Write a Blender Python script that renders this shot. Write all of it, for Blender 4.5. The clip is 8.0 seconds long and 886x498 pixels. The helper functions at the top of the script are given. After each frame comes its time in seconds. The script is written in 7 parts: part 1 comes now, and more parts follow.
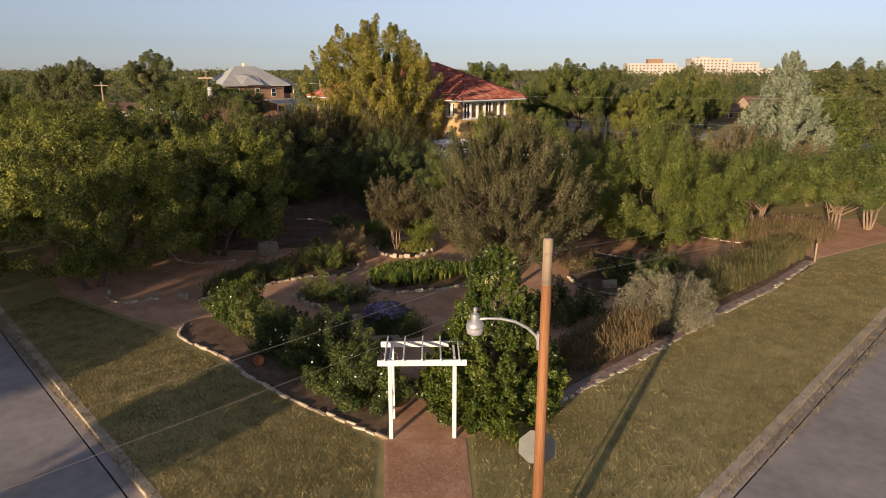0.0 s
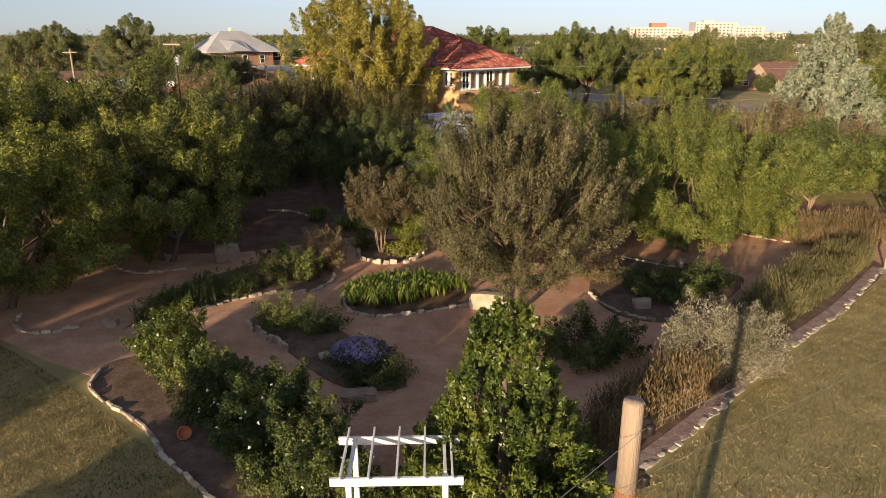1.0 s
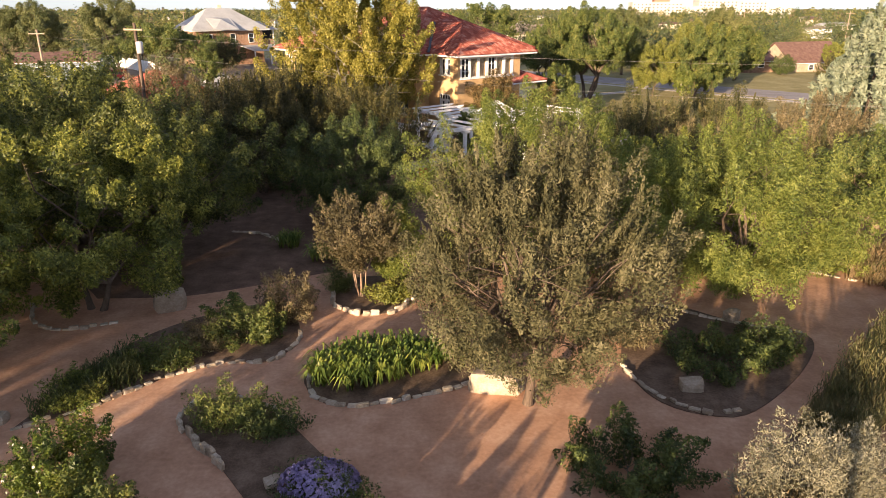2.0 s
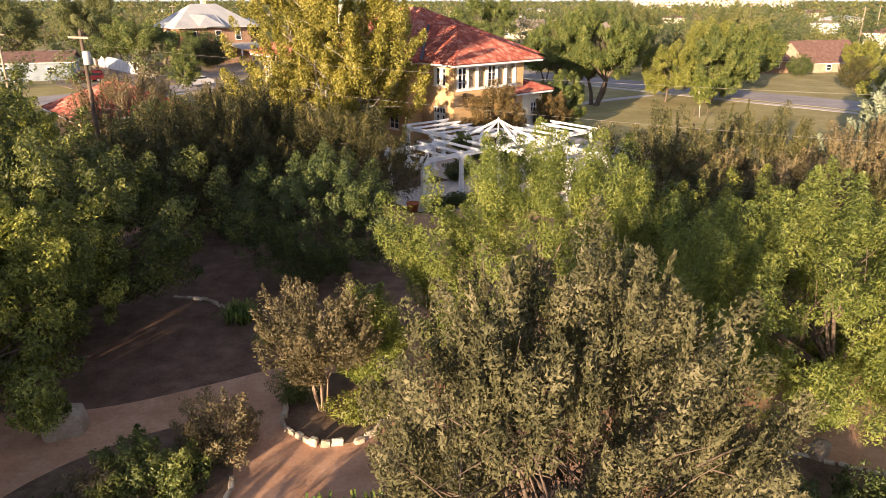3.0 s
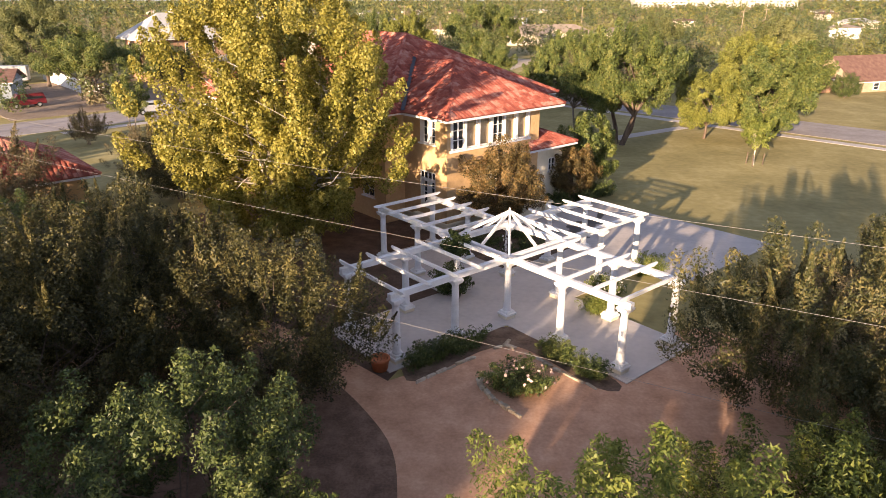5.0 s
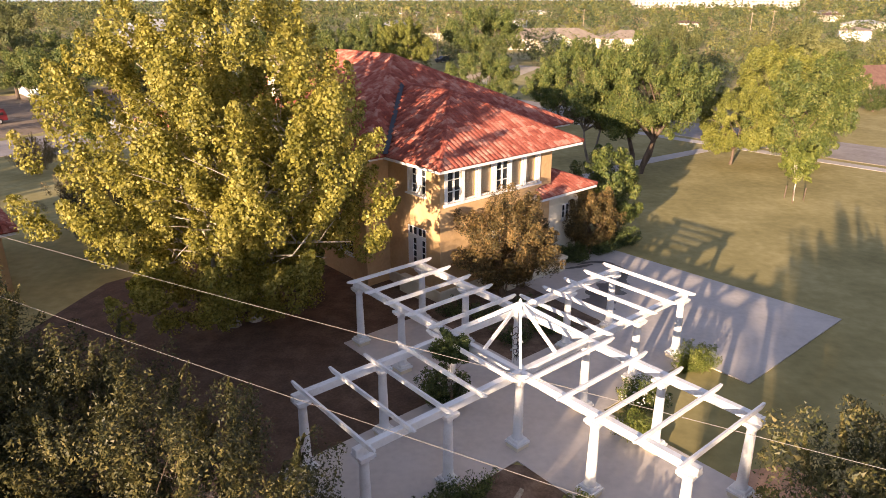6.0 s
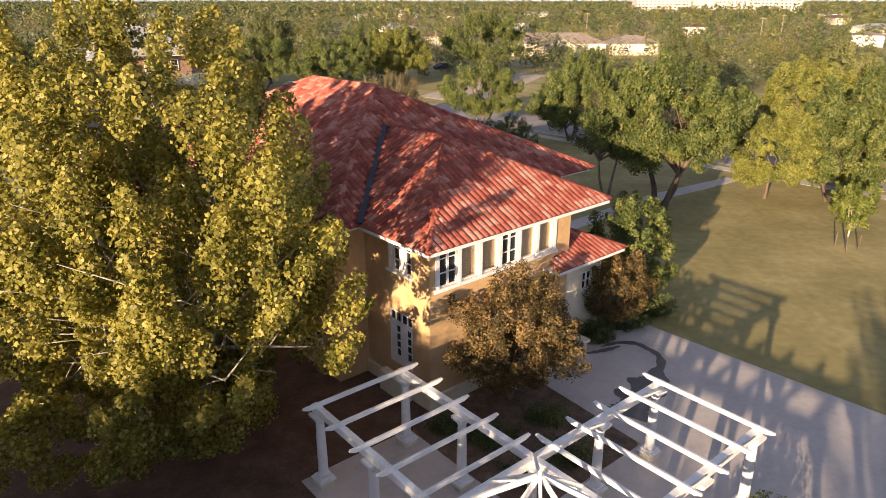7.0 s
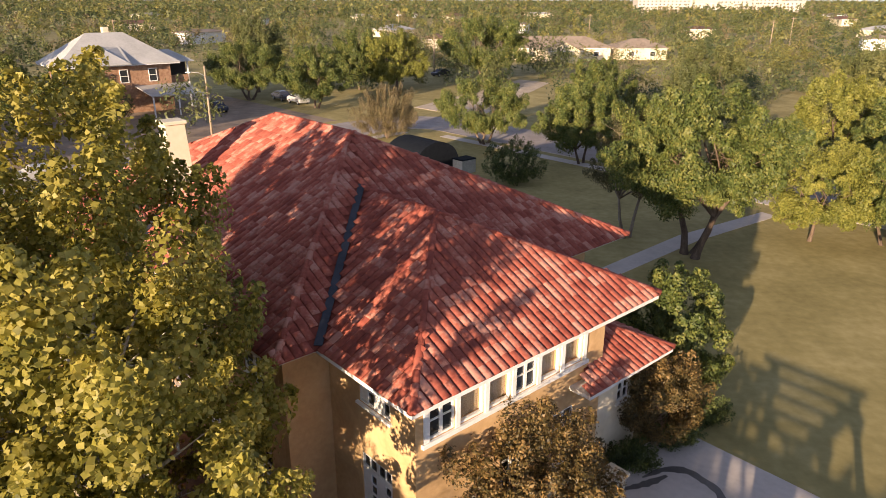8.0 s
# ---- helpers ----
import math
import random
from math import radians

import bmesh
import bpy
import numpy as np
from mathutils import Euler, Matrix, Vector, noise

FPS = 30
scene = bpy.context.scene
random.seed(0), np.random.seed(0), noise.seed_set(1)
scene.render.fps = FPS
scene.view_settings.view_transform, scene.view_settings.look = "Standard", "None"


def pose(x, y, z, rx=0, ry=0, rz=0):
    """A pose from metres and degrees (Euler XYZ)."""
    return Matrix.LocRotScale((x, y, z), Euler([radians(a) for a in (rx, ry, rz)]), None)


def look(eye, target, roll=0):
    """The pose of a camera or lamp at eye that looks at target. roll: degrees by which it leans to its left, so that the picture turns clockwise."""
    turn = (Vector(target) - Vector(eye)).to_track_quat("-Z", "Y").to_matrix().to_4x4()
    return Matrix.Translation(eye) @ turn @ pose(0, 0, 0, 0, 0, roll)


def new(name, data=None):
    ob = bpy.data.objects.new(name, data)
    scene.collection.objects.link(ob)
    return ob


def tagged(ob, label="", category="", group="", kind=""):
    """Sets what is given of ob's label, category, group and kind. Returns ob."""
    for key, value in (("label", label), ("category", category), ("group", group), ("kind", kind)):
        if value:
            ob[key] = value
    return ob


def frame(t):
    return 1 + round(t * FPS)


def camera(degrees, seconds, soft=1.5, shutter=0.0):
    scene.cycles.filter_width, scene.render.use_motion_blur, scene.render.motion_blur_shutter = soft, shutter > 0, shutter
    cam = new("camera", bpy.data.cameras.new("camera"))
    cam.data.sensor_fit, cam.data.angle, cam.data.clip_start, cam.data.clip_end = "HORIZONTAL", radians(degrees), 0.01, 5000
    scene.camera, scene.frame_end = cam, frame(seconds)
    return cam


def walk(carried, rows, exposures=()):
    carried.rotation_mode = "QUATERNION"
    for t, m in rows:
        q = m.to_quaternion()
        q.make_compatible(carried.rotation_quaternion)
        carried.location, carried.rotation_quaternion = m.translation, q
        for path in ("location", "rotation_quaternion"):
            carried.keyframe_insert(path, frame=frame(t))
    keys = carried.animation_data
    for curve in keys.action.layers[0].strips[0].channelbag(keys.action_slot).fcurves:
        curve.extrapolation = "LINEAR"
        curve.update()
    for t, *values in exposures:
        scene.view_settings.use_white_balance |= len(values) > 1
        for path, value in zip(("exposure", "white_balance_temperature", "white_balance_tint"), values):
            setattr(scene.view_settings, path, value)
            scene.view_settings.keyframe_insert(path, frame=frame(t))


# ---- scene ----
cam = camera(66.6, 8.0, soft=0.75)
PATH = [
    (0, (0.429, 0.871, 10.053), (0.415, 2.804, 9.543), -0.0),
    (0.5, (0.551, 4.107, 10.054), (0.538, 6.028, 9.496), -0.0),
    (1, (0.654, 7.453, 10.088), (0.642, 9.359, 9.485), -0.1),
    (2.5, (0.964, 17.506, 11.259), (0.956, 19.386, 10.574), -0.0),
    (3, (1.153, 21.264, 11.641), (1.147, 23.141, 10.951), -0.0),
    (3.5, (1.354, 25.065, 12.082), (1.348, 26.941, 11.39), -0.0),
    (4, (1.469, 28.778, 12.478), (1.464, 30.654, 11.785), -0.0),
    (5.5, (1.866, 40.876, 13.755), (1.861, 42.751, 13.061), 0.0),
    (6, (2.035, 44.919, 14.169), (2.032, 46.795, 13.475), -0.1),
    (6.5, (2.253, 48.908, 14.623), (2.249, 50.784, 13.93), -0.0),
    (7, (2.374, 52.926, 15.036), (2.371, 54.802, 14.343), 0.0),
    (7.5, (2.459, 56.995, 15.441), (2.458, 58.87, 14.747), 0.1),
    (8, (2.553, 60.973, 15.886), (2.553, 62.848, 15.19), 0.1),
]
walk(cam, [(t, look(eye, target, roll)) for t, eye, target, roll in PATH],
     exposures=[(0.0, 0.36, 6900, 15), (0.5, 0.52, 6900, 15), (1.0, 0.75, 6900, 15), (2.5, 1.55, 6950, 17), (4.0, 1.47, 6950, 17), (5.5, 1.63, 6900, 20), (6.5, 1.32, 6900, 19), (7.0, 1.22, 6900, 18), (8.0, 1.13, 6900, 18)])

# ---- world, sun ----
SUN_AZ, SUN_EL = 62.0, 9.5          # where the light travels to (degrees from +x), height of the sun
world = bpy.data.worlds.new("world")
scene.world = world
world.use_nodes = True
wt = world.node_tree
sky = wt.nodes.new("ShaderNodeTexSky")
sky.sky_type, sky.sun_disc = "NISHITA", False
sky.sun_elevation, sky.sun_rotation = radians(SUN_EL), radians(270 - SUN_AZ - 0) * 1.0
sky.air_density, sky.dust_density, sky.ozone_density = 0.9, 0.1, 4.5
soft = wt.nodes.new("ShaderNodeHueSaturation")      # thin high haze greys the sky
soft.inputs["Saturation"].default_value = 0.42
wt.links.new(sky.outputs[0], soft.inputs["Color"])
cool = wt.nodes.new("ShaderNodeMix")
cool.data_type, cool.blend_type = "RGBA", "MULTIPLY"
cool.inputs["Factor"].default_value = 1.0
cool.inputs["B"].default_value = (0.93, 0.985, 1.10, 1)
wt.links.new(soft.outputs[0], cool.inputs["A"])
wt.links.new(cool.outputs["Result"], wt.nodes["Background"].inputs[0])
wt.nodes["Background"].inputs[1].default_value = 0.105
sun = new("sun", bpy.data.lights.new("sun", "SUN"))
sun.data.energy, sun.data.angle, sun.data.color = 5.0, radians(0.6), (1.0, 0.80, 0.56)
ca, sa, ce, se = math.cos(radians(SUN_AZ)), math.sin(radians(SUN_AZ)), math.cos(radians(SUN_EL)), math.sin(radians(SUN_EL))
sun.matrix_world = look((0, 0, 60), (ca * ce, sa * ce, 60 - se))


# ---- materials ----
def surf(name, cols, scale=1.0, rough=0.85, bump=0.25, bscale=30.0, metal=0.0, mix=None, spec=0.3, island=0.0, objrand=0.0, trans=0.0, detail=6.0, stretch=(1, 1, 1)):
    """Node material: colours blended by two scales of noise in world space, fine relief, optional variation from piece to piece."""
    m = bpy.data.materials.new(name)
    m.use_nodes = True
    t = m.node_tree
    n, l = t.nodes, t.links
    b = n["Principled BSDF"]
    geo = n.new("ShaderNodeNewGeometry")
    mp = n.new("ShaderNodeMapping")
    mp.inputs["Scale"].default_value = stretch
    l.new(geo.outputs["Position"], mp.inputs["Vector"])
    n1 = n.new("ShaderNodeTexNoise")
    n1.inputs["Scale"].default_value, n1.inputs["Detail"].default_value, n1.inputs["Roughness"].default_value = scale, detail, 0.62
    n2 = n.new("ShaderNodeTexNoise")
    n2.inputs["Scale"].default_value, n2.inputs["Detail"].default_value = scale * 9.3, 4.0
    for q in (n1, n2):
        l.new(mp.outputs[0], q.inputs["Vector"])
    ad = n.new("ShaderNodeMath")
    ad.operation = "MULTIPLY_ADD"
    l.new(n2.outputs["Fac"], ad.inputs[0])
    ad.inputs[1].default_value = 0.45
    l.new(n1.outputs["Fac"], ad.inputs[2])
    last = ad.outputs[0]
    off = -0.225
    for amount, node, out in ((island, geo, "Random Per Island"), (objrand, None, "Random")):
        if amount:
            if node is None:
                node = n.new("ShaderNodeObjectInfo")
            a2 = n.new("ShaderNodeMath")
            a2.operation = "MULTIPLY_ADD"
            l.new(node.outputs[out], a2.inputs[0])
            a2.inputs[1].default_value = amount
            l.new(last, a2.inputs[2])
            last = a2.outputs[0]
            off -= amount / 2
    a3 = n.new("ShaderNodeMath")
    a3.operation = "ADD"
    l.new(last, a3.inputs[0])
    a3.inputs[1].default_value = off
    r = n.new("ShaderNodeValToRGB")
    l.new(a3.outputs[0], r.inputs[0])
    el = r.color_ramp.elements
    while len(el) < len(cols):
        el.new(0.5)
    k = len(cols)
    for i, c in enumerate(cols):
        el[i].position = 0.5 if k == 1 else 0.28 + 0.44 * i / (k - 1)
        el[i].color = (*c, 1)
    l.new(r.outputs[0], b.inputs["Base Color"])
    b.inputs["Roughness"].default_value, b.inputs["Metallic"].default_value = rough, metal
    b.inputs["Specular IOR Level"].default_value = spec
    if bump:
        n3 = n.new("ShaderNodeTexNoise")
        n3.inputs["Scale"].default_value, n3.inputs["Detail"].default_value = bscale, 5.0
        l.new(mp.outputs[0], n3.inputs["Vector"])
        bp = n.new("ShaderNodeBump")
        bp.inputs["Strength"].default_value, bp.inputs["Distance"].default_value = bump, 0.5 / bscale
        l.new(n3.outputs["Fac"], bp.inputs["Height"])
        l.new(bp.outputs[0], b.inputs["Normal"])
    if trans:
        tr = n.new("ShaderNodeBsdfTranslucent")
        l.new(r.outputs[0], tr.inputs["Color"])
        ms = n.new("ShaderNodeMixShader")
        ms.inputs[0].default_value = trans
        l.new(b.outputs[0], ms.inputs[1])
        l.new(tr.outputs[0], ms.inputs[2])
        l.new(ms.outputs[0], n["Material Output"].inputs["Surface"])
    return m


def leafmat(name, dark, mid, light, scale=1.1, rough=0.5, trans=0.3, island=0.28):
    return surf(name, [dark, mid, light], scale=scale, rough=rough, bump=0, island=island, trans=trans, spec=0.35, detail=3.0)


GRASS = surf("grass", [(0.24, 0.20, 0.075), (0.33, 0.275, 0.11), (0.44, 0.365, 0.165)], scale=0.2, bump=0.15, bscale=24, rough=0.95)
BLADE = leafmat("grass_blade", (0.07, 0.065, 0.02), (0.21, 0.17, 0.062), (0.50, 0.385, 0.175), trans=0.25, scale=1.6, island=0.4)
# dark floor colour that stands for tree shade on the gravel
SHADEFLOOR = surf("shade_toned_floor", [(0.11, 0.066, 0.044), (0.18, 0.11, 0.074), (0.26, 0.165, 0.115)], scale=1.3, bump=0.8, bscale=30, rough=0.97)
# mulch colour lowered by a third to carry the shade beside the pergola
MULCH = surf("mulch_with_shade_tone", [(0.07, 0.044, 0.03), (0.12, 0.074, 0.05), (0.18, 0.115, 0.078)], scale=1.1, bump=0.9, bscale=30, rough=0.97)
GRANITE = surf("red_granite", [(0.43, 0.23, 0.135), (0.56, 0.315, 0.195), (0.67, 0.41, 0.27)], scale=0.9, bump=0.45, bscale=45, rough=0.95)
SOIL = surf("bed_soil", [(0.09, 0.058, 0.038), (0.16, 0.105, 0.07), (0.24, 0.165, 0.115)], scale=1.6, bump=1.0, bscale=28, rough=0.97)
ASPHALT = surf("asphalt", [(0.27, 0.235, 0.22), (0.345, 0.305, 0.285), (0.42, 0.37, 0.345)], scale=0.35, bump=0.6, bscale=70, rough=0.9)
CONCRETE = surf("kerb_concrete", [(0.40, 0.32, 0.24), (0.53, 0.435, 0.33), (0.64, 0.54, 0.42)], scale=0.8, bump=0.3, bscale=50, rough=0.9)
PINKGRAVEL = surf("pink_rubble", [(0.20, 0.14, 0.115), (0.31, 0.22, 0.185), (0.44, 0.34, 0.29)], scale=3.0, bump=1.0, bscale=18, rough=0.95)
DIRT = surf("yard_dirt", [(0.22, 0.165, 0.125), (0.29, 0.22, 0.165), (0.36, 0.28, 0.21)], scale=0.5, bump=0.5, bscale=20, rough=0.95)
GUTTER = surf("gutter_concrete", [(0.30, 0.255, 0.24), (0.37, 0.32, 0.30), (0.44, 0.385, 0.36)], scale=0.6, bump=0.5, bscale=60, rough=0.9)
PATIO = surf("patio_concrete", [(0.46, 0.415, 0.375), (0.54, 0.485, 0.44), (0.60, 0.54, 0.49)], scale=0.45, bump=0.2, bscale=60, rough=0.8)
STONE = surf("edging_stone", [(0.30, 0.23, 0.16), (0.46, 0.38, 0.28), (0.62, 0.54, 0.43)], scale=2.5, bump=0.7, bscale=18, objrand=0.3, island=0.2)
BOULDER = surf("boulder_stone", [(0.26, 0.19, 0.13), (0.40, 0.31, 0.22), (0.52, 0.43, 0.33)], scale=1.8, bump=0.8, bscale=9)
WHITE = surf("white_paint", [(0.66, 0.64, 0.61), (0.78, 0.77, 0.75), (0.83, 0.82, 0.80)], scale=1.3, bump=0.12, bscale=30, rough=0.55)
COLUMN = surf("column_paint", [(0.66, 0.645, 0.62), (0.77, 0.76, 0.74), (0.82, 0.81, 0.80)], scale=2.0, bump=0.12, bscale=30, rough=0.6)
STUCCO = surf("ochre_stucco", [(0.47, 0.30, 0.145), (0.56, 0.365, 0.185), (0.62, 0.42, 0.23)], scale=0.7, bump=0.5, bscale=40, rough=0.92)
CREAM = surf("cream_stucco", [(0.62, 0.53, 0.38), (0.70, 0.62, 0.46), (0.76, 0.68, 0.53)], scale=0.5, bump=0.3, bscale=40, rough=0.9)
TILE = surf("clay_tile", [(0.22, 0.052, 0.036), (0.30, 0.078, 0.052), (0.36, 0.11, 0.076), (0.47, 0.22, 0.165)], scale=1.2, bump=0.4, bscale=60, rough=0.8, objrand=0.36, island=0.36)
TILEBED = surf("clay_underlay", [(0.19, 0.045, 0.03), (0.27, 0.068, 0.045)], scale=2.0, bump=0.3, rough=0.9)
FLASHING = surf("valley_flashing", [(0.035, 0.04, 0.05), (0.06, 0.065, 0.08)], scale=2, rough=0.5, metal=0.4, bump=0)
BARK = surf("brown_bark", [(0.07, 0.048, 0.034), (0.13, 0.092, 0.066), (0.20, 0.15, 0.11)], scale=3, bump=1.0, bscale=20, stretch=(1, 1, 0.25))
GREYBARK = surf("grey_bark", [(0.14, 0.11, 0.085), (0.24, 0.20, 0.155), (0.34, 0.29, 0.235)], scale=3, bump=0.8, bscale=20, stretch=(1, 1, 0.25))
HOSPITAL = surf("hospital_render", [(0.44, 0.40, 0.345), (0.50, 0.46, 0.40), (0.56, 0.52, 0.455)], scale=0.05, bump=0.1, rough=0.9)
PALEBARK = surf("pale_bark", [(0.20, 0.15, 0.10), (0.48, 0.43, 0.35), (0.62, 0.58, 0.50)], scale=2.2, bump=0.5, bscale=15, stretch=(1, 1, 0.35))
MYRTLEBARK = surf("crape_bark", [(0.18, 0.115, 0.075), (0.28, 0.19, 0.13), (0.37, 0.27, 0.19)], scale=3, bump=0.4, bscale=20, stretch=(1, 1, 0.3))
POLEWOOD = surf("pole_wood", [(0.20, 0.085, 0.035), (0.32, 0.14, 0.06), (0.42, 0.21, 0.10)], scale=2.0, bump=0.8, bscale=35, stretch=(3, 3, 0.12), rough=0.85)
POLETOP = surf("weathered_wood", [(0.30, 0.22, 0.15), (0.42, 0.33, 0.24)], scale=4.0, bump=0.7, bscale=35, stretch=(3, 3, 0.12))
STEEL = surf("galvanised_steel", [(0.42, 0.42, 0.42), (0.55, 0.55, 0.55), (0.62, 0.62, 0.62)], scale=4, rough=0.5, metal=0.7, bump=0)
SIGN = surf("sign_back", [(0.24, 0.25, 0.24), (0.32, 0.33, 0.31)], scale=3, rough=0.5, metal=0.5, bump=0)
DARKMETAL = surf("dark_metal", [(0.02, 0.018, 0.016), (0.05, 0.04, 0.035)], scale=6, rough=0.5, metal=0.5, bump=0)
TINROOF = surf("white_metal_roof", [(0.36, 0.355, 0.345), (0.44, 0.435, 0.42), (0.50, 0.495, 0.48)], scale=0.4, rough=0.55, bump=0.1, bscale=5)
BRICK = surf("tan_brick", [(0.22, 0.12, 0.075), (0.32, 0.19, 0.12), (0.40, 0.26, 0.17)], scale=2.5, bump=0.5, bscale=25)
SHINGLE = surf("brown_shingle", [(0.13, 0.07, 0.055), (0.19, 0.105, 0.08), (0.25, 0.15, 0.11)], scale=1.5, bump=0.5, bscale=12)
GREYSHINGLE = surf("grey_shingle", [(0.22, 0.17, 0.13), (0.30, 0.24, 0.19), (0.36, 0.29, 0.23)], scale=0.8, bump=0.5, bscale=8)
WIRE = surf("cable_sheath", [(0.24, 0.22, 0.2), (0.36, 0.33, 0.3)], scale=3, rough=0.6, bump=0)
TERRA = surf("terracotta", [(0.42, 0.13, 0.055), (0.55, 0.19, 0.08)], scale=4, bump=0.3)
CURTAIN = surf("window_curtain", [(0.36, 0.29, 0.20), (0.45, 0.37, 0.27), (0.54, 0.45, 0.33)], scale=1.2, bump=0.6, bscale=14, stretch=(6, 6, 0.3))
# near black painted for unlit rooms; the gutter joint shares it
ROOMDARK = surf("unlit_room_and_joint", [(0.012, 0.011, 0.011), (0.022, 0.02, 0.018)], scale=1, bump=0)
PURPLE = leafmat("purple_flower", (0.30, 0.24, 0.44), (0.46, 0.38, 0.62), (0.62, 0.55, 0.76), trans=0.3)
WHITEFLOWER = surf("white_flower", [(0.7, 0.68, 0.6), (0.85, 0.83, 0.78)], scale=3, bump=0, trans=0.2)
PINKFLOWER = surf("pink_flower", [(0.75, 0.45, 0.4), (0.85, 0.7, 0.62)], scale=3, bump=0, trans=0.2)
REDPAINT = surf("red_car_paint", [(0.13, 0.014, 0.018), (0.18, 0.02, 0.024)], scale=2, rough=0.3, bump=0, spec=0.5)
DARKPAINT = surf("dark_car_paint", [(0.03, 0.035, 0.05), (0.05, 0.055, 0.075)], scale=2, rough=0.25, bump=0, spec=0.6)
WHITECAR = surf("white_car_paint", [(0.4, 0.4, 0.4), (0.47, 0.47, 0.47)], scale=2, rough=0.3, bump=0, spec=0.6)
RUBBER = surf("tyre_rubber", [(0.015, 0.015, 0.015), (0.03, 0.03, 0.03)], scale=5, bump=0.2)
# navy canvas darkened further to hold the shade that falls on the shelter
TARP = surf("shade_dark_tarp", [(0.006, 0.008, 0.012), (0.012, 0.015, 0.02)], scale=2, rough=0.8, bump=0.3, bscale=8, spec=0.1)
GLASS = bpy.data.materials.new("window_glass")
GLASS.use_nodes = True
g = GLASS.node_tree.nodes["Principled BSDF"]
g.inputs["Base Color"].default_value = (0.03, 0.035, 0.04, 1)
g.inputs["Roughness"].default_value, g.inputs["Specular IOR Level"].default_value = 0.06, 0.7

MESQUITE = leafmat("mesquite_leaf", (0.05, 0.066, 0.013), (0.15, 0.172, 0.032), (0.42, 0.41, 0.085), trans=0.4)
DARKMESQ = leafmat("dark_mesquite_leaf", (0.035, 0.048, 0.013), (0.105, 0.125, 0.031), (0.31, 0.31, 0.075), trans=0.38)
OLIVE = leafmat("olive_brown_leaf", (0.040, 0.047, 0.016), (0.092, 0.092, 0.030), (0.235, 0.19, 0.074))
OLIVEDARK = leafmat("olive_shrub_leaf", (0.024, 0.027, 0.009), (0.066, 0.064, 0.02), (0.20, 0.165, 0.055))
BRIGHTMESQ = leafmat("bright_mesquite_leaf", (0.09, 0.122, 0.028), (0.20, 0.235, 0.05), (0.36, 0.37, 0.095), trans=0.5)
ELM = leafmat("grey_brown_leaf", (0.050, 0.050, 0.022), (0.115, 0.107, 0.046), (0.24, 0.21, 0.112), rough=0.8, island=0.24, trans=0.3)
HOLLY = leafmat("glossy_holly_leaf", (0.035, 0.058, 0.012), (0.085, 0.122, 0.022), (0.20, 0.225, 0.042), rough=0.35)
DARKROSE = leafmat("rose_leaf", (0.030, 0.050, 0.014), (0.070, 0.098, 0.024), (0.15, 0.175, 0.045), rough=0.6)
SILVER = leafmat("silver_leaf", (0.13, 0.125, 0.075), (0.27, 0.25, 0.16), (0.44, 0.40, 0.28))
CRAPE = leafmat("rust_crape_leaf", (0.055, 0.045, 0.016), (0.135, 0.098, 0.034), (0.32, 0.20, 0.075), island=0.34)
MYRTLE = leafmat("crape_leaf", (0.095, 0.078, 0.038), (0.18, 0.143, 0.070), (0.30, 0.23, 0.12))
DULLMYRTLE = leafmat("dull_crape_leaf", (0.06, 0.052, 0.026), (0.125, 0.104, 0.05), (0.23, 0.18, 0.095))
SYCAMORE = leafmat("sycamore_leaf", (0.13, 0.132, 0.025), (0.325, 0.29, 0.053), (0.54, 0.47, 0.13), trans=0.48, island=0.32)
DARKSHRUB = leafmat("dark_shrub_leaf", (0.030, 0.048, 0.015), (0.080, 0.110, 0.031), (0.19, 0.215, 0.06))
OAK = leafmat("oak_leaf", (0.055, 0.082, 0.022), (0.118, 0.150, 0.037), (0.245, 0.245, 0.065))
CYPRESS = leafmat("blue_cypress_leaf", (0.143, 0.176, 0.112), (0.247, 0.280, 0.182), (0.364, 0.384, 0.252))
YELLOWOAK = leafmat("yellow_green_leaf", (0.105, 0.122, 0.025), (0.20, 0.21, 0.042), (0.32, 0.305, 0.07))
# far leaf colours lifted and slightly blued to stand for distance haze
FARWOOD = leafmat("far_wood_haze_leaf", (0.062, 0.082, 0.034), (0.13, 0.145, 0.05), (0.24, 0.235, 0.085), scale=0.12, island=0.12)
FARYELLOW = leafmat("far_yellow_haze_leaf", (0.115, 0.122, 0.038), (0.215, 0.205, 0.058), (0.34, 0.30, 0.095), scale=0.12, island=0.12)
FARDARK = leafmat("far_dark_haze_leaf", (0.042, 0.066, 0.03), (0.09, 0.115, 0.045), (0.175, 0.185, 0.07), scale=0.12, island=0.12)
FARBROWN = leafmat("far_brown_haze_leaf", (0.11, 0.095, 0.052), (0.20, 0.165, 0.088), (0.32, 0.255, 0.145), scale=0.12, island=0.12)
STRAP = leafmat("strap_leaf", (0.072, 0.128, 0.024), (0.154, 0.212, 0.041), (0.306, 0.323, 0.068), rough=0.4)
FLOWERSTEM = leafmat("seed_stalk", (0.126, 0.083, 0.036), (0.252, 0.150, 0.063), (0.432, 0.232, 0.105))
REDSTEM = leafmat("reddish_seed_stalk", (0.10, 0.085, 0.038), (0.20, 0.15, 0.07), (0.32, 0.21, 0.11))


# ---- building blocks ----
def mesh_from(name, verts, faces, material, smooth=False):
    me = bpy.data.meshes.new(name)
    me.from_pydata([tuple(v) for v in verts], [], [tuple(f) for f in faces])
    me.materials.append(material)
    if smooth:
        me.polygons.foreach_set("use_smooth", [True] * len(me.polygons))
    me.update()
    return me


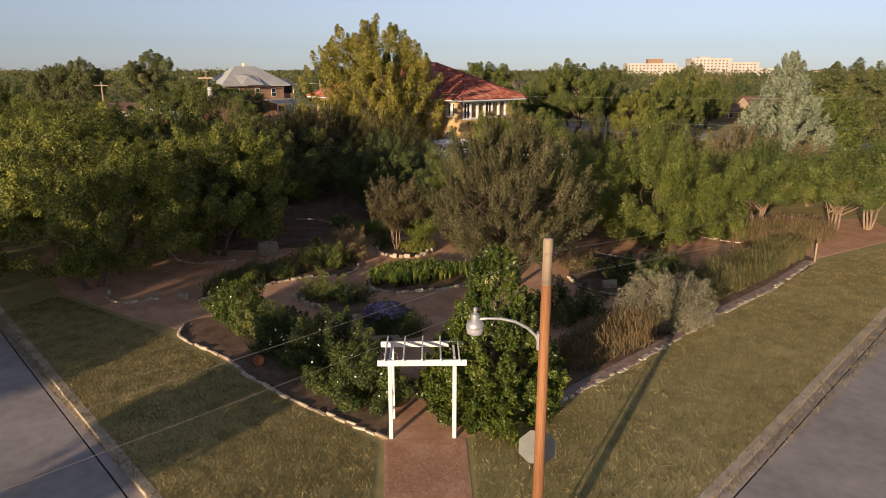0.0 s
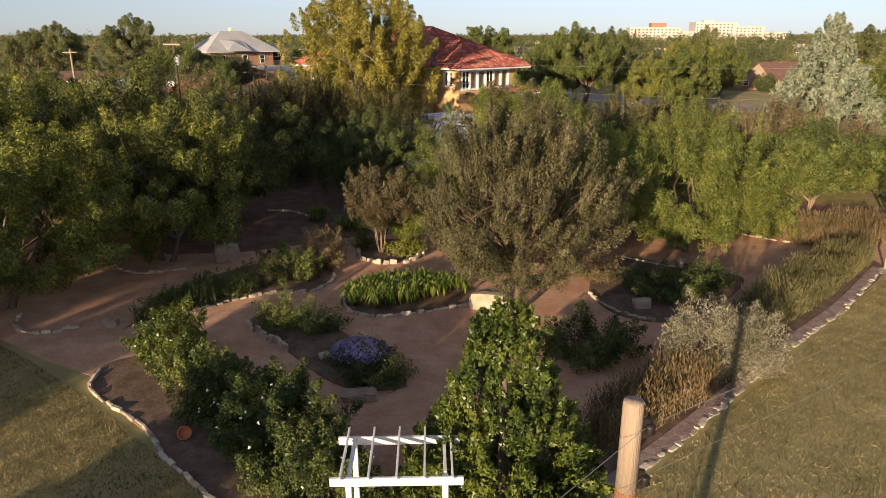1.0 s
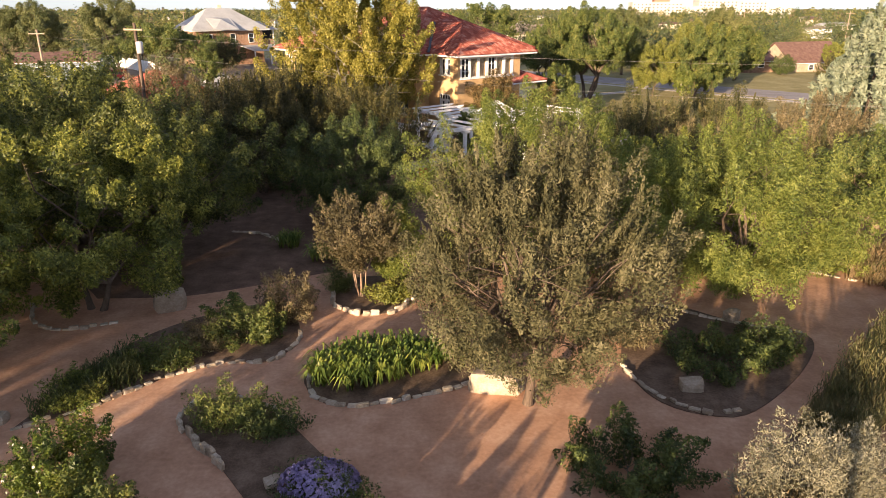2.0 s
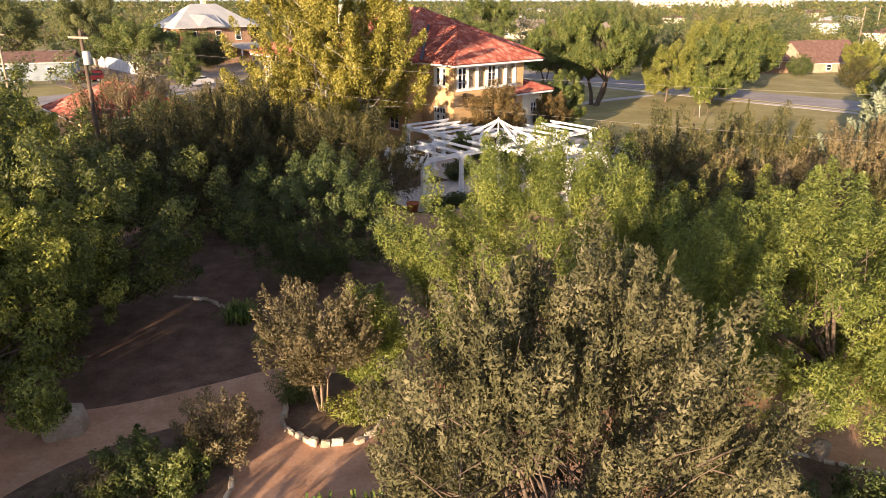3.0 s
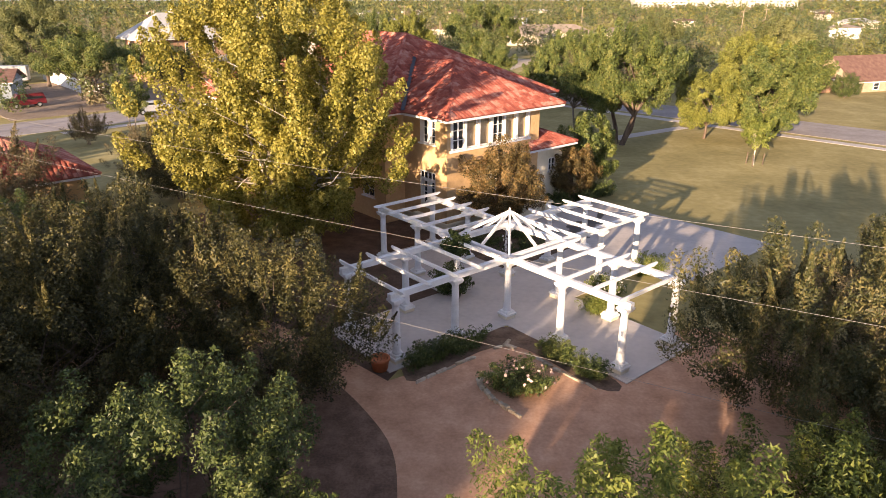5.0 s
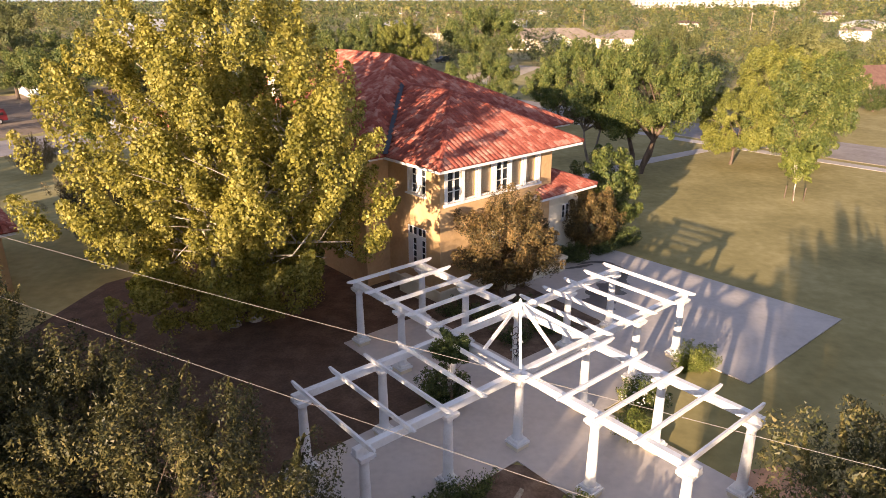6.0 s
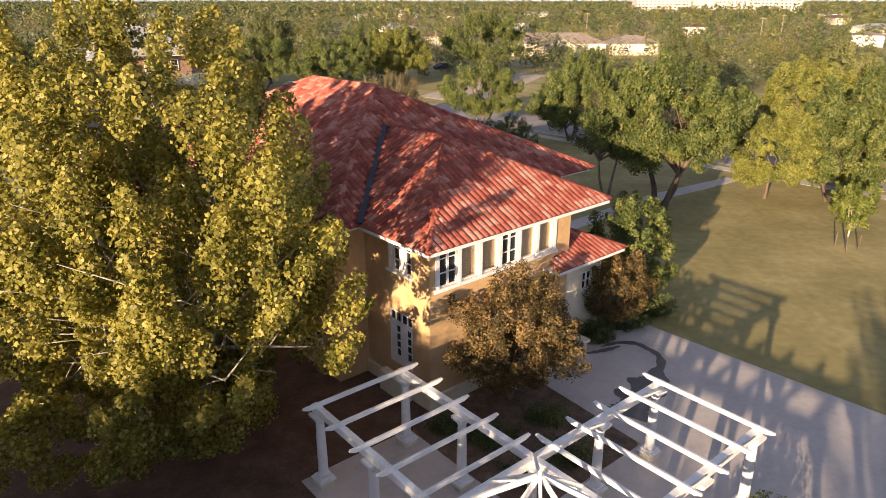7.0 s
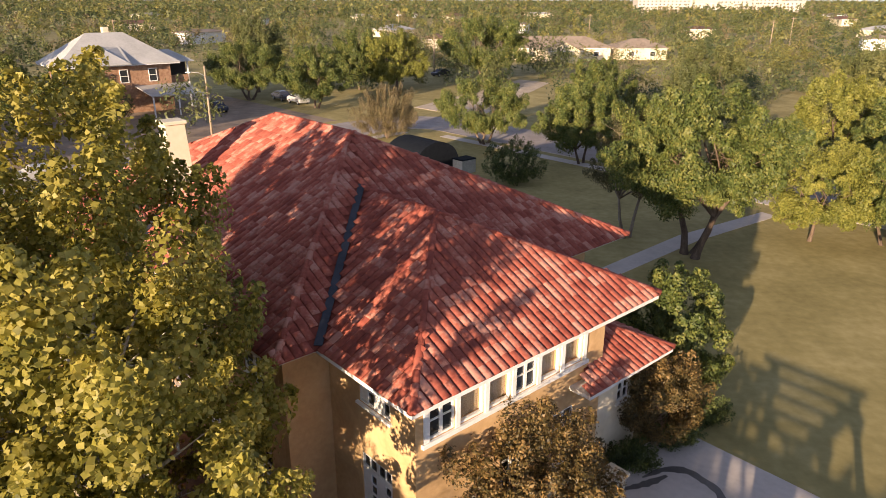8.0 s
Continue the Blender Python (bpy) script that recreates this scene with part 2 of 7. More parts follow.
def quads(name, v, material):
    """Mesh from an array (n, k, 3) of separate k-cornered leaves."""
    n, k = v.shape[:2]
    me = bpy.data.meshes.new(name)
    me.vertices.add(k * n)
    me.vertices.foreach_set("co", np.ascontiguousarray(v, dtype=np.float32).ravel())
    me.loops.add(k * n)
    me.loops.foreach_set("vertex_index", np.arange(k * n, dtype=np.int32))
    me.polygons.add(n)
    me.polygons.foreach_set("loop_start", np.arange(0, k * n, k, dtype=np.int32))
    me.polygons.foreach_set("loop_total", np.full(n, k, dtype=np.int32))
    me.materials.append(material)
    me.update(calc_edges=True)
    return me


def bm_mesh(name, bm, material):
    me = bpy.data.meshes.new(name)
    bmesh.ops.recalc_face_normals(bm, faces=bm.faces)
    bm.to_mesh(me)
    bm.free()
    me.materials.append(material)
    return me


def part(name, shape, material, parent, label="", m=None):
    """One mesh object under a thing or a part. shape: a bmesh or a mesh."""
    me = shape if isinstance(shape, bpy.types.Mesh) else bm_mesh(name, shape, material)
    ob = new(name, me)
    ob.parent = parent
    if m is not None:
        ob.matrix_basis = m
    return tagged(ob, label)


def thing(name, m, label, category, group="", kind=""):
    e = new(name)
    e.empty_display_size = 0.2
    e.matrix_basis = m
    return tagged(e, label, category, group, kind)


def box(bm, x0, x1, y0, y1, z0, z1, bevel=0.0, rot=0.0, at=(0, 0, 0)):
    m = Matrix.Translation(at) @ Matrix.Rotation(rot, 4, "Z") @ Matrix.Translation(((x0 + x1) / 2, (y0 + y1) / 2, (z0 + z1) / 2)) @ Matrix.Diagonal((x1 - x0, y1 - y0, z1 - z0, 1))
    r = bmesh.ops.create_cube(bm, size=1, matrix=m)
    if bevel:
        es = list({e for v in r["verts"] for e in v.link_edges})
        bmesh.ops.bevel(bm, geom=es, offset=bevel, segments=1, affect="EDGES")
    return bm


def boxm(x0, x1, y0, y1, z0, z1, bevel=0.0):
    return box(bmesh.new(), x0, x1, y0, y1, z0, z1, bevel)


def beam(bm, a, b, w, h, up=(0, 0, 1)):
    """A squared timber from a to b, w wide and h deep."""
    a, b = Vector(a), Vector(b)
    d = (b - a).normalized()
    s = d.cross(Vector(up)).normalized()
    u = s.cross(d)
    vs = []
    for p in (a, b):
        for i, j in ((-1, -1), (1, -1), (1, 1), (-1, 1)):
            vs.append(bm.verts.new(p + s * (i * w / 2) + u * (j * h / 2)))
    for f in ((0, 1, 2, 3), (7, 6, 5, 4), (0, 4, 5, 1), (1, 5, 6, 2), (2, 6, 7, 3), (3, 7, 4, 0)):
        bm.faces.new([vs[i] for i in f])
    return bm


def loft_square(profile):
    """Square solid round z from (half width, height) pairs."""
    bm = bmesh.new()
    rows = [[bm.verts.new((i * r, j * r, z)) for i, j in ((-1, -1), (1, -1), (1, 1), (-1, 1))] for r, z in profile]
    for a, b in zip(rows[:-1], rows[1:]):
        for i in range(4):
            j = (i + 1) % 4
            bm.faces.new((a[i], a[j], b[j], b[i]))
    bm.faces.new(rows[0][::-1])
    bm.faces.new(rows[-1])
    return bm


def wall_boxes(length, height, thick, holes, z0=0.0, y0=0.0):
    """One connected wall along x from 0, outer face at y=y0, with openings (x0, x1, z0, z1) cut through it."""
    xs = sorted({0.0, length, *[round(h[0], 4) for h in holes], *[round(h[1], 4) for h in holes]})
    zs = sorted({z0, height, *[round(h[2], 4) for h in holes], *[round(h[3], 4) for h in holes]})
    nx, nz = len(xs) - 1, len(zs) - 1

    def solid(i, k):
        if not (0 <= i < nx and 0 <= k < nz):
            return False
        x, z = (xs[i] + xs[i + 1]) / 2, (zs[k] + zs[k + 1]) / 2
        return not any(h[0] < x < h[1] and h[2] < z < h[3] for h in holes)

    bm = bmesh.new()
    made = {}

    def v(i, k, y):
        if (i, k, y) not in made:
            made[i, k, y] = bm.verts.new((xs[i], y0 + y * thick, zs[k]))
        return made[i, k, y]

    for i in range(nx):
        for k in range(nz):
            if not solid(i, k):
                continue
            bm.faces.new((v(i, k, 0), v(i + 1, k, 0), v(i + 1, k + 1, 0), v(i, k + 1, 0)))
            bm.faces.new((v(i, k, 1), v(i, k + 1, 1), v(i + 1, k + 1, 1), v(i + 1, k, 1)))
            for di, dk, e in ((-1, 0, ((i, k), (i, k + 1))), (1, 0, ((i + 1, k + 1), (i + 1, k))), (0, -1, ((i + 1, k), (i, k))), (0, 1, ((i, k + 1), (i + 1, k + 1)))):
                if not solid(i + di, k + dk):
                    (a, b), (c, d) = e
                    bm.faces.new((v(a, b, 0), v(c, d, 0), v(c, d, 1), v(a, b, 1)))
    return bm


def lathe(profile, seg=20):
    """Solid of revolution round z from (radius, height) pairs."""
    vs, fs = [], []
    for r, z in profile:
        for i in range(seg):
            a = 2 * math.pi * i / seg
            vs.append((r * math.cos(a), r * math.sin(a), z))
    for k in range(len(profile) - 1):
        for i in range(seg):
            j = (i + 1) % seg
            fs.append((k * seg + i, k * seg + j, (k + 1) * seg + j, (k + 1) * seg + i))
    fs.append(tuple(range(seg))[::-1])
    fs.append(tuple((len(profile) - 1) * seg + i for i in range(seg)))
    return vs, fs


def tube(vs, fs, pts, radii, seg=7):
    """Adds a bent, tapered round branch to lists of corners and faces."""
    base = len(vs)
    n = len(pts)
    pts = [Vector(p) for p in pts]
    for k in range(n):
        d = (pts[min(k + 1, n - 1)] - pts[max(k - 1, 0)]).normalized()
        s = d.orthogonal().normalized()
        if k and s.dot(prev) < 0:
            s = -s
        prev = s
        u = d.cross(s)
        for i in range(seg):
            a = 2 * math.pi * i / seg
            vs.append(pts[k] + (s * math.cos(a) + u * math.sin(a)) * radii[k])
    for k in range(n - 1):
        for i in range(seg):
            j = (i + 1) % seg
            fs.append((base + k * seg + i, base + k * seg + j, base + (k + 1) * seg + j, base + (k + 1) * seg + i))
    fs.append(tuple(base + (n - 1) * seg + i for i in range(seg)))


def kites(pos, axis, normal, length, width):
    """Leaf blades: narrow kites at pos along axis."""
    axis = axis / (np.linalg.norm(axis, axis=1, keepdims=True) + 1e-9)
    side = np.cross(axis, normal)
    side /= np.linalg.norm(side, axis=1, keepdims=True) + 1e-9
    nrm = np.cross(side, axis)
    length, width = np.asarray(length).reshape(-1, 1), np.asarray(width).reshape(-1, 1)
    v = np.empty((len(pos), 4, 3))
    v[:, 0] = pos - axis * length * 0.5
    v[:, 1] = pos + side * width * 0.5 + nrm * width * 0.18
    v[:, 2] = pos + axis * length * 0.5 - nrm * length * 0.08
    v[:, 3] = pos - side * width * 0.5 + nrm * width * 0.18
    return v


def units(rng, n):
    v = rng.normal(size=(n, 3))
    return v / np.linalg.norm(v, axis=1, keepdims=True)


def crown_clumps(rng, k, rx, ry, z0, z1, dome=0.55, spread=0.35, taper=0.0):
    """Centres of leaf clumps on an uneven dome between heights z0 and z1."""
    d = units(rng, k)
    ph = rng.uniform(0, 6.28, 6)
    az = np.arctan2(d[:, 1], d[:, 0])
    el = np.arcsin(d[:, 2])
    rad = 1 + 0.16 * np.sin(3 * az + ph[0] + 2 * el) + 0.11 * np.sin(5 * az + ph[1]) * np.cos(3 * el + ph[2]) + 0.09 * np.sin(8 * az + 5 * el + ph[3])
    fill = 1 - spread * rng.random(k) ** 1.6
    zc = z0 + (z1 - z0) * (1 - dome)
    up, dn = z1 - zc, zc - z0
    p = np.empty((k, 3))
    p[:, 0] = d[:, 0] * rx * rad * fill
    p[:, 1] = d[:, 1] * ry * rad * fill
    if taper:
        p[:, :2] *= (1 - taper * np.clip(d[:, 2], 0, 1) ** 1.3)[:, None]
    p[:, 2] = zc + np.where(d[:, 2] > 0, d[:, 2] * up, d[:, 2] * dn) * (0.75 + 0.25 * rad) * fill
    return p


def blades(pos, axis, normal, length, width):
    """Three-cornered leaves at pos, pointing along axis."""
    axis = axis / (np.linalg.norm(axis, axis=1, keepdims=True) + 1e-9)
    side = np.cross(axis, normal)
    side /= np.linalg.norm(side, axis=1, keepdims=True) + 1e-9
    length, width = np.asarray(length).reshape(-1, 1), np.asarray(width).reshape(-1, 1)
    v = np.empty((len(pos), 3, 3))
    v[:, 0] = pos - axis * length * 0.4 + side * width * 0.5
    v[:, 1] = pos - axis * length * 0.25 - side * width * 0.5
    v[:, 2] = pos + axis * length * 0.6
    return v


def leaf_cloud(rng, centres, rc, n, length, width, droop=0.0, flat=0.75, upright=0.0, middle=None, plume=0.6, up=0.6, loose=0.6, tip=0.0, quad=False):
    """n leaves shared out over the clumps, each clump a plume that grows outwards and upwards. tip: 0 pointed to 1 rounded."""
    k = len(centres)
    mid = centres.mean(axis=0) if middle is None else middle
    co = centres - mid
    co /= np.linalg.norm(co, axis=1, keepdims=True) + 1e-9
    ca_ = 0.6 * co + np.array((0, 0, up)) + 0.35 * units(rng, k)
    ca_ /= np.linalg.norm(ca_, axis=1, keepdims=True)
    w = rc ** 1.6
    idx = rng.choice(k, n, p=w / w.sum())
    s = rng.uniform(-0.75, 1.0, n)
    d = units(rng, n)
    a = ca_[idx]
    d -= a * (d * a).sum(axis=1, keepdims=True)
    taper = np.where(s > 0, (1 - tip) * (1 - 0.8 * s) + tip * np.sqrt(1 - 0.96 * s ** 2), np.sqrt(np.clip(1 - (s / 0.8) ** 2, 0.04, 1)))
    deep = np.sqrt(rng.random(n))
    rad = rc[idx] * taper * (0.3 + 0.7 * deep)
    pos = centres[idx] + a * (s * rc[idx] * (1 + plume))[:, None] + d * rad[:, None]
    nrm = 0.9 * d + 0.5 * co[idx] + np.array((0, 0, 0.35)) + loose * units(rng, n)
    ax = np.cross(nrm, units(rng, n)) + a * upright + np.array((0, 0, -droop)) + 0.3 * d
    q = rng.uniform(0.65, 1.3, n) * (1.5 - 0.75 * deep)      # full inside, fine at the rim
    return (kites if quad else blades)(pos, ax, nrm, length * q, width * q)


def limbs(rng, height, fork, r0, tips, stems=1, lean=0.1, twigs=0):
    """Trunk or several stems, with limbs bending out to the given tips."""
    vs, fs = [], []
    tips = list(tips)
    for s in range(stems):
        a = 2 * math.pi * s / stems + rng.uniform(0, 1)
        off = 0.0 if stems == 1 else r0 * 1.6
        base = Vector((off * math.cos(a), off * math.sin(a), -0.1))
        top = Vector((off * 2.6 * math.cos(a) + rng.uniform(-lean, lean) * fork, off * 2.6 * math.sin(a) + rng.uniform(-lean, lean) * fork, fork))
        mid = base.lerp(top, 0.5) + Vector((rng.uniform(-lean, lean), rng.uniform(-lean, lean), 0)) * fork * 0.4
        rr = r0 if stems == 1 else r0 * 0.75
        tube(vs, fs, [base, base.lerp(mid, 0.35), mid, top], [rr * 1.45, rr * 1.05, rr * 0.9, rr * 0.72], 9)
        own = tips[s::stems]
        for t in own:
            t = Vector(t)
            m1 = top.lerp(t, 0.4) + Vector((rng.uniform(-1, 1), rng.uniform(-1, 1), rng.uniform(0, 1.2))) * (t - top).length * 0.12
            m2 = top.lerp(t, 0.72) + Vector((rng.uniform(-1, 1), rng.uniform(-1, 1), rng.uniform(0, 1))) * (t - top).length * 0.1
            q = rr * rng.uniform(0.42, 0.62)
            tube(vs, fs, [top - Vector((0, 0, rr * 0.4)), m1, m2, t], [q, q * 0.7, q * 0.42, q * 0.12], 6)
            for w in range(twigs):
                b0 = m1.lerp(t, rng.uniform(0.1, 0.9))
                b1 = b0 + Vector((rng.uniform(-1, 1), rng.uniform(-1, 1), rng.uniform(-0.3, 1))) * (t - top).length * 0.35
                tube(vs, fs, [b0, b0.lerp(b1, 0.5) + Vector((0, 0, 0.05)), b1], [q * 0.3, q * 0.2, q * 0.06], 4)
    return vs, fs


def tree_meshes(seed, h, rx, ry, z0, leaf, bark, n, length, width, clumps=90, rc=0.75, fork=1.4, r0=0.18, stems=1, nlimb=9, droop=0.2, dome=0.6, spread=0.42, upright=0.0, twigs=2, flat=0.75, lean=0.12, plume=0.6, up=0.6, taper=0.0, true=False, tip=0.0, quad=False, wands=0, loose=0.6):
    rng = np.random.default_rng(seed)
    c = crown_clumps(rng, clumps, rx - rc * 0.6, ry - rc * 0.6, z0 + rc * 0.4, h - rc * 0.6, dome, spread, taper)
    rcs = rc * rng.uniform(0.6, 1.25, clumps)
    mid = np.array((0, 0, z0 + (h - z0) * 0.35))
    share = int(n * 0.22) if wands else 0
    v = leaf_cloud(rng, c, rcs, n - share, length, width, droop, flat, upright, mid, plume, up, loose, tip, quad)
    if wands:       # slender upright sprays standing out of the crown
        pick = c[rng.integers(0, clumps, wands)]
        pick = pick[pick[:, 2] > z0 + 0.4 * (h - z0)]
        pick = pick + rng.normal(0, rc * 0.4, pick.shape)
        w = leaf_cloud(rng, pick, rng.uniform(0.09, 0.17, len(pick)), share, length, width, -0.2, 1.0, 1.6, mid, 5.0, 1.3, 0.7, 0.0, quad)
        v = np.concatenate([v, w])
    if true:    # bring the crown's outermost leaves to the given size
        k = np.array((rx / np.percentile(np.abs(v[:, 0, 0]), 99.3), ry / np.percentile(np.abs(v[:, 0, 1]), 99.3), (h - z0) / (np.percentile(v[:, 0, 2], 99.8) - z0)))
        k = np.minimum(k, 1.05)
        v, c = (v - (0, 0, z0)) * k + (0, 0, z0), (c - (0, 0, z0)) * k + (0, 0, z0)
    crown = quads("crown", v, leaf)
    order = rng.permutation(clumps)[:nlimb]
    tips = [mid + (c[i] - mid) * 0.85 for i in order]
    vs, fs = limbs(rng, h, fork, r0, tips, stems, lean, twigs)
    trunk = mesh_from("trunk", vs, fs, bark, smooth=True)
    return trunk, crown


def tree(name, x, y, label, meshes, rot=0.0, scale=1.0, category="tree", group="", z=0.0):
    t = thing(name, pose(x, y, z, 0, 0, rot) @ Matrix.Scale(scale, 4), label, category, group)
    part("trunk", meshes[0], None, t)
    part("crown", meshes[1], None, t)
    return t


def polygon_slab(name, pts, z0, z1, material, hole=False):
    """A flat piece of ground with the outline pts, from z0 to z1."""
    bm = bmesh.new()
    lo = [bm.verts.new((x, y, z1)) for x, y in pts]
    f = bm.faces.new(lo)
    if f.normal.z < 0:
        f.normal_flip()
    r = bmesh.ops.extrude_face_region(bm, geom=[f])
    bmesh.ops.translate(bm, verts=[v for v in r["geom"] if isinstance(v, bmesh.types.BMVert)], vec=(0, 0, z0 - z1))
    bmesh.ops.triangulate(bm, faces=bm.faces)
    return new(name, bm_mesh(name, bm, material))


def smooth_line(pts, step=0.4):
    """Points at even steps along a soft curve through pts."""
    p = [np.array(q, float) for q in pts]
    p = [2 * p[0] - p[1]] + p + [2 * p[-1] - p[-2]]
    out = []
    for i in range(1, len(p) - 2):
        for k in range(12):
            u = k / 12
            out.append(0.5 * ((2 * p[i]) + (p[i + 1] - p[i - 1]) * u + (2 * p[i - 1] - 5 * p[i] + 4 * p[i + 1] - p[i + 2]) * u ** 2 + (3 * p[i] - p[i - 1] - 3 * p[i + 1] + p[i + 2]) * u ** 3))
    out.append(p[-2])
    out = np.array(out)
    d = np.concatenate([[0], np.cumsum(np.linalg.norm(np.diff(out, axis=0), axis=1))])
    s = np.arange(0, d[-1], step)
    return np.stack([np.interp(s, d, out[:, 0]), np.interp(s, d, out[:, 1])], 1)


# ---- ground, streets ----
E1 = np.array((math.cos(radians(46.4)), math.sin(radians(46.4))))
E2 = np.array((math.cos(radians(133.0)), math.sin(radians(133.0))))
K0 = np.array((-0.11, 7.93))
DEPTH, SIDE = 97.0, 99.5


def lot(a, b):
    p = K0 + E1 * a + E2 * b
    return (float(p[0]), float(p[1]))


ground = polygon_slab("ground", [(-4000, -4000), (4000, -4000), (4000, 4000), (-4000, 4000)], -0.6, -0.15, GRASS)
tagged(ground, "dry green and tan grass ground reaching the horizon", "ground", kind="structure")


def arc(c, r, a0, a1, n=10):
    return [(c[0] + r * math.cos(radians(a0 + (a1 - a0) * i / n)), c[1] + r * math.sin(radians(a0 + (a1 - a0) * i / n))) for i in range(n + 1)]


def lot_outline(d, r=5.0):
    """Outline of the block, d metres outside its kerb line, with rounded corners."""
    c = [lot(-d, -d), lot(DEPTH + d, -d), lot(DEPTH + d, SIDE + d), lot(-d, SIDE + d)]
    out = []
    for i in range(4):
        p, q, s = np.array(c[i - 1]), np.array(c[i]), np.array(c[(i + 1) % 4])
        a, b = (p - q) / np.linalg.norm(p - q), (s - q) / np.linalg.norm(s - q)
        rr = r + d
        for k in range(7):
            u = k / 6
            out.append(tuple((q + a * rr) * (1 - u) ** 2 + q * 2 * u * (1 - u) + (q + b * rr) * u ** 2))
    return out


def ring_slab(name, outer, inner, z0, z1, material):
    bm = bmesh.new()
    n = len(outer)
    rows = [[bm.verts.new((x, y, z)) for x, y in pts] for pts, z in ((outer, z0), (outer, z1), (inner, z1), (inner, z0))]
    for k in range(3):
        for i in range(n):
            j = (i + 1) % n
            bm.faces.new((rows[k][i], rows[k][j], rows[k + 1][j], rows[k + 1][i]))
    return new(name, bm_mesh(name, bm, material))


lawn = polygon_slab("lawn", lot_outline(-0.25), -0.15, 0.0, GRASS)
tagged(lawn, "mown grass of the corner lot, green with dry tan patches", "lawn", kind="structure")
kerb = ring_slab("kerb", lot_outline(0.0), lot_outline(-0.25), -0.15, 0.012, CONCRETE)
tagged(kerb, "worn tan concrete kerb between grass and street", "kerb", kind="structure")
gutter = ring_slab("gutter", lot_outline(0.3), lot_outline(0.0), -0.14, -0.12, GUTTER)
joint = ring_slab("gutter_joint", lot_outline(0.35), lot_outline(0.3), -0.149, -0.138, ROOMDARK)
tagged(joint, "dark dirt filled joint between gutter and asphalt", "joint", kind="structure")
tagged(gutter, "stained concrete gutter strip along the kerb", "gutter", kind="structure")
road = ring_slab("road", lot_outline(9.5), lot_outline(0.35), -0.149, -0.125, ASPHALT)
tagged(road, "grey cracked asphalt street around the block", "road", kind="structure")

granite = polygon_slab("gravel_path", [(-1.35, 17.85), (-1.1, 15.0), (-1.0, 10.6), (1.0, 10.4), (1.05, 15.0), (0.95, 18.0), (3.9, 20.3), (8, 24.2), (12, 28.3), (16.2, 32.2), (20.6, 36.9), (29, 42), (30, 47), (20, 50), (13, 55), (9.4, 57.2), (5, 62), (-0.4, 58.6), (-4, 62), (-9, 66), (-14, 60), (-20, 52), (-24, 44), (-22, 36), (-17.5, 30.6), (-13, 27.6), (-10.4, 26.2), (-9.8, 25.2)], -0.01, 0.012, GRANITE)
tagged(granite, "reddish crushed granite garden path and floor", "path", kind="structure")


# ---- edging stones ----
def stone_mesh(seed):
    rng = np.random.default_rng(seed)
    bm = bmesh.new()
    bmesh.ops.create_cube(bm, size=1)
    bmesh.ops.bevel(bm, geom=bm.edges[:], offset=0.13, segments=1, affect="EDGES")
    for v in bm.verts:
        v.co += Vector(rng.uniform(-0.07, 0.07, 3))
        v.co.z += 0.42
    return bm_mesh("stone", bm, STONE)


STONES = [stone_mesh(i) for i in range(9)]


def edging(pts, label, seed, length=0.32, high=0.12, wide=0.14, z=0.0, gap=1.0, skip=0.04):
    rng = np.random.default_rng(seed)
    line = smooth_line(pts, length)
    t = thing("stone_edging", pose(float(line[0][0]), float(line[0][1]), z), label, "garden edging", "bed edgings")
    for a, b in zip(line[:-1], line[1:]):
        if rng.random() < skip:
            continue
        c, d = (a + b) / 2 - line[0] + rng.normal(0, 0.03, 2), b - a
        s = Matrix.LocRotScale((c[0], c[1], 0), Euler((rng.uniform(-0.08, 0.08), rng.uniform(-0.1, 0.1), math.atan2(d[1], d[0]) + rng.uniform(-0.12, 0.12))), (length * gap * rng.uniform(0.7, 1.2), wide * rng.uniform(0.6, 1.35), high * rng.uniform(0.55, 1.4)))
        part("stone", STONES[rng.integers(0, 9)], None, t, m=s)
    return t


def soil_bed(pts, label, z=0.05):
    line = [tuple(p) for p in smooth_line(list(pts) + [pts[0]], 0.4)]
    b = polygon_slab("bed_soil", line, 0.0, z, SOIL)
    return tagged(b, label, "garden bed", kind="structure")


FRONT_L = [(-1.3, 17.9), (-2.8, 18.95), (-4.9, 20.55), (-6.35, 21.9), (-7.6, 23.4), (-9.9, 25.25), (-10.4, 26.8)]
soil_bed(FRONT_L + [(-9.2, 27.6), (-7.0, 26.6), (-4.5, 24.2), (-2.4, 21.6), (-1.3, 19.8)], "dark soil of the rose bed beside the arbor", 0.03)
edging(FRONT_L, "pale limestone edging along the front rose bed", 1, high=0.09, wide=0.10, length=0.4, skip=0.0, gap=1.1)
edging([(-9.2, 27.6), (-7.3, 27.2), (-5.6, 25.6)], "low stone edging behind the roses", 2)
BED2 = [(-5.1, 28.4), (-5.9, 29.2), (-6.6, 30.1), (-6.3, 31.1), (-5.2, 31.2), (-4.2, 30.6), (-3.2, 29.6), (-1.2, 27.0), (-0.6, 25.5), (-2.6, 25.6)]
soil_bed(BED2, "dark soil of the purple flower bed")
edging([(-4.6, 27.9), (-5.3, 28.6), (-6.0, 29.3), (-6.6, 30.1), (-6.3, 31.1)], "chunky limestone edging of the purple flower bed", 3, high=0.24)
edging([(-5.4, 31.2), (-4.2, 30.7), (-3.3, 29.7)], "low limestone edging of the purple flower bed", 4)
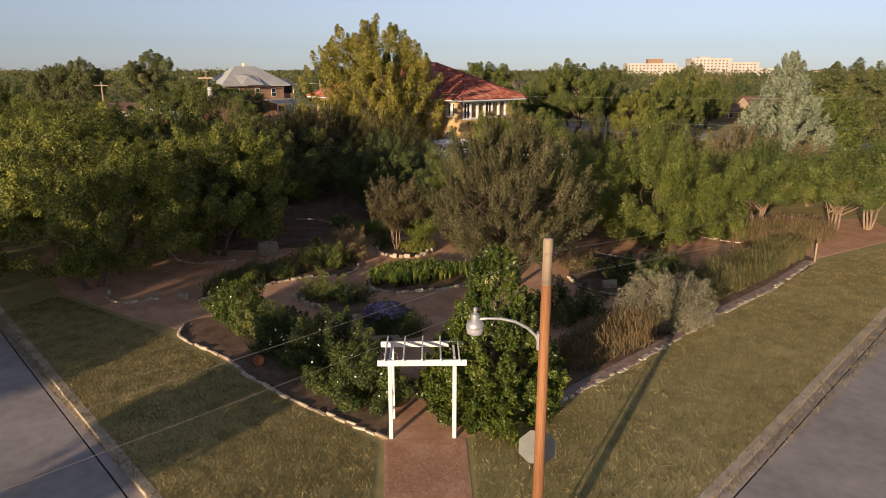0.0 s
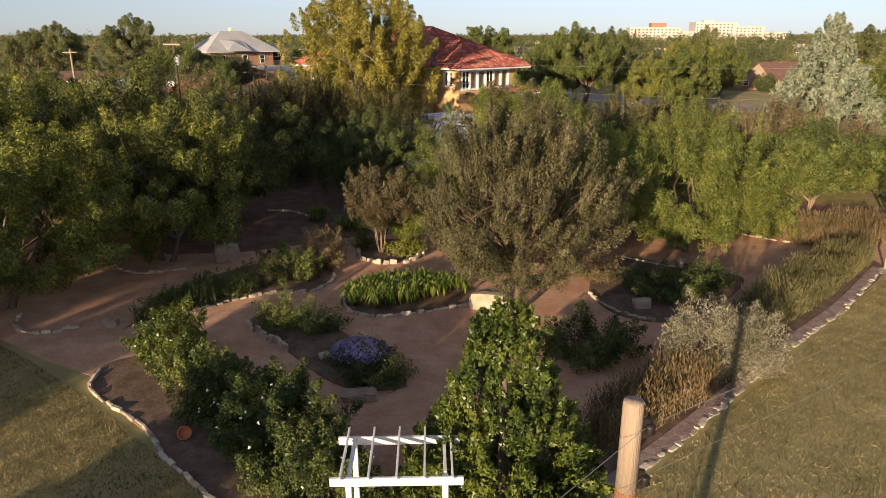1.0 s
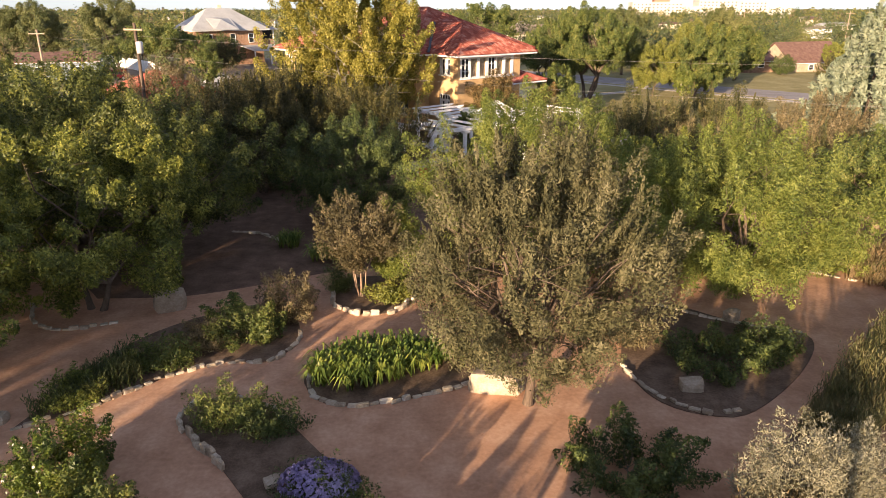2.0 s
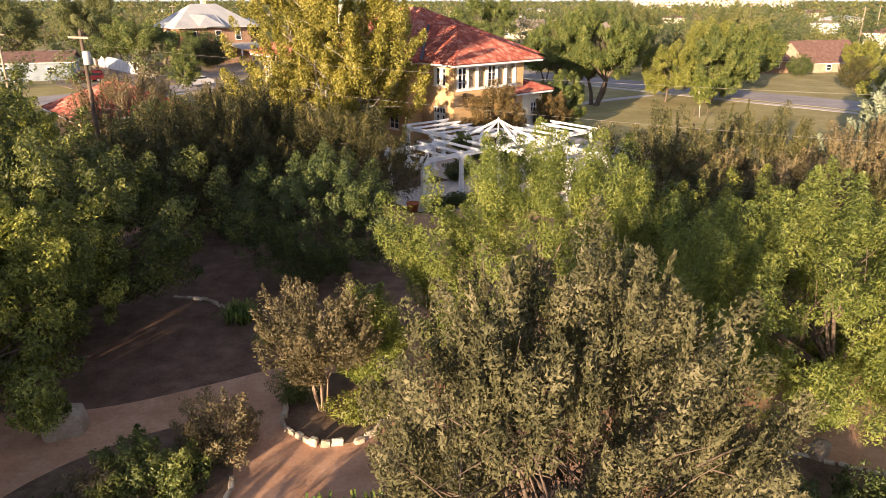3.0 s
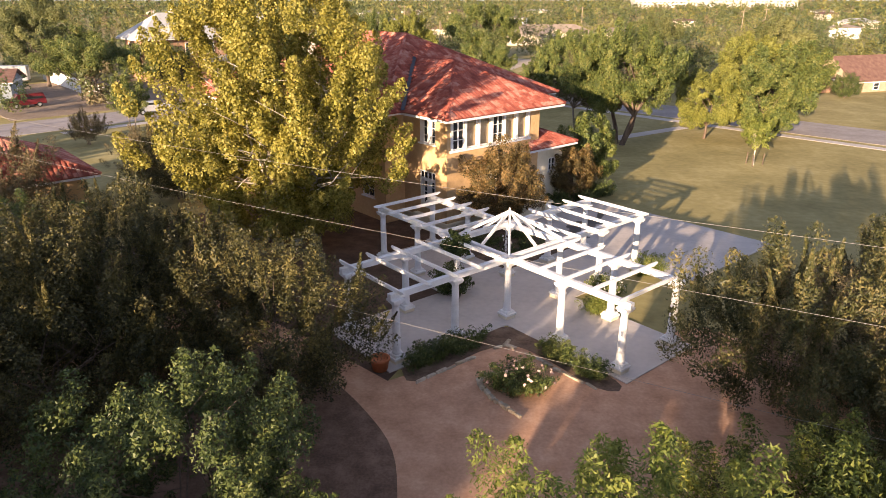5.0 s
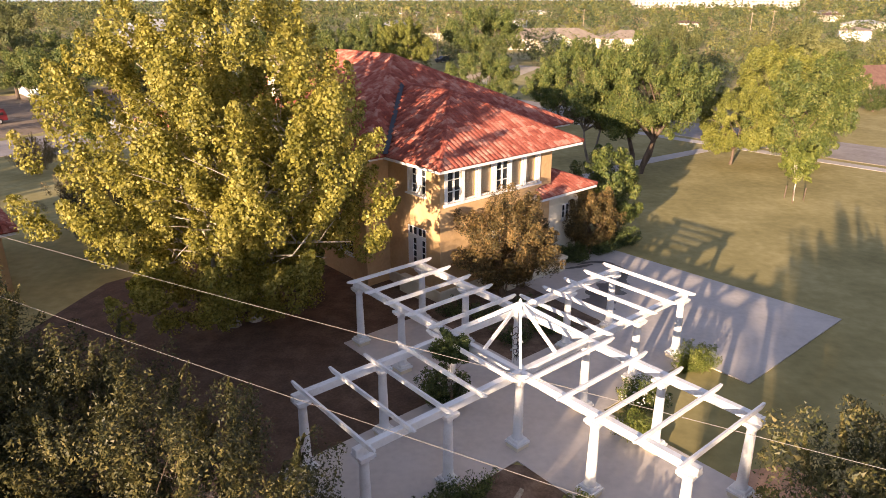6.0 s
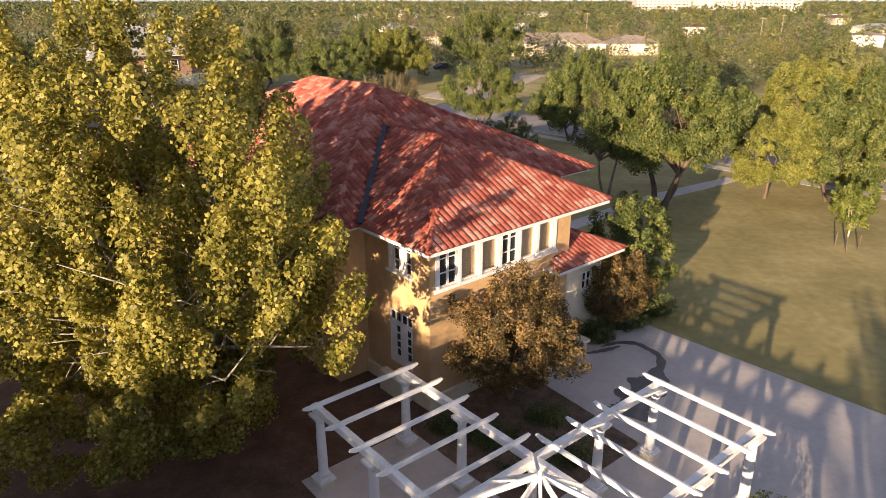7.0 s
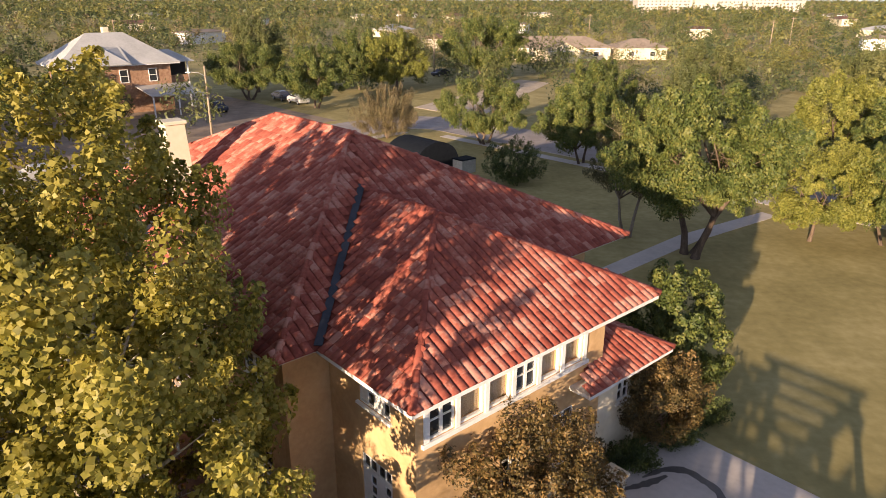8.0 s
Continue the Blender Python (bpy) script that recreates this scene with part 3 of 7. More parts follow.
BED3 = [(-11.0, 29.6), (-9.6, 30.5), (-7.9, 32.4), (-6.2, 33.4), (-5.0, 33.4), (-4.3, 34.7), (-4.6, 36.4), (-5.7, 38.0), (-8.0, 37.0), (-10.0, 34.5)]
soil_bed(BED3, "dark soil of the long shrub bed")
edging([(-11.0, 29.6), (-9.6, 30.6), (-7.9, 32.4), (-6.2, 33.4), (-5.0, 33.4), (-4.3, 34.7), (-4.4, 36.0)], "rough limestone edging of the long shrub bed", 5)
HOSTA = [(-3.2, 31.4), (-3.6, 32.6), (-2.8, 33.9), (-0.8, 34.4), (1.3, 34.2), (2.2, 32.6), (0.6, 31.6), (-1.3, 30.9), (-2.5, 30.9)]
soil_bed(HOSTA, "dark soil under strap-leaved lilies")
edging([(-3.5, 32.6), (-3.2, 31.5), (-2.4, 30.9), (-1.2, 30.9), (0.4, 31.5), (2.0, 32.3)], "tan stone edging of the lily bed", 6)
RING = [(-3.7, 38.9), (-3.4, 37.7), (-2.3, 37.0), (-1.1, 37.3), (-0.4, 38.6), (-0.6, 40.2), (-2.2, 40.9), (-3.4, 40.2)]
soil_bed(RING, "dark soil ring under the crape myrtle")
edging(RING[:6], "cream stone ring round the crape myrtle", 7, high=0.2)
edging([(-15.6, 31.2), (-15.0, 29.9), (-13.8, 29.3), (-12.3, 30.2)], "stone edging round a tree by the path", 8)
edging([(-15.3, 38.1), (-14.3, 36.4), (-13.0, 35.7), (-10.9, 36.4)], "stone edging round a shaded tree", 9)
BEDR = [(6.4, 33.2), (7.4, 36.2), (9.2, 38.0), (11.4, 36.4), (13.5, 35.3), (12.2, 33.0), (9.6, 30.6), (8.2, 30.4), (7.0, 31.2)]
soil_bed(BEDR, "dark soil of the round shaded bed")
edging([(9.0, 38.0), (10.2, 37.0), (11.4, 36.3), (13.4, 35.4)], "pale stone edging of the round bed", 10)
edging([(6.4, 33.2), (7.0, 31.6), (8.2, 30.5), (9.4, 30.6)], "low stone edging of the round bed", 11)
edging([(14.6, 43.2), (16.4, 41.7), (18.2, 40.3)], "pale stone edging of the far bed", 12)
edging([(13.2, 44.3), (15.0, 43.6), (17.4, 42.9)], "pale stone kerb behind the far bed", 13)
STRIP = [(3.85, 20.05), (5.3, 21.4), (7.8, 23.75), (11.9, 27.9), (16.1, 31.8), (20.5, 36.5)]
soil_bed(STRIP + [(19.2, 38.4), (14.4, 34.0), (10.0, 29.4), (6.4, 25.4), (3.0, 21.6)], "soil strip of the long flower border", 0.03)
rubble = polygon_slab("border_rubble", [tuple(p) for p in smooth_line(STRIP, 0.8)] + [(p[0] - 0.3, p[1] + 0.3) for p in smooth_line(STRIP, 0.8)[::-1]], 0.0, 0.045, PINKGRAVEL)
tagged(rubble, "strip of pinkish stone rubble along the flower border", "rubble", kind="structure")
edging(STRIP, "weathered pinkish stone edging along the flower border", 14, high=0.06, wide=0.17, length=0.26, skip=0.2)
edging([(-5.0, 46.8), (-2.9, 45.6), (-2.6, 43.8), (-1.3, 42.0), (-0.6, 40.6)], "stone edging beside the shaded path", 15)
edging([(-10.2, 47.0), (-8.6, 46.6), (-7.4, 45.6)], "stone edging in deep shade", 16)

# dark sheet over the gravel, painting in the shade of the mesquites
shade_floor = polygon_slab("garden_floor", [tuple(p) for p in smooth_line([(-13, 38.5), (-9.5, 38.8), (-6.4, 40.2), (-4.2, 41.4), (-1.2, 42.4), (0.4, 45.0), (0.2, 48.5), (0.4, 52.0), (-0.4, 55.6), (-4, 60), (-10, 62), (-16, 54), (-18, 45), (-13, 38.5)], 0.6)], -0.005, 0.022, SHADEFLOOR)
tagged(shade_floor, "ground under the mesquites, tree shade put into its dark colour", "ground", kind="structure")

# ---- arbor at the garden entrance ----
AX, AY = -0.28, 18.55


def arbor():
    t = thing("garden_arbor", pose(AX, AY, 0, 0, 0, 1.5), "white painted timber arbor over the garden entrance path", "arbor")
    w, d = 0.89, 0.57
    for sx in (-1, 1):
        for sy in (-1, 1):
            part("post", boxm(-0.055, 0.055, -0.055, 0.055, -0.2, 2.40, 0.008), WHITE, t, m=pose(sx * w, sy * d, 0))
    for sy in (-1, 1):
        part("beam", boxm(-1.22, 1.22, -0.03, 0.03, 2.26, 2.43, 0.006), WHITE, t, m=pose(0, sy * (d + 0.088), 0))
    for sx in (-1, 1):
        part("side_beam", boxm(-0.03, 0.03, -0.5, 0.5, 2.28, 2.42, 0.005), WHITE, t, m=pose(sx * w, 0, 0))
    for i in range(5):
        part("slat", boxm(-0.02, 0.02, -0.78, 0.9, 2.432, 2.51, 0.005), WHITE, t, m=pose(-1.02 + 0.51 * i, 0, 0))
    return t


arbor()

# ---- street pole with lamp and sign ----
PX, PY = 2.2, 12.4


def street_pole():
    t = thing("street_lamp", pose(PX, PY, -0.0), "reddish brown wooden pole with a bracket street lamp", "street lamp")
    vs, fs = lathe([(0.118, -0.5), (0.112, 1.0), (0.10, 4.5), (0.092, 6.35)], 16)
    part("pole", mesh_from("pole", vs, fs, POLEWOOD, True), None, t)
    vs, fs = lathe([(0.0915, 6.352), (0.088, 7.18), (0.08, 7.21)], 16)
    part("pole_top", mesh_from("pole_top", vs, fs, POLETOP, True), None, t, "bleached bare wood pole top")
    vs, fs = [], []
    pts = [(-0.1, 0, 5.24), (-0.16, 0, 5.38), (-0.32, 0, 5.53), (-0.54, -0.01, 5.65), (-0.8, -0.02, 5.71), (-1.05, -0.03, 5.72), (-1.26, -0.03, 5.70)]
    tube(vs, fs, pts, [0.032, 0.032, 0.031, 0.03, 0.029, 0.028, 0.028], 8)
    arm = part("lamp_arm", mesh_from("lamp_arm", vs, fs, STEEL, True), None, t, "curved grey metal bracket arm")
    part("arm_plate", boxm(-0.14, -0.095, -0.06, 0.06, 5.1, 5.44, 0.01), STEEL, t)
    vs, fs = lathe([(0.05, 0.16), (0.075, 0.14), (0.085, 0.02), (0.15, -0.01), (0.17, -0.09), (0.165, -0.1)], 16)
    head = part("lamp_head", mesh_from("lamp_head", vs[::1], fs, STEEL, True), None, t, "grey bucket lamp head", m=pose(-1.27, -0.03, 5.66))
    vs, fs = lathe([(0.035, 0.0), (0.04, 0.1), (0.03, 0.13)], 10)
    part("photocell", mesh_from("photocell", vs, fs, STEEL, True), None, head, m=pose(0, 0, 0.14))
    vs, fs = lathe([(0.10, -0.24), (0.15, -0.22), (0.165, -0.102)], 16)
    gl = surf("lamp_lens", [(0.5, 0.48, 0.5), (0.62, 0.6, 0.62)], scale=8, rough=0.2, bump=0, trans=0.4)
    part("lens", mesh_from("lens", vs, fs, gl, True), None, head, "pale ribbed refractor lens")
    for z in (6.95, 6.45):
        vs, fs = lathe([(0.03, -0.05), (0.05, -0.03), (0.035, 0.0), (0.05, 0.03), (0.03, 0.05)], 10)
        part("insulator", mesh_from("insulator", vs, fs, DARKMETAL, True), None, t, "brown cable insulator", m=pose(0.15, -0.02, z))
        part("insulator_bracket", boxm(0.08, 0.15, -0.02, 0.02, z - 0.09, z + 0.09, 0.004), DARKMETAL, t)
    return t


street_pole()


def stop_sign():
    t = thing("road_sign", pose(2.24, 13.0, 0, 0, 0, -6), "octagonal road sign seen from its bare grey back", "road sign")
    vs, fs = lathe([(0.03, -0.3), (0.03, 3.1)], 8)
    part("sign_post", mesh_from("sign_post", vs, fs, STEEL, True), None, t)
    bm = bmesh.new()
    bmesh.ops.create_cone(bm, segments=8, cap_ends=True, radius1=0.4, radius2=0.4, depth=0.006, matrix=Matrix.Translation((0, -0.036, 2.75)) @ Matrix.Rotation(radians(90), 4, "X") @ Matrix.Rotation(radians(22.5), 4, "Z"))
    part("sign_plate", bm, SIGN, t)
    return t


stop_sign()

# ---- pergola ----
PC = (4.70, 66.35)
PROT = 40.0
HALF, REACH = 1.7, 7.75
FLOORZ = 0.05


def column_meshes():
    vs, fs = lathe([(0.185, 0.34), (0.2, 0.36), (0.2, 0.40), (0.17, 0.43), (0.165, 0.6), (0.158, 1.4), (0.138, 2.3), (0.135, 2.38), (0.16, 2.40), (0.16, 2.43), (0.19, 2.47)], 20)
    shaft = mesh_from("shaft", vs, fs, COLUMN, True)
    plinth = bm_mesh("plinth", loft_square([(0.3, 0.16), (0.3, 0.235), (0.25, 0.245), (0.235, 0.33), (0.21, 0.345)]), COLUMN)
    block = bm_mesh("base_block", boxm(-0.27, 0.27, -0.27, 0.27, -0.1, 0.16, 0.01), CREAM)
    cap = bm_mesh("capital", loft_square([(0.18, 2.47), (0.21, 2.5), (0.21, 2.555), (0.25, 2.565), (0.25, 2.66)]), COLUMN)
    return shaft, plinth, block, cap


def pointed_bar(length, w, h):
    """A pergola rafter along x with pointed ends cut on the slant."""
    bm = bmesh.new()
    x = length / 2
    prof = [(-x, h * 0.62), (-x + 0.04, h), (x - 0.04, h), (x, h * 0.62), (x - 0.22, 0), (-x + 0.22, 0)]
    a = [bm.verts.new((p, -w / 2, q)) for p, q in prof]
    b = [bm.verts.new((p, w / 2, q)) for p, q in prof]
    bm.faces.new(a)
    bm.faces.new(b[::-1])
    for i in range(6):
        j = (i + 1) % 6
        bm.faces.new((a[i], b[i], b[j], a[j]))
    return bm


def pergola():
    t = thing("pergola", pose(PC[0], PC[1], FLOORZ, 0, 0, PROT), "white cross-shaped pergola on round columns over a concrete patio", "pergola")
    meshes = column_meshes()
    spots = [(i * HALF, j * HALF) for i in (-1, 1) for j in (-1, 1)]
    for s in (-1, 1):
        for d in (1.7 + 3.05, REACH):
            for j in (-1, 1):
                spots += [(s * d, j * HALF), (j * HALF, s * d)]
    for x, y in spots:
        c = part("column", meshes[0], None, t, "white round tapered column", m=pose(x, y, 0))
        for nm, me in zip(("plinth", "base_block", "capital"), meshes[1:]):
            part(nm, me, None, c, "tan stone block" if nm == "base_block" else "")
    L = REACH + 0.3
    for j in (-1, 1):
        part("beam", boxm(-L, L, -0.11, 0.11, 2.66, 2.92, 0.012), WHITE, t, m=pose(0, j * HALF, 0))
        for s in (-1, 1):
            part("beam", boxm(HALF + 0.115, L, -0.11, 0.11, 2.66, 2.918, 0.012), WHITE, t, m=pose(j * HALF, 0, 0, 0, 0, 90 * s))
        part("beam", boxm(-HALF + 0.115, HALF - 0.115, -0.11, 0.11, 2.66, 2.918, 0.012), WHITE, t, m=pose(j * HALF, 0, 0, 0, 0, 90))
    bar = bm_mesh("rafter", pointed_bar(2 * HALF + 1.15, 0.075, 0.15), WHITE)
    for s in (-1, 1):
        for i in range(5):
            d = REACH - 1.34 * i
            part("rafter", bar, None, t, m=pose(s * d, 0, 2.921, 0, 0, 90))
            part("rafter", bar, None, t, m=pose(0, s * d, 2.921, 0, 0, 0))
    apex = Vector((0, 0, 4.16))
    for i in range(8):
        a = radians(45 * i)
        r = HALF * (math.sqrt(2) if i % 2 else 1.0)
        foot = Vector((r * math.cos(a), r * math.sin(a), 2.95))
        bm = beam(bmesh.new(), foot, apex - Vector((math.cos(a) * 0.05, math.sin(a) * 0.05, 0)) * -1, 0.075, 0.13)
        part("hip_rafter", bm, WHITE, t)
    vs, fs = lathe([(0.07, 4.05), (0.085, 4.15), (0.05, 4.2), (0.06, 4.26), (0.015, 4.36)], 10)
    part("finial", mesh_from("finial", vs, fs, WHITE, True), None, t)
    return t


pergola()


def chime():
    """Dark wrought scrolls and small bells on a chain, hung under the pergola's apex."""
    t = thing("wind_chime", pose(PC[0] - 0.05, PC[1] - 0.03, FLOORZ), "dark wrought metal wind chime hanging under the pergola apex", "wind chime")
    vs, fs = [], []
    tube(vs, fs, [(0, 0, 4.08), (0, 0, 3.0), (0, 0, 1.9)], [0.008, 0.008, 0.008], 5)
    part("chain", mesh_from("chain", vs, fs, DARKMETAL, True), None, t)
    rg_ = np.random.default_rng(44)
    for i in range(14):
        a, z, r = i * 2.4, 1.95 + 0.085 * i, 0.1 + 0.14 * rg_.random()
        pts = [(r * u * math.cos(a + 3.5 * u), r * u * math.sin(a + 3.5 * u), z + 0.16 * math.sin(3 * u)) for u in (0.0, 0.3, 0.6, 0.85, 1.0)]
        vs, fs = [], []
        tube(vs, fs, pts, [0.014, 0.014, 0.013, 0.012, 0.01], 5)
        part("scroll", mesh_from("scroll", vs, fs, DARKMETAL, True), None, t)
        vs, fs = lathe([(0.012, 0.0), (0.022, -0.03), (0.03, -0.09), (0.026, -0.092)], 8)
        part("bell", mesh_from("bell", vs, fs, STEEL, True), None, t, m=pose(pts[-1][0], pts[-1][1], pts[-1][2] - 0.02))
    return t


chime()


def plocal(x, y):
    a = radians(PROT)
    return (PC[0] + x * math.cos(a) - y * math.sin(a), PC[1] + x * math.sin(a) + y * math.cos(a))


cross = [(-8.5, -2.25), (-2.25, -2.25), (-2.25, -8.5), (2.25, -8.5), (2.25, -2.25), (8.1, -2.25), (8.1, -4.8), (16.9, -4.8), (16.4, 8.6), (8.6, 9.2), (8.1, 2.25), (2.25, 2.25), (2.25, 8.3), (-2.25, 8.3), (-2.25, 2.25), (-8.5, 2.25)]
patio = polygon_slab("patio", [plocal(*p) for p in cross], -0.05, FLOORZ, PATIO)
tagged(patio, "smooth grey concrete patio under and beside the pergola", "patio", kind="structure")

# floor whose dark colour includes the shade between pergola and house
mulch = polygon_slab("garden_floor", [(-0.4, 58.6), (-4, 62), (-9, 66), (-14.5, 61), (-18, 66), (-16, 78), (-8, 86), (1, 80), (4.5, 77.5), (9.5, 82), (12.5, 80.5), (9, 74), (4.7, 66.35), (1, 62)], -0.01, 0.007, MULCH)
tagged(mulch, "bare mulch floor beside the pergola, shade put into its dark colour", "ground", kind="structure")
gravel = polygon_slab("gravel_path", [(5.0, 61.8), (7.0, 58.0), (10.0, 55.5), (17, 55), (16.5, 59.5), (13.0, 63.0), (11.2, 62.6), (9.6, 60.6)], -0.01, 0.009, GRANITE)
tagged(gravel, "reddish gravel beside the patio corner", "path", kind="structure")

# ---- main house ----
HX, HY, HROT = 1.857, 73.95, 41.3
EAVE, PITCH, IN = 7.1, 0.5, 1.15
house = thing("house", pose(HX, HY, 0, 0, 0, HROT), "two-storey ochre stucco house with red clay tile hip roofs", "house")


def window_unit(parent, m, w, h, cols, rows, curtain=False, sill=True, frame_w=0.07):
    """Window in an opening w x h whose lower left outer corner is the origin of m; outer face at y=0, inwards is +y."""
    # without a curtain, a near-black board stands for the unlit room
    f = part("window", boxm(0, w, 0.25, 0.27, 0, h), CURTAIN if curtain else ROOMDARK, parent, "window with drawn tan curtain" if curtain else "window with white muntins, unlit room painted near black", m=m)
    cells = []
    for i in range(cols):
        q0 = frame_w if i == 0 else w * i / cols + (0.05 if i == cols / 2 else 0.02)
        q1 = w - frame_w if i == cols - 1 else w * (i + 1) / cols - (0.05 if i + 1 == cols / 2 else 0.02)
        for k in range(rows):
            cells.append((q0, q1, frame_w if k == 0 else h * k / rows + 0.018, h - frame_w if k == rows - 1 else h * (k + 1) / rows - 0.018))
    part("window_frame", wall_boxes(w, h, 0.1, cells, y0=0.03), WHITE, f)
    part("pane", boxm(frame_w, w - frame_w, 0.075, 0.082, frame_w, h - frame_w), GLASS if not curtain else GLASSCLEAR, f)
    if sill:
        part("window_sill", boxm(-0.08, w + 0.08, -0.09, 0.1, -0.09, -0.002, 0.01), WHITE, f)
    return f


GLASSCLEAR = bpy.data.materials.new("clear_glass")
GLASSCLEAR.use_nodes = True
gt = GLASSCLEAR.node_tree
gl_, tr_, mx_ = gt.nodes.new("ShaderNodeBsdfGlossy"), gt.nodes.new("ShaderNodeBsdfTransparent"), gt.nodes.new("ShaderNodeMixShader")
gl_.inputs["Roughness"].default_value = 0.05
mx_.inputs[0].default_value = 0.08
gt.links.new(tr_.outputs[0], mx_.inputs[1])
gt.links.new(gl_.outputs[0], mx_.inputs[2])
gt.links.new(mx_.outputs[0], gt.nodes["Material Output"].inputs["Surface"])

WALLTOP = EAVE - 0.2
# front wing, right-hand face (runs along local x at y = IN)
wx0, wx1, wy0 = 1.0, 9.0, IN
fl = wx1 - wx0
band = [(0.45 + 1.1 * i, 0.45 + 1.1 * i + 0.92, 5.02, 6.72) for i in range(6)]
low = [(3.2, 4.2, 1.5, 3.5), (5.6, 6.6, 1.5, 3.5)]
part("wall", wall_boxes(fl, WALLTOP, 0.3, band + low), STUCCO, house, m=pose(wx0, wy0, 0))
for i, b in enumerate(band):
    window_unit(house, pose(wx0 + b[0], wy0, b[2]), b[1] - b[0], b[3] - b[2], 2 if i in (0, 3) else 1, 3 if i in (0, 3) else 1, i not in (0, 3), sill=False)
for i in range(7):
    x = 0.45 + 1.1 * i - (0.19 if i else 0.20)
    part("window_trim", boxm(x + 0.015, x + (0.18 if i else 0.195), -0.05, 0.06, 5.02, 6.72, 0.006), WHITE, house, "white window post", m=pose(wx0, wy0, 0))
part("window_sill", boxm(0.2, 7.15, -0.09, 0.08, 4.88, 5.016, 0.01), WHITE, house, m=pose(wx0, wy0, 0))
part("window_head", boxm(0.2, 7.15, -0.06, 0.06, 6.724, 6.86, 0.01), WHITE, house, m=pose(wx0, wy0, 0))
for b in low:
    window_unit(house, pose(wx0 + b[0], wy0, b[2]), b[1] - b[0], b[3] - b[2], 2, 3)
part("plinth", boxm(-0.14, fl + 0.1, -0.14, -0.003, 0, 0.62, 0.04), CREAM, house, "pale stone plinth along the foot of the wall", m=pose(wx0, wy0, 0))
# front wing, left-hand face (runs along local y at x = wx0; outer face towards -x)
side_holes = [(1.05, 2.5, 5.25, 6.68), (1.05, 2.5, 1.2, 3.55)]
ll = 5.2 - (wy0 + 0.3)
part("wall", wall_boxes(ll, WALLTOP, 0.3, [(ll + 0.3 - h[1], ll + 0.3 - h[0], h[2], h[3]) for h in side_holes]), STUCCO, house, m=pose(wx0, 5.2, 0, 0, 0, -90))
for k, h in enumerate(side_holes):
    m = pose(wx0, wy0 + h[1], h[2], 0, 0, -90)
    w = h[1] - h[0]
    if k == 0:
        f = window_unit(house, m, w, h[3] - h[2], 4, 3)
        for i in (0, 2):
            part("blind", boxm(w * i / 4 + 0.06, w * (i + 1) / 4 - 0.03, 0.05, 0.07, 0.08, h[3] - h[2] - 0.08), WHITE, f, "white drawn blind")
    else:
        f = window_unit(house, m @ pose(0, 0, 1.83), w, 0.52, 4, 1, sill=False)
        # the door's near-black board likewise paints in the darkness indoors
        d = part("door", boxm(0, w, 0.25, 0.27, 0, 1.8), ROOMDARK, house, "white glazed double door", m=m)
        cells = [(a0, a1, 0.35 + 0.345 * i + (0.02 if i else 0), 0.35 + 0.345 * (i + 1) - 0.02) for a0, a1 in ((w * 0.25 + 0.02, w / 2 - 0.08), (w * 0.75 - 0.02, w - 0.12)) for i in range(4)]
        part("door_frame", wall_boxes(w, 1.82, 0.09, cells, y0=0.03), WHITE, d)
        part("pane", boxm(0.08, w - 0.08, 0.075, 0.08, 0.35, 1.72), GLASS, d)
        part("step", boxm(-0.1, w + 0.1, -0.55, -0.15, -1.2, -0.3, 0.02), CREAM, house, "pale concrete door step", m=m)
part("wall", boxm(0, 0.3, 0, 4.05, 0, WALLTOP), STUCCO, house, m=pose(wx1 - 0.3, wy0 + 0.3, 0))
part("plinth", boxm(-0.14, -0.003, 0.0, 5.2 - wy0 - 0.01, 0, 0.62, 0.04), CREAM, house, m=pose(wx0, wy0, 0))
# main block
MX0, MX1, MY0, MY1 = -1.3, 14.3, 4.0, 25.5
bx0, bx1, by0, by1 = MX0 + IN - 0.35, MX1 - IN, MY0 + IN, MY1 - IN
part("wall", wall_boxes(wx0 - bx0 + 0.3, WALLTOP, 0.3, []), STUCCO, house, m=pose(bx0, by0 + 0.05, 0))
rl = bx1 - wx1
part("wall", wall_boxes(rl, WALLTOP, 0.3, [(1.4, 2.6, 5.0, 6.5)]), STUCCO, house, m=pose(wx1, by0 + 0.05, 0))
window_unit(house, pose(wx1 + 1.4, by0 + 0.05, 5.0), 1.2, 1.5, 2, 3)
ml = by1 - by0
holes = [(ml - 2.6, ml - 1.3, 5.1, 6.5), (ml - 6.2, ml - 4.6, 5.1, 6.5), (ml - 9.6, ml - 8.2, 5.1, 6.5), (ml - 2.6, ml - 1.3, 1.4, 3.5), (ml - 6.2, ml - 4.6, 1.4, 3.5), (ml - 9.6, ml - 8.2, 1.4, 3.5)]
part("wall", wall_boxes(ml - 0.36, WALLTOP, 0.3, [(a, b, c, d) for a, b, c, d in holes]), STUCCO, house, m=pose(bx0, by1, 0, 0, 0, -90))
for a, b, c, d in holes:
    window_unit(house, pose(bx0, by1 - a, c, 0, 0, -90), b - a, d - c, 2, 4)
part("wall", boxm(bx1 - 0.3, bx1, by0 + 0.36, by1, 0, WALLTOP), STUCCO, house)
part("wall", boxm(bx0 + 0.31, bx1 - 0.31, by1 - 0.3, by1, 0, WALLTOP), STUCCO, house)
# left wing
LX0, LY0, LY1 = -5.6, 14.6, 22.6
part("wall", boxm(LX0 + 0.9, bx0 - 0.005, LY0 + 0.9, LY1 - 0.9, 0, WALLTOP), STUCCO, house)
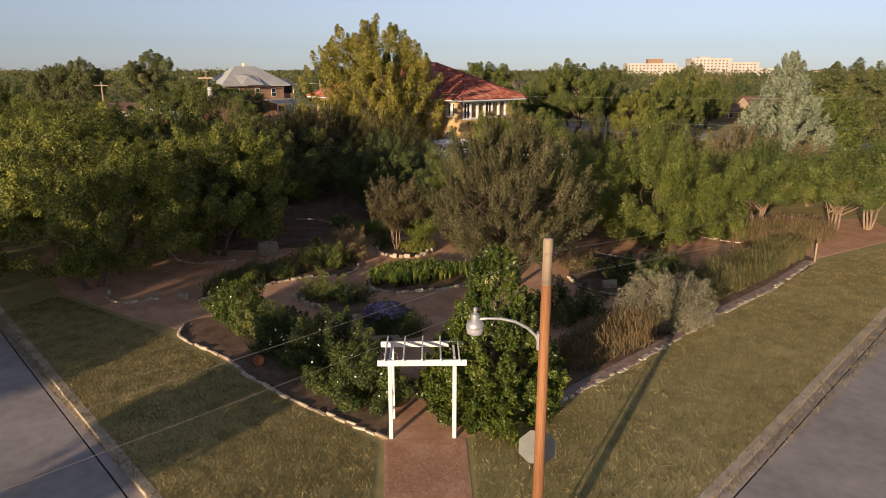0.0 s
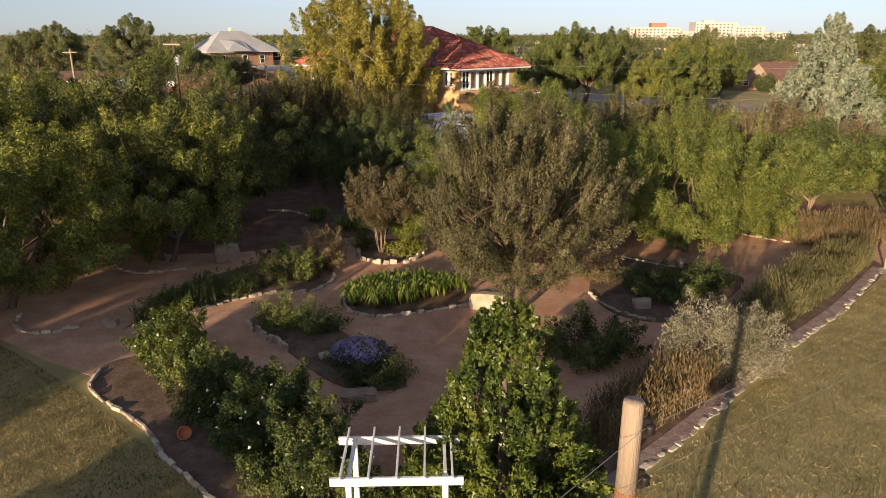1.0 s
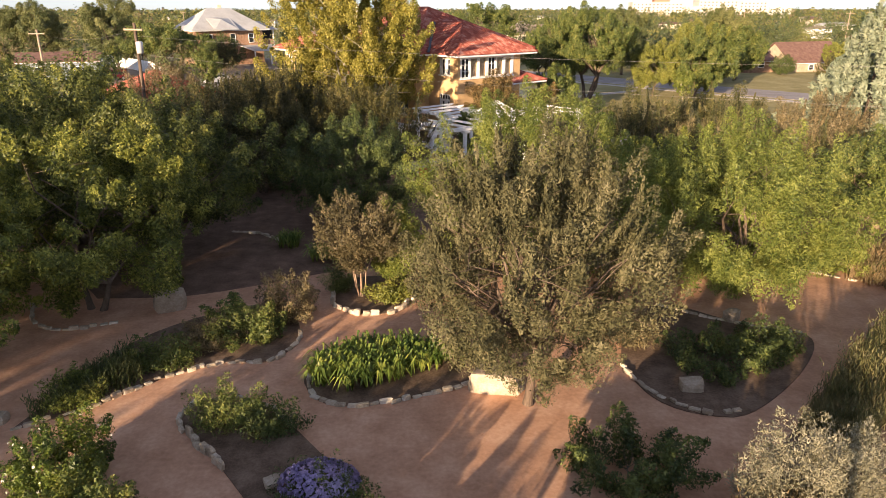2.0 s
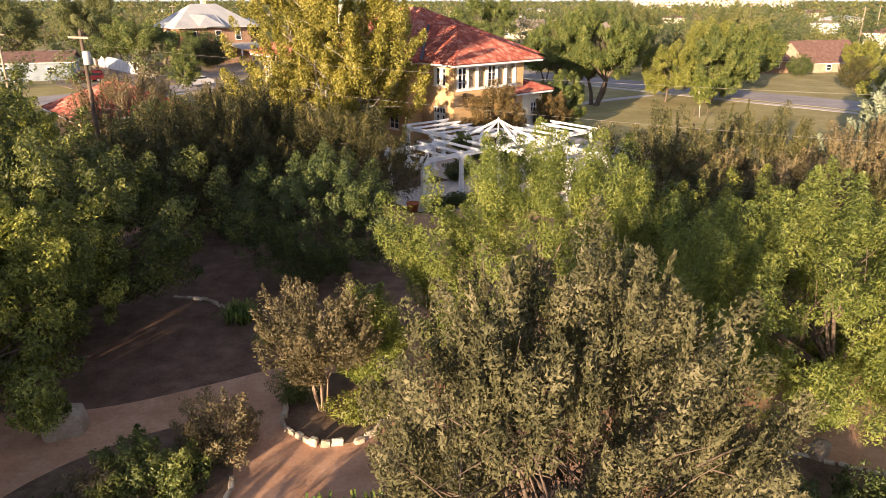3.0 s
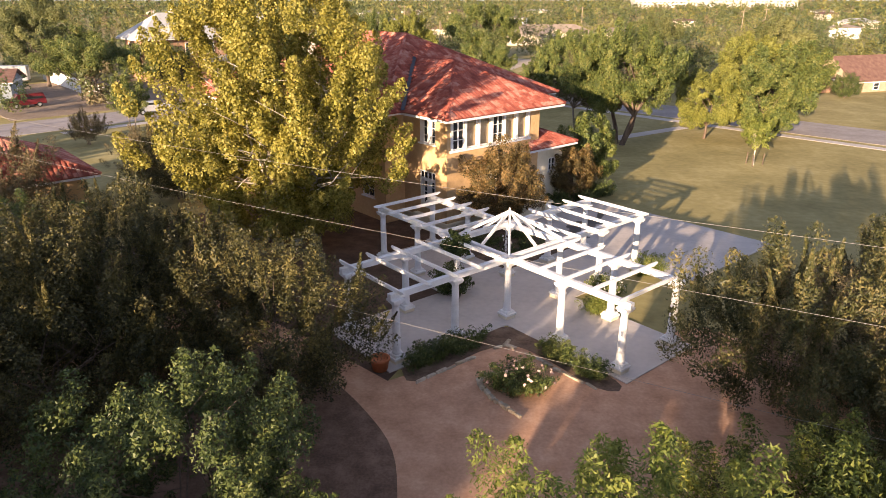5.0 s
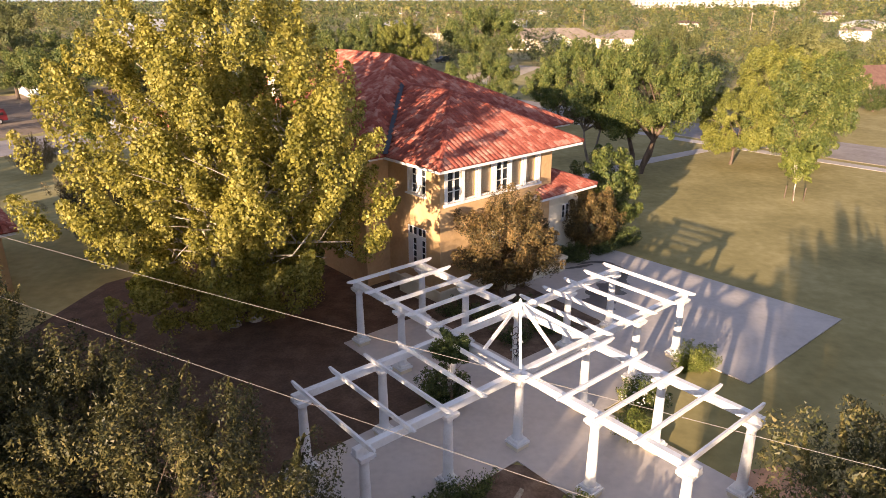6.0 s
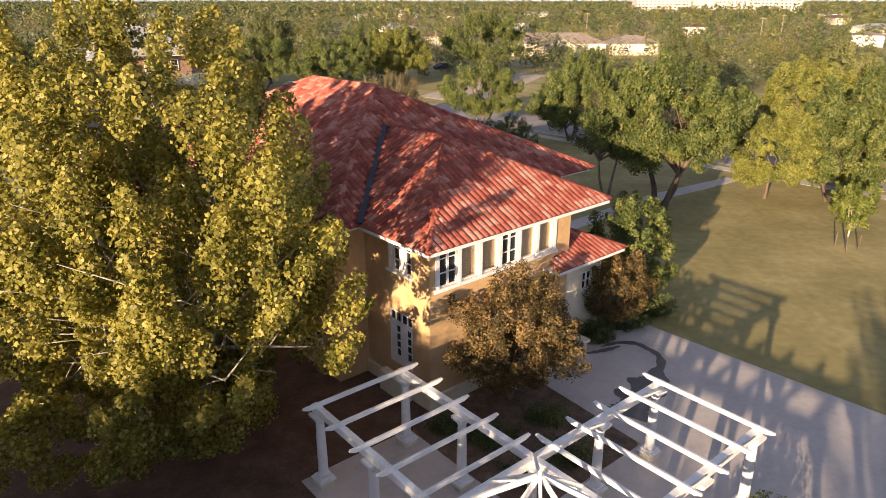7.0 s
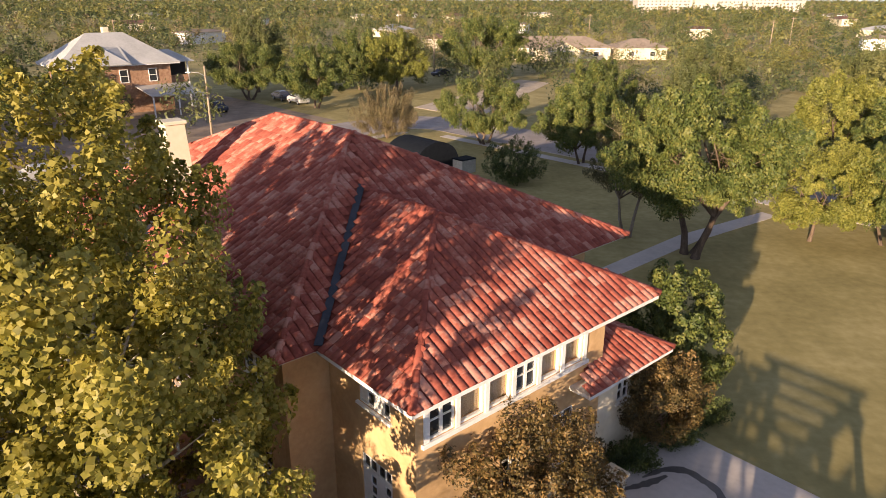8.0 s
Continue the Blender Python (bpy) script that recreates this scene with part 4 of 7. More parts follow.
for y in (16.4, 18.2, 20.0):
    window_unit(house, pose(LX0 + 0.9 - 0.28, y + 1.0, 5.1, 0, 0, -90), 1.0, 1.4, 2, 3)


# ---- tiled roofs ----
def tile_unit(w=0.29, l=0.46):
    """One barrel tile lying along +y, its lower end raised."""
    seg = 5
    vs, fs = [], []
    for y, k, lift in ((0.0, 1.0, 0.008), (l, 0.93, 0.0)):
        for i in range(seg + 1):
            a = math.pi * i / seg
            vs.append((math.cos(a) * w / 2 * k * 0.93, y, math.sin(a) * w / 2 * k * 0.46 + lift))
    for i in range(seg):
        fs.append((i, i + 1, seg + 2 + i, seg + 1 + i))
    fs.append(tuple(range(seg + 1))[::-1])
    return vs, fs


TV, TF = tile_unit()
TILE_MESH = mesh_from("tile", TV, TF, TILE, True)


def inside(poly, x, y):
    c = False
    n = len(poly)
    for i in range(n):
        (x0, y0), (x1, y1) = poly[i], poly[i - 1]
        if (y0 > y) != (y1 > y) and x < (x1 - x0) * (y - y0) / (y1 - y0) + x0:
            c = not c
    return c


VALLEYS = []


def near_valley(p):
    for a, b in VALLEYS:
        d = b - a
        q = p - a
        k = max(0.0, min(1.0, q.dot(d) / d.dot(d)))
        if (q - d * k).length < 0.2:
            return True
    return False


def tile_field(origin, u, v, poly, singles, name="roof_tiles"):
    """Barrel tiles over a sloping face. u runs along the eave, v up the slope; poly in (u, v) metres."""
    o, u, v = Vector(origin), Vector(u).normalized(), Vector(v).normalized()
    nn = u.cross(v)
    rot = Matrix((u, v, nn)).transposed().to_4x4()
    us, vsz = [p[0] for p in poly], [p[1] for p in poly]
    av, af, out = [], [], []
    base = np.array(TV)
    R = np.array(rot.to_3x3())
    rng = np.random.default_rng(int(abs(o.x * 100) + abs(o.y * 10)))
    a = min(us) + 0.15
    k = 0
    while a < max(us):
        b = min(vsz) - 0.06
        while b < max(vsz):
            if inside(poly, a, b + 0.22) and not near_valley(o + u * a + v * (b + 0.22)):
                j = rng.uniform(-0.012, 0.012, 2)
                p = np.array(o + u * (a + j[0]) + v * (b + j[1]) + nn * 0.02)
                if singles and singles(a, b):
                    out.append(Matrix.Translation(p) @ rot)
                else:
                    n0 = len(av)
                    av.extend((base @ R.T + p).tolist())
                    af.extend([tuple(i + n0 for i in f) for f in TF])
            b += 0.38
        a += 0.285
        k += 1
    return av, af, out


def ridge_caps(vs, fs, a, b, r=0.11, step=0.4):
    """Overlapping cap tiles along a hip or ridge."""
    a, b = Vector(a), Vector(b)
    d = b - a
    n = int(d.length / step)
    for i in range(n):
        p, q = a + d * (i / n), a + d * ((i + 1.12) / n)
        tube(vs, fs, [q, p + Vector((0, 0, 0.012))], [r, r * 1.05], 8)


def roof(parent, faces, caps, under, name="roof", label="red clay barrel tile hip roof", single=None):
    """faces: lists of corners in order, the first two on the eave. caps: pairs of points. under: the sheet below the tiles."""
    r = part(name, under, TILEBED, parent, label)
    av, af = [], []
    n_single = 0
    for k, f in enumerate(faces):
        o, e = Vector(f[0]), Vector(f[1])
        u = (e - o).normalized()
        nrm = (e - o).cross(Vector(f[2]) - o).normalized()
        v = nrm.cross(u)
        poly = [((Vector(p) - o).dot(u), (Vector(p) - o).dot(v)) for p in f]
        a, b, singles = tile_field(o, u, v, poly, single if k == 0 else None)
        n0 = len(av)
        av += a
        af += [tuple(i + n0 for i in q) for q in b]
        for m in singles:
            part("tile", TILE_MESH, None, r, m=m)
    ob = part("roof_tiles", mesh_from("roof_tiles", av, af, TILE, True), None, r)
    tagged(ob, kind="stuff")
    vs, fs = [], []
    for a, b in caps:
        ridge_caps(vs, fs, a, b)
    tagged(part("ridge_tile_rest", mesh_from("ridge_tile_rest", vs, fs, TILE, True), None, r, "clay ridge and hip caps"), kind="stuff")
    return r


def sheet(faces, thick=0.06):
    bm = bmesh.new()
    for f in faces:
        lo = [bm.verts.new((p[0], p[1], p[2] - thick)) for p in f]
        hi = [bm.verts.new(p) for p in f]
        bm.faces.new(hi)
        bm.faces.new(lo[::-1])
        n = len(f)
        for i in range(n):
            j = (i + 1) % n
            bm.faces.new((hi[i], lo[i], lo[j], hi[j]))
    bmesh.ops.remove_doubles(bm, verts=bm.verts[:], dist=1e-4)
    return bm


def zr(d):
    return EAVE + PITCH * d


WW = 10.15
h1 = (WW / 2, WW / 2, zr(WW / 2))
w_in = (WW / 2, 4.0 + WW / 2, zr(WW / 2))
wing_faces = [
    [(0, 0, EAVE), (WW, 0, EAVE), h1],
    [(0, 4.0, EAVE), (0, 0, EAVE), h1, w_in],
    [(WW, 0, EAVE), (WW, 4.0, EAVE), w_in, h1],
]
hw = (MX1 - MX0) / 2
rf = (MX0 + hw, MY0 + hw, zr(hw))
rb = (MX0 + hw, MY1 - hw, zr(hw))
main_faces = [
    [(WW, MY0, EAVE), (MX1, MY0, EAVE), rf, w_in],
    [(MX0, MY1, EAVE), (MX0, MY0, EAVE), rf, rb],
    [(MX1, MY0, EAVE), (MX1, MY1, EAVE), rb, rf],
    [(MX1, MY1, EAVE), (MX0, MY1, EAVE), rb],
    [(MX0, MY0, EAVE), (0, MY0, EAVE), w_in, rf],
]
VALLEYS += [(Vector((0, MY0, EAVE)), Vector(w_in))]
roof(house, wing_faces, [((0, 0, EAVE), h1), ((WW, 0, EAVE), h1), (h1, w_in)], sheet(wing_faces), label="red clay tile hip roof of the front wing", single=lambda a, b: b < 2.3)
roof(house, main_faces, [((MX0, MY0, EAVE), rf), ((MX1, MY0, EAVE), rf), (rf, rb), ((MX0, MY1, EAVE), rb), ((MX1, MY1, EAVE), rb)], sheet(main_faces), label="red clay tile hip roof of the main block")
ly = (LY0 + LY1) / 2
lh = (LY1 - LY0) / 2
lr0, lr1 = (LX0 + lh, ly, zr(lh)), (MX0 + lh + 0.05, ly, zr(lh))
VALLEYS += [(Vector((MX0, LY0, EAVE)), Vector(lr1))]
left_faces = [
    [(LX0, LY1, EAVE), (LX0, LY0, EAVE), lr0],
    [(LX0, LY0, EAVE), (MX0, LY0, EAVE), lr1, lr0],
    [(MX0, LY1, EAVE), (LX0, LY1, EAVE), lr0, lr1],
]
roof(house, left_faces, [((LX0, LY0, EAVE), lr0), ((LX0, LY1, EAVE), lr0), (lr0, lr1)], sheet(left_faces), label="red clay tile roof of the side wing")
for a, b in (((0, MY0, EAVE), w_in), ((MX0, LY0, EAVE), lr1)):
    bm = bmesh.new()
    beam(bm, Vector(a) + Vector((0, 0, 0.1)), Vector(b) + Vector((0, 0, 0.1)), 0.24, 0.02)
    part("valley_flashing", bm, FLASHING, house, "dark metal valley flashing")
# eaves: soffit and fascia
bm = bmesh.new()
box(bm, 0.02, WW - 0.02, 0.02, 4.2, EAVE - 0.2, EAVE - 0.065)
part("eave", bm, WHITE, house, "white painted eave soffit")
bm = bmesh.new()
box(bm, MX0 + 0.02, MX1 - 0.02, MY0 + 0.21, MY1 - 0.02, EAVE - 0.203, EAVE - 0.068)
part("eave", bm, WHITE, house, "white painted eave soffit")
part("eave", boxm(LX0 + 0.02, MX0 + 0.018, LY0 + 0.02, LY1 - 0.02, EAVE - 0.206, EAVE - 0.068), WHITE, house, "white painted eave soffit")
# chimney
bm = loft_square([(0.5, 6.5), (0.48, 9.2), (0.45, 9.35), (0.38, 11.2)])
ch = part("chimney", bm, CREAM, house, "cream stucco tapering chimney", m=pose(1.6, 17.2, 0))
part("chimney_cap", boxm(-0.46, 0.46, -0.46, 0.46, 11.2, 11.34, 0.02), CREAM, ch)
# porch on the right-hand side
VALLEYS.clear()
PZ = 4.35
pf = [[(7.3, 0.3, PZ), (12.1, 0.3, PZ), (10.3, 2.3, PZ + 0.75), (9.0, 2.3, PZ + 0.75)], [(12.1, 0.3, PZ), (12.1, 5.1, PZ), (10.3, 5.1, PZ + 0.75), (10.3, 2.3, PZ + 0.75)], [(7.3, 1.1, PZ), (7.3, 0.3, PZ), (9.0, 2.3, PZ + 0.75), (9.0, 1.1, PZ + 0.75)]]
pf = pf[:2]
roof(house, pf, [((12.1, 0.3, PZ), (10.3, 2.3, PZ + 0.75))], sheet(pf + [[(9.02, 2.3, PZ + 0.75), (10.3, 2.3, PZ + 0.75), (10.3, 5.1, PZ + 0.75), (9.02, 5.1, PZ + 0.75)]]), label="small red tile porch roof")
part("porch_eave", boxm(7.32, 12.08, 0.32, 5.08, PZ - 0.2, PZ - 0.065), WHITE, house)
part("porch_wall", wall_boxes(2.6, PZ - 0.2, 0.3, [(1.2, 1.9, 2.4, 3.3)]), CREAM, house, m=pose(9.0, 1.2, 0))
window_unit(house, pose(10.2, 1.2, 2.4), 0.7, 0.9, 2, 2)
part("porch_wall", boxm(11.3, 11.6, 1.51, 5.1, 0, PZ - 0.2), CREAM, house)


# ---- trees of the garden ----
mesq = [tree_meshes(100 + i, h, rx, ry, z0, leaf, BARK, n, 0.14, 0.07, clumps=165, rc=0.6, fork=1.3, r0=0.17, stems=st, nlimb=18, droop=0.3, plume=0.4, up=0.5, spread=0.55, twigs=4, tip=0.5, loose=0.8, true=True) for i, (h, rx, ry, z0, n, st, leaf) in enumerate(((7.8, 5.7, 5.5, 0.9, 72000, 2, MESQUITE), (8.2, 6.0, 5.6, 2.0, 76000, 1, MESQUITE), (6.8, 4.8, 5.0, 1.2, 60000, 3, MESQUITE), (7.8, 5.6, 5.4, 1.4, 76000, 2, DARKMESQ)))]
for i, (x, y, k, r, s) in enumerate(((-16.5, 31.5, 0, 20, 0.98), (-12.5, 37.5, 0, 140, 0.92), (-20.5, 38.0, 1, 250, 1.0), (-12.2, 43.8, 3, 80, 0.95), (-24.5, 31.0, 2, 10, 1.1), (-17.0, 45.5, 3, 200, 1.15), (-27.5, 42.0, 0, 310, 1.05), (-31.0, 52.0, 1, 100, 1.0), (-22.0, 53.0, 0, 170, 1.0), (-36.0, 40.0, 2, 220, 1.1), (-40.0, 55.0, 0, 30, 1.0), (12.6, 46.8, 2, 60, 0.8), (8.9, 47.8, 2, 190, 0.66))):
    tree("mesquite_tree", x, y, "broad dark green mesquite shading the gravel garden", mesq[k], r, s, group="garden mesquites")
bright = [tree_meshes(120 + i, h, rx, ry, z0, BRIGHTMESQ, BARK, n, 0.11, 0.044, clumps=330, rc=0.52, fork=1.5, r0=0.16, stems=st, nlimb=14, droop=0.3, plume=0.9, up=0.9, spread=0.42, dome=0.64, twigs=2, tip=0.75, loose=1.0, true=True) for i, (h, rx, ry, z0, n, st) in enumerate(((7.8, 6.1, 5.4, 0.0, 200000, 2), (7.2, 5.4, 4.9, 0.8, 120000, 2)))]
tree("mesquite_tree", 4.9, 42.2, "bright feathery green mesquite behind the garden", bright[0], 0)
tree("mesquite_tree", 12.2, 39.2, "bright green mesquite leaning over the round bed", bright[1], 60)
tree("cedar_elm", 3.2, 31.0, "dense grey-brown leaved tree in the middle of the garden", tree_meshes(131, 8.1, 3.8, 3.4, 1.3, ELM, BARK, 145000, 0.092, 0.044, clumps=330, rc=0.42, fork=1.9, r0=0.13, nlimb=30, droop=-0.1, upright=0.5, dome=0.58, plume=0.9, up=0.8, twigs=8, spread=0.42, taper=0.22, true=True, tip=0.3, loose=0.65, wands=300))
tree("bright_shrub", -1.35, 39.9, "small bright green mesquite sapling beside the stone ring", tree_meshes(133, 3.6, 1.35, 1.3, 0.3, BRIGHTMESQ, BARK, 14000, 0.13, 0.05, clumps=60, rc=0.42, fork=0.9, r0=0.06, stems=2, nlimb=10, plume=0.8, up=0.9, true=True))
# dark shrubs between the garden and the pergola
dark = [tree_meshes(140 + i, h, rx, ry, z0, m, BARK, n, 0.095, 0.052, clumps=(420, 230, 230)[i], rc=(0.4, 0.55, 0.5)[i], fork=0.9, r0=0.1, stems=3, nlimb=12, droop=0.1, plume=pl, up=0.6, tip=0.6, loose=0.9, true=True, wands=wn) for i, (h, rx, ry, z0, n, m, pl, wn) in enumerate(((5.8, 3.8, 3.5, 0.2, 70000, DARKSHRUB, 0.2, 0), (7.3, 3.9, 3.7, 0.5, 70000, OLIVEDARK, 0.7, 110), (7.1, 3.7, 3.5, 0.4, 70000, OLIVEDARK, 0.8, 150)))]
for x, y, k, r, s in ((-4.3, 49.4, 0, 0, 1.0), (-10.6, 55.0, 1, 70, 1.02), (-3.9, 56.8, 2, 30, 0.95), (-7.4, 59.4, 1, 200, 0.92), (-10.8, 60.2, 2, 160, 1.04), (-13.6, 57.6, 2, 120, 1.0), (-16.5, 63.5, 0, 220, 1.0)):
    tree("evergreen_shrub", x, y, "tall dark green shrub in the shade beside the garden", dark[k], r, s, "shrub", "tall dark shrubs")
rust = [tree_meshes(150 + i, h, rx, ry, z0, m, MYRTLEBARK, n, 0.10, 0.05, clumps=130, rc=0.5, fork=0.9, r0=0.05, stems=5, nlimb=24, droop=-0.1, upright=0.5, plume=0.7, up=0.8, tip=0.7, true=True, wands=90) for i, (h, rx, ry, z0, n, m) in enumerate(((5.4, 3.1, 3.1, 0.5, 50000, OLIVE), (5.2, 3.2, 3.0, 0.4, 46000, MYRTLE), (4.8, 2.9, 2.8, 0.9, 40000, MYRTLE)))]
for x, y, k, r, s in ((13.2, 57.0, 0, 0, 1.2), (15.6, 57.6, 1, 80, 0.95), (13.6, 51.6, 0, 150, 0.85), (19.8, 60.0, 0, 220, 1.12), (18.4, 53.4, 1, 20, 0.9), (24.0, 57.0, 1, 290, 1.15), (23.4, 50.4, 0, 110, 0.9), (28.0, 52.0, 1, 50, 0.95)):
    tree("crape_myrtle", x, y, "loose crape myrtle with olive and rust coloured leaves", rust[k], r, s, "shrub", "crape myrtles behind the garden")
rowt = tree_meshes(160, 5.5, 3.6, 3.2, 1.9, OAK, MYRTLEBARK, 60000, 0.12, 0.06, clumps=130, rc=0.6, fork=1.2, r0=0.1, stems=5, nlimb=18, droop=0.1, dome=0.7, plume=0.3, up=0.4, tip=1.0, true=True)
for x, y, r, s in ((20.8, 44.6, 0, 1.05), (25.3, 43.4, 130, 1.0), (28.0, 44.2, 250, 1.05), (33.4, 48.5, 40, 1.1)):
    tree("desert_willow", x, y, "small multi-stemmed tree with an umbrella crown by the grass", rowt, r, s, group="row of small trees")
# crape myrtle in the stone ring
tree("crape_myrtle", -2.55, 38.7, "brownish crape myrtle with bare tan stems in a stone ring", tree_meshes(170, 4.3, 1.75, 1.7, 1.4, DULLMYRTLE, MYRTLEBARK, 22000, 0.1, 0.045, clumps=70, rc=0.4, fork=1.1, r0=0.04, stems=8, nlimb=32, upright=0.8, droop=-0.2, twigs=3, plume=1.0, up=0.9, tip=0.5, loose=0.6, true=True, wands=60), category="tree")
# columnar holly by the arbor
rng = np.random.default_rng(7)


def cone_shrub(name, x, y, label, h, r, leaf, n, length, width, seed, category="shrub", bark=BARK, power=0.75, rc=0.4, group="", bottom=0.0, clumps=150):
    rg = np.random.default_rng(seed)
    k = clumps
    z = h * rg.random(k) ** 1.25 * 0.97
    prof = r * np.clip(1 - (z / h), 0.02, 1) ** power * (0.75 + 0.25 * np.minimum(1, (z + 0.25) / (0.12 * h)))
    a = rg.uniform(0, 6.283, k)
    q = np.sqrt(rg.random(k)) * 0.35 + 0.55
    c = np.stack([prof * q * np.cos(a), prof * q * np.sin(a), bottom + z * (h - bottom) / h + 0.15], 1)
    rcs = rc * rg.uniform(0.6, 1.2, k) * np.clip(1.1 - z / h, 0.45, 1)
    v = leaf_cloud(rg, c, rcs, n, length, width, 0.0, 1.0, 0.6, np.array((0, 0, h * 0.3)))
    t = thing(name, pose(x, y, 0), label, category, group)
    vs, fs = [], []
    tube(vs, fs, [(0, 0, -0.1), (0.03, 0, h * 0.4), (0, 0.02, h * 0.92)], [r * 0.06 + 0.03, r * 0.04 + 0.02, 0.015], 8)
    part("trunk", mesh_from("trunk", vs, fs, bark, True), None, t)
    part("crown", quads("crown", v, leaf), None, t)
    return t


cone_shrub("holly_shrub", 1.82, 19.75, "tall conical glossy green holly beside the arbor", 5.0, 2.25, HOLLY, 80000, 0.1, 0.062, 21, power=0.6, rc=0.4, clumps=420)
cone_shrub("cypress_tree", 29.8, 61.0, "large blue-grey cypress with a full cone", 11.2, 6.0, CYPRESS, 60000, 0.32, 0.14, 22, "tree", power=0.78, rc=1.1, bottom=0.2, clumps=260)


def shrub(name, x, y, label, h, rx, ry, leaf, n, length, width, seed, category="shrub", clumps=50, rc=0.3, upright=0.2, group="", stem=BARK, rot=0.0, z0=0.02, flowers=None):
    me = tree_meshes(seed, h, rx, ry, z0, leaf, stem, int(n * 1.35), length * 0.88, width * 0.88, tip=0.5, loose=0.9, clumps=int(clumps * 1.3), rc=rc, fork=h * 0.2, r0=0.025, stems=4, nlimb=8, upright=upright, droop=0, dome=0.75, twigs=1)
    t = thing(name, pose(x, y, 0.0, 0, 0, rot), label, category, group)
    part("stem", me[0], None, t)
    part("foliage", me[1], None, t)
    if flowers:
        mat, cnt, size = flowers
        rg = np.random.default_rng(seed + 900)
        d = units(rg, cnt)
        d[:, 2] = np.abs(d[:, 2]) * 0.9 + 0.1
        p = d * np.array((rx, ry, h * 0.55)) * rg.uniform(0.86, 1.02, (cnt, 1)) + np.array((0, 0, h * 0.42))
        k = 4
        pos = np.repeat(p, k, axis=0)
        ax = units(rg, cnt * k)
        nr = np.repeat(d, k, axis=0) + 0.4 * units(rg, cnt * k)
        part("blossoms", quads("blossoms", kites(pos + 0.02 * units(rg, cnt * k), np.cross(nr, ax), nr, np.full(cnt * k, size), np.full(cnt * k, size * 0.7)), mat), None, t, "small open blossoms")
    return t


shrub("silver_sage", 8.5, 26.1, "dry silver-grey sage bush at the flower border", 2.6, 1.45, 1.3, SILVER, 22000, 0.085, 0.03, 31, upright=0.9, rc=0.34, clumps=120)
shrub("silver_sage", 9.9, 26.5, "dry silver-grey sage bush at the flower border", 2.1, 1.2, 1.1, SILVER, 14000, 0.085, 0.03, 32, upright=0.9, rc=0.34, clumps=90)
shrub("round_shrub", 5.3, 27.6, "low rounded dark green shrub in shade", 1.5, 1.9, 1.5, DARKSHRUB, 9000, 0.10, 0.06, 33)
shrub("rose_bush", -3.6, 22.6, "dark green rose bush with scattered white blooms", 1.9, 1.9, 1.6, DARKROSE, 18700, 0.085, 0.055, 34, flowers=(WHITEFLOWER, 18, 0.07), group="rose bushes")
shrub("rose_bush", -5.6, 24.2, "dark green rose bush with small pale blooms", 1.4, 1.4, 1.2, DARKROSE, 11900, 0.085, 0.055, 35, flowers=(WHITEFLOWER, 10, 0.07), group="rose bushes")
shrub("rose_bush", -1.9, 19.9, "rose bush with small white blooms against the arbor", 1.9, 1.2, 1.3, DARKROSE, 13600, 0.085, 0.055, 36, flowers=(WHITEFLOWER, 30, 0.05), group="rose bushes")
shrub("rose_bush", -3.0, 21.2, "olive green rose bush beside the edging", 1.4, 1.3, 1.1, DARKROSE, 11050, 0.085, 0.055, 40, group="rose bushes")
shrub("rose_bush", -8.3, 27.3, "rounded yellow-green rose bush by the path", 1.9, 1.25, 1.2, HOLLY, 13600, 0.085, 0.055, 37, flowers=(WHITEFLOWER, 10, 0.06), group="rose bushes")
shrub("rose_bush", -6.9, 25.9, "rounded light green rose bush in the front bed", 1.3, 1.25, 1.1, OAK, 11000, 0.085, 0.055, 71, group="rose bushes")
shrub("rose_bush", -4.6, 23.4, "dark green rose bush filling the front bed", 1.5, 1.5, 1.2, DARKROSE, 14000, 0.085, 0.055, 72, flowers=(WHITEFLOWER, 8, 0.07), group="rose bushes")
shrub("purple_aster", -2.1, 26.9, "mound of purple asters in full bloom", 0.95, 0.95, 0.75, DARKSHRUB, 4000, 0.07, 0.04, 38, "flowers", flowers=(PURPLE, 1300, 0.075))
shrub("round_shrub", -1.5, 25.9, "low dark green shrub below the asters", 0.8, 1.3, 0.9, DARKSHRUB, 5000, 0.08, 0.05, 39)
shrub("rosemary_shrub", -5.2, 30.0, "bushy green and rust coloured shrub inside stone edging", 1.1, 1.1, 0.9, OAK, 5000, 0.09, 0.04, 41, upright=0.8)
shrub("round_shrub", -3.9, 29.6, "low dark green shrub inside stone edging", 0.8, 0.9, 0.7, DARKSHRUB, 4000, 0.08, 0.05, 42)
shrub("grey_green_shrub", -6.2, 35.2, "grey-green leafy shrub in the long bed", 1.4, 1.6, 1.3, OAK, 8000, 0.11, 0.06, 43)
shrub("grey_green_shrub", -5.0, 36.6, "rust tipped upright shrub in the long bed", 1.9, 1.2, 1.1, MYRTLE, 6500, 0.11, 0.045, 44, upright=0.9)
shrub("round_shrub", -8.3, 33.2, "low green shrub in the long bed", 0.9, 1.2, 0.9, OAK, 5000, 0.09, 0.05, 45)
shrub("round_shrub", -10.0, 31.0, "low green shrub in the long bed", 0.8, 0.9, 0.8, BRIGHTMESQ, 3500, 0.09, 0.05, 46)
shrub("round_shrub", -7.2, 34.4, "low olive shrub in the long bed", 0.9, 1.0, 0.8, MYRTLE, 4000, 0.09, 0.05, 47)
shrub("evergreen_shrub", -3.5, 39.3, "small dark evergreen beside the crape myrtle", 1.2, 0.65, 0.6, DARKSHRUB, 3500, 0.08, 0.04, 48)
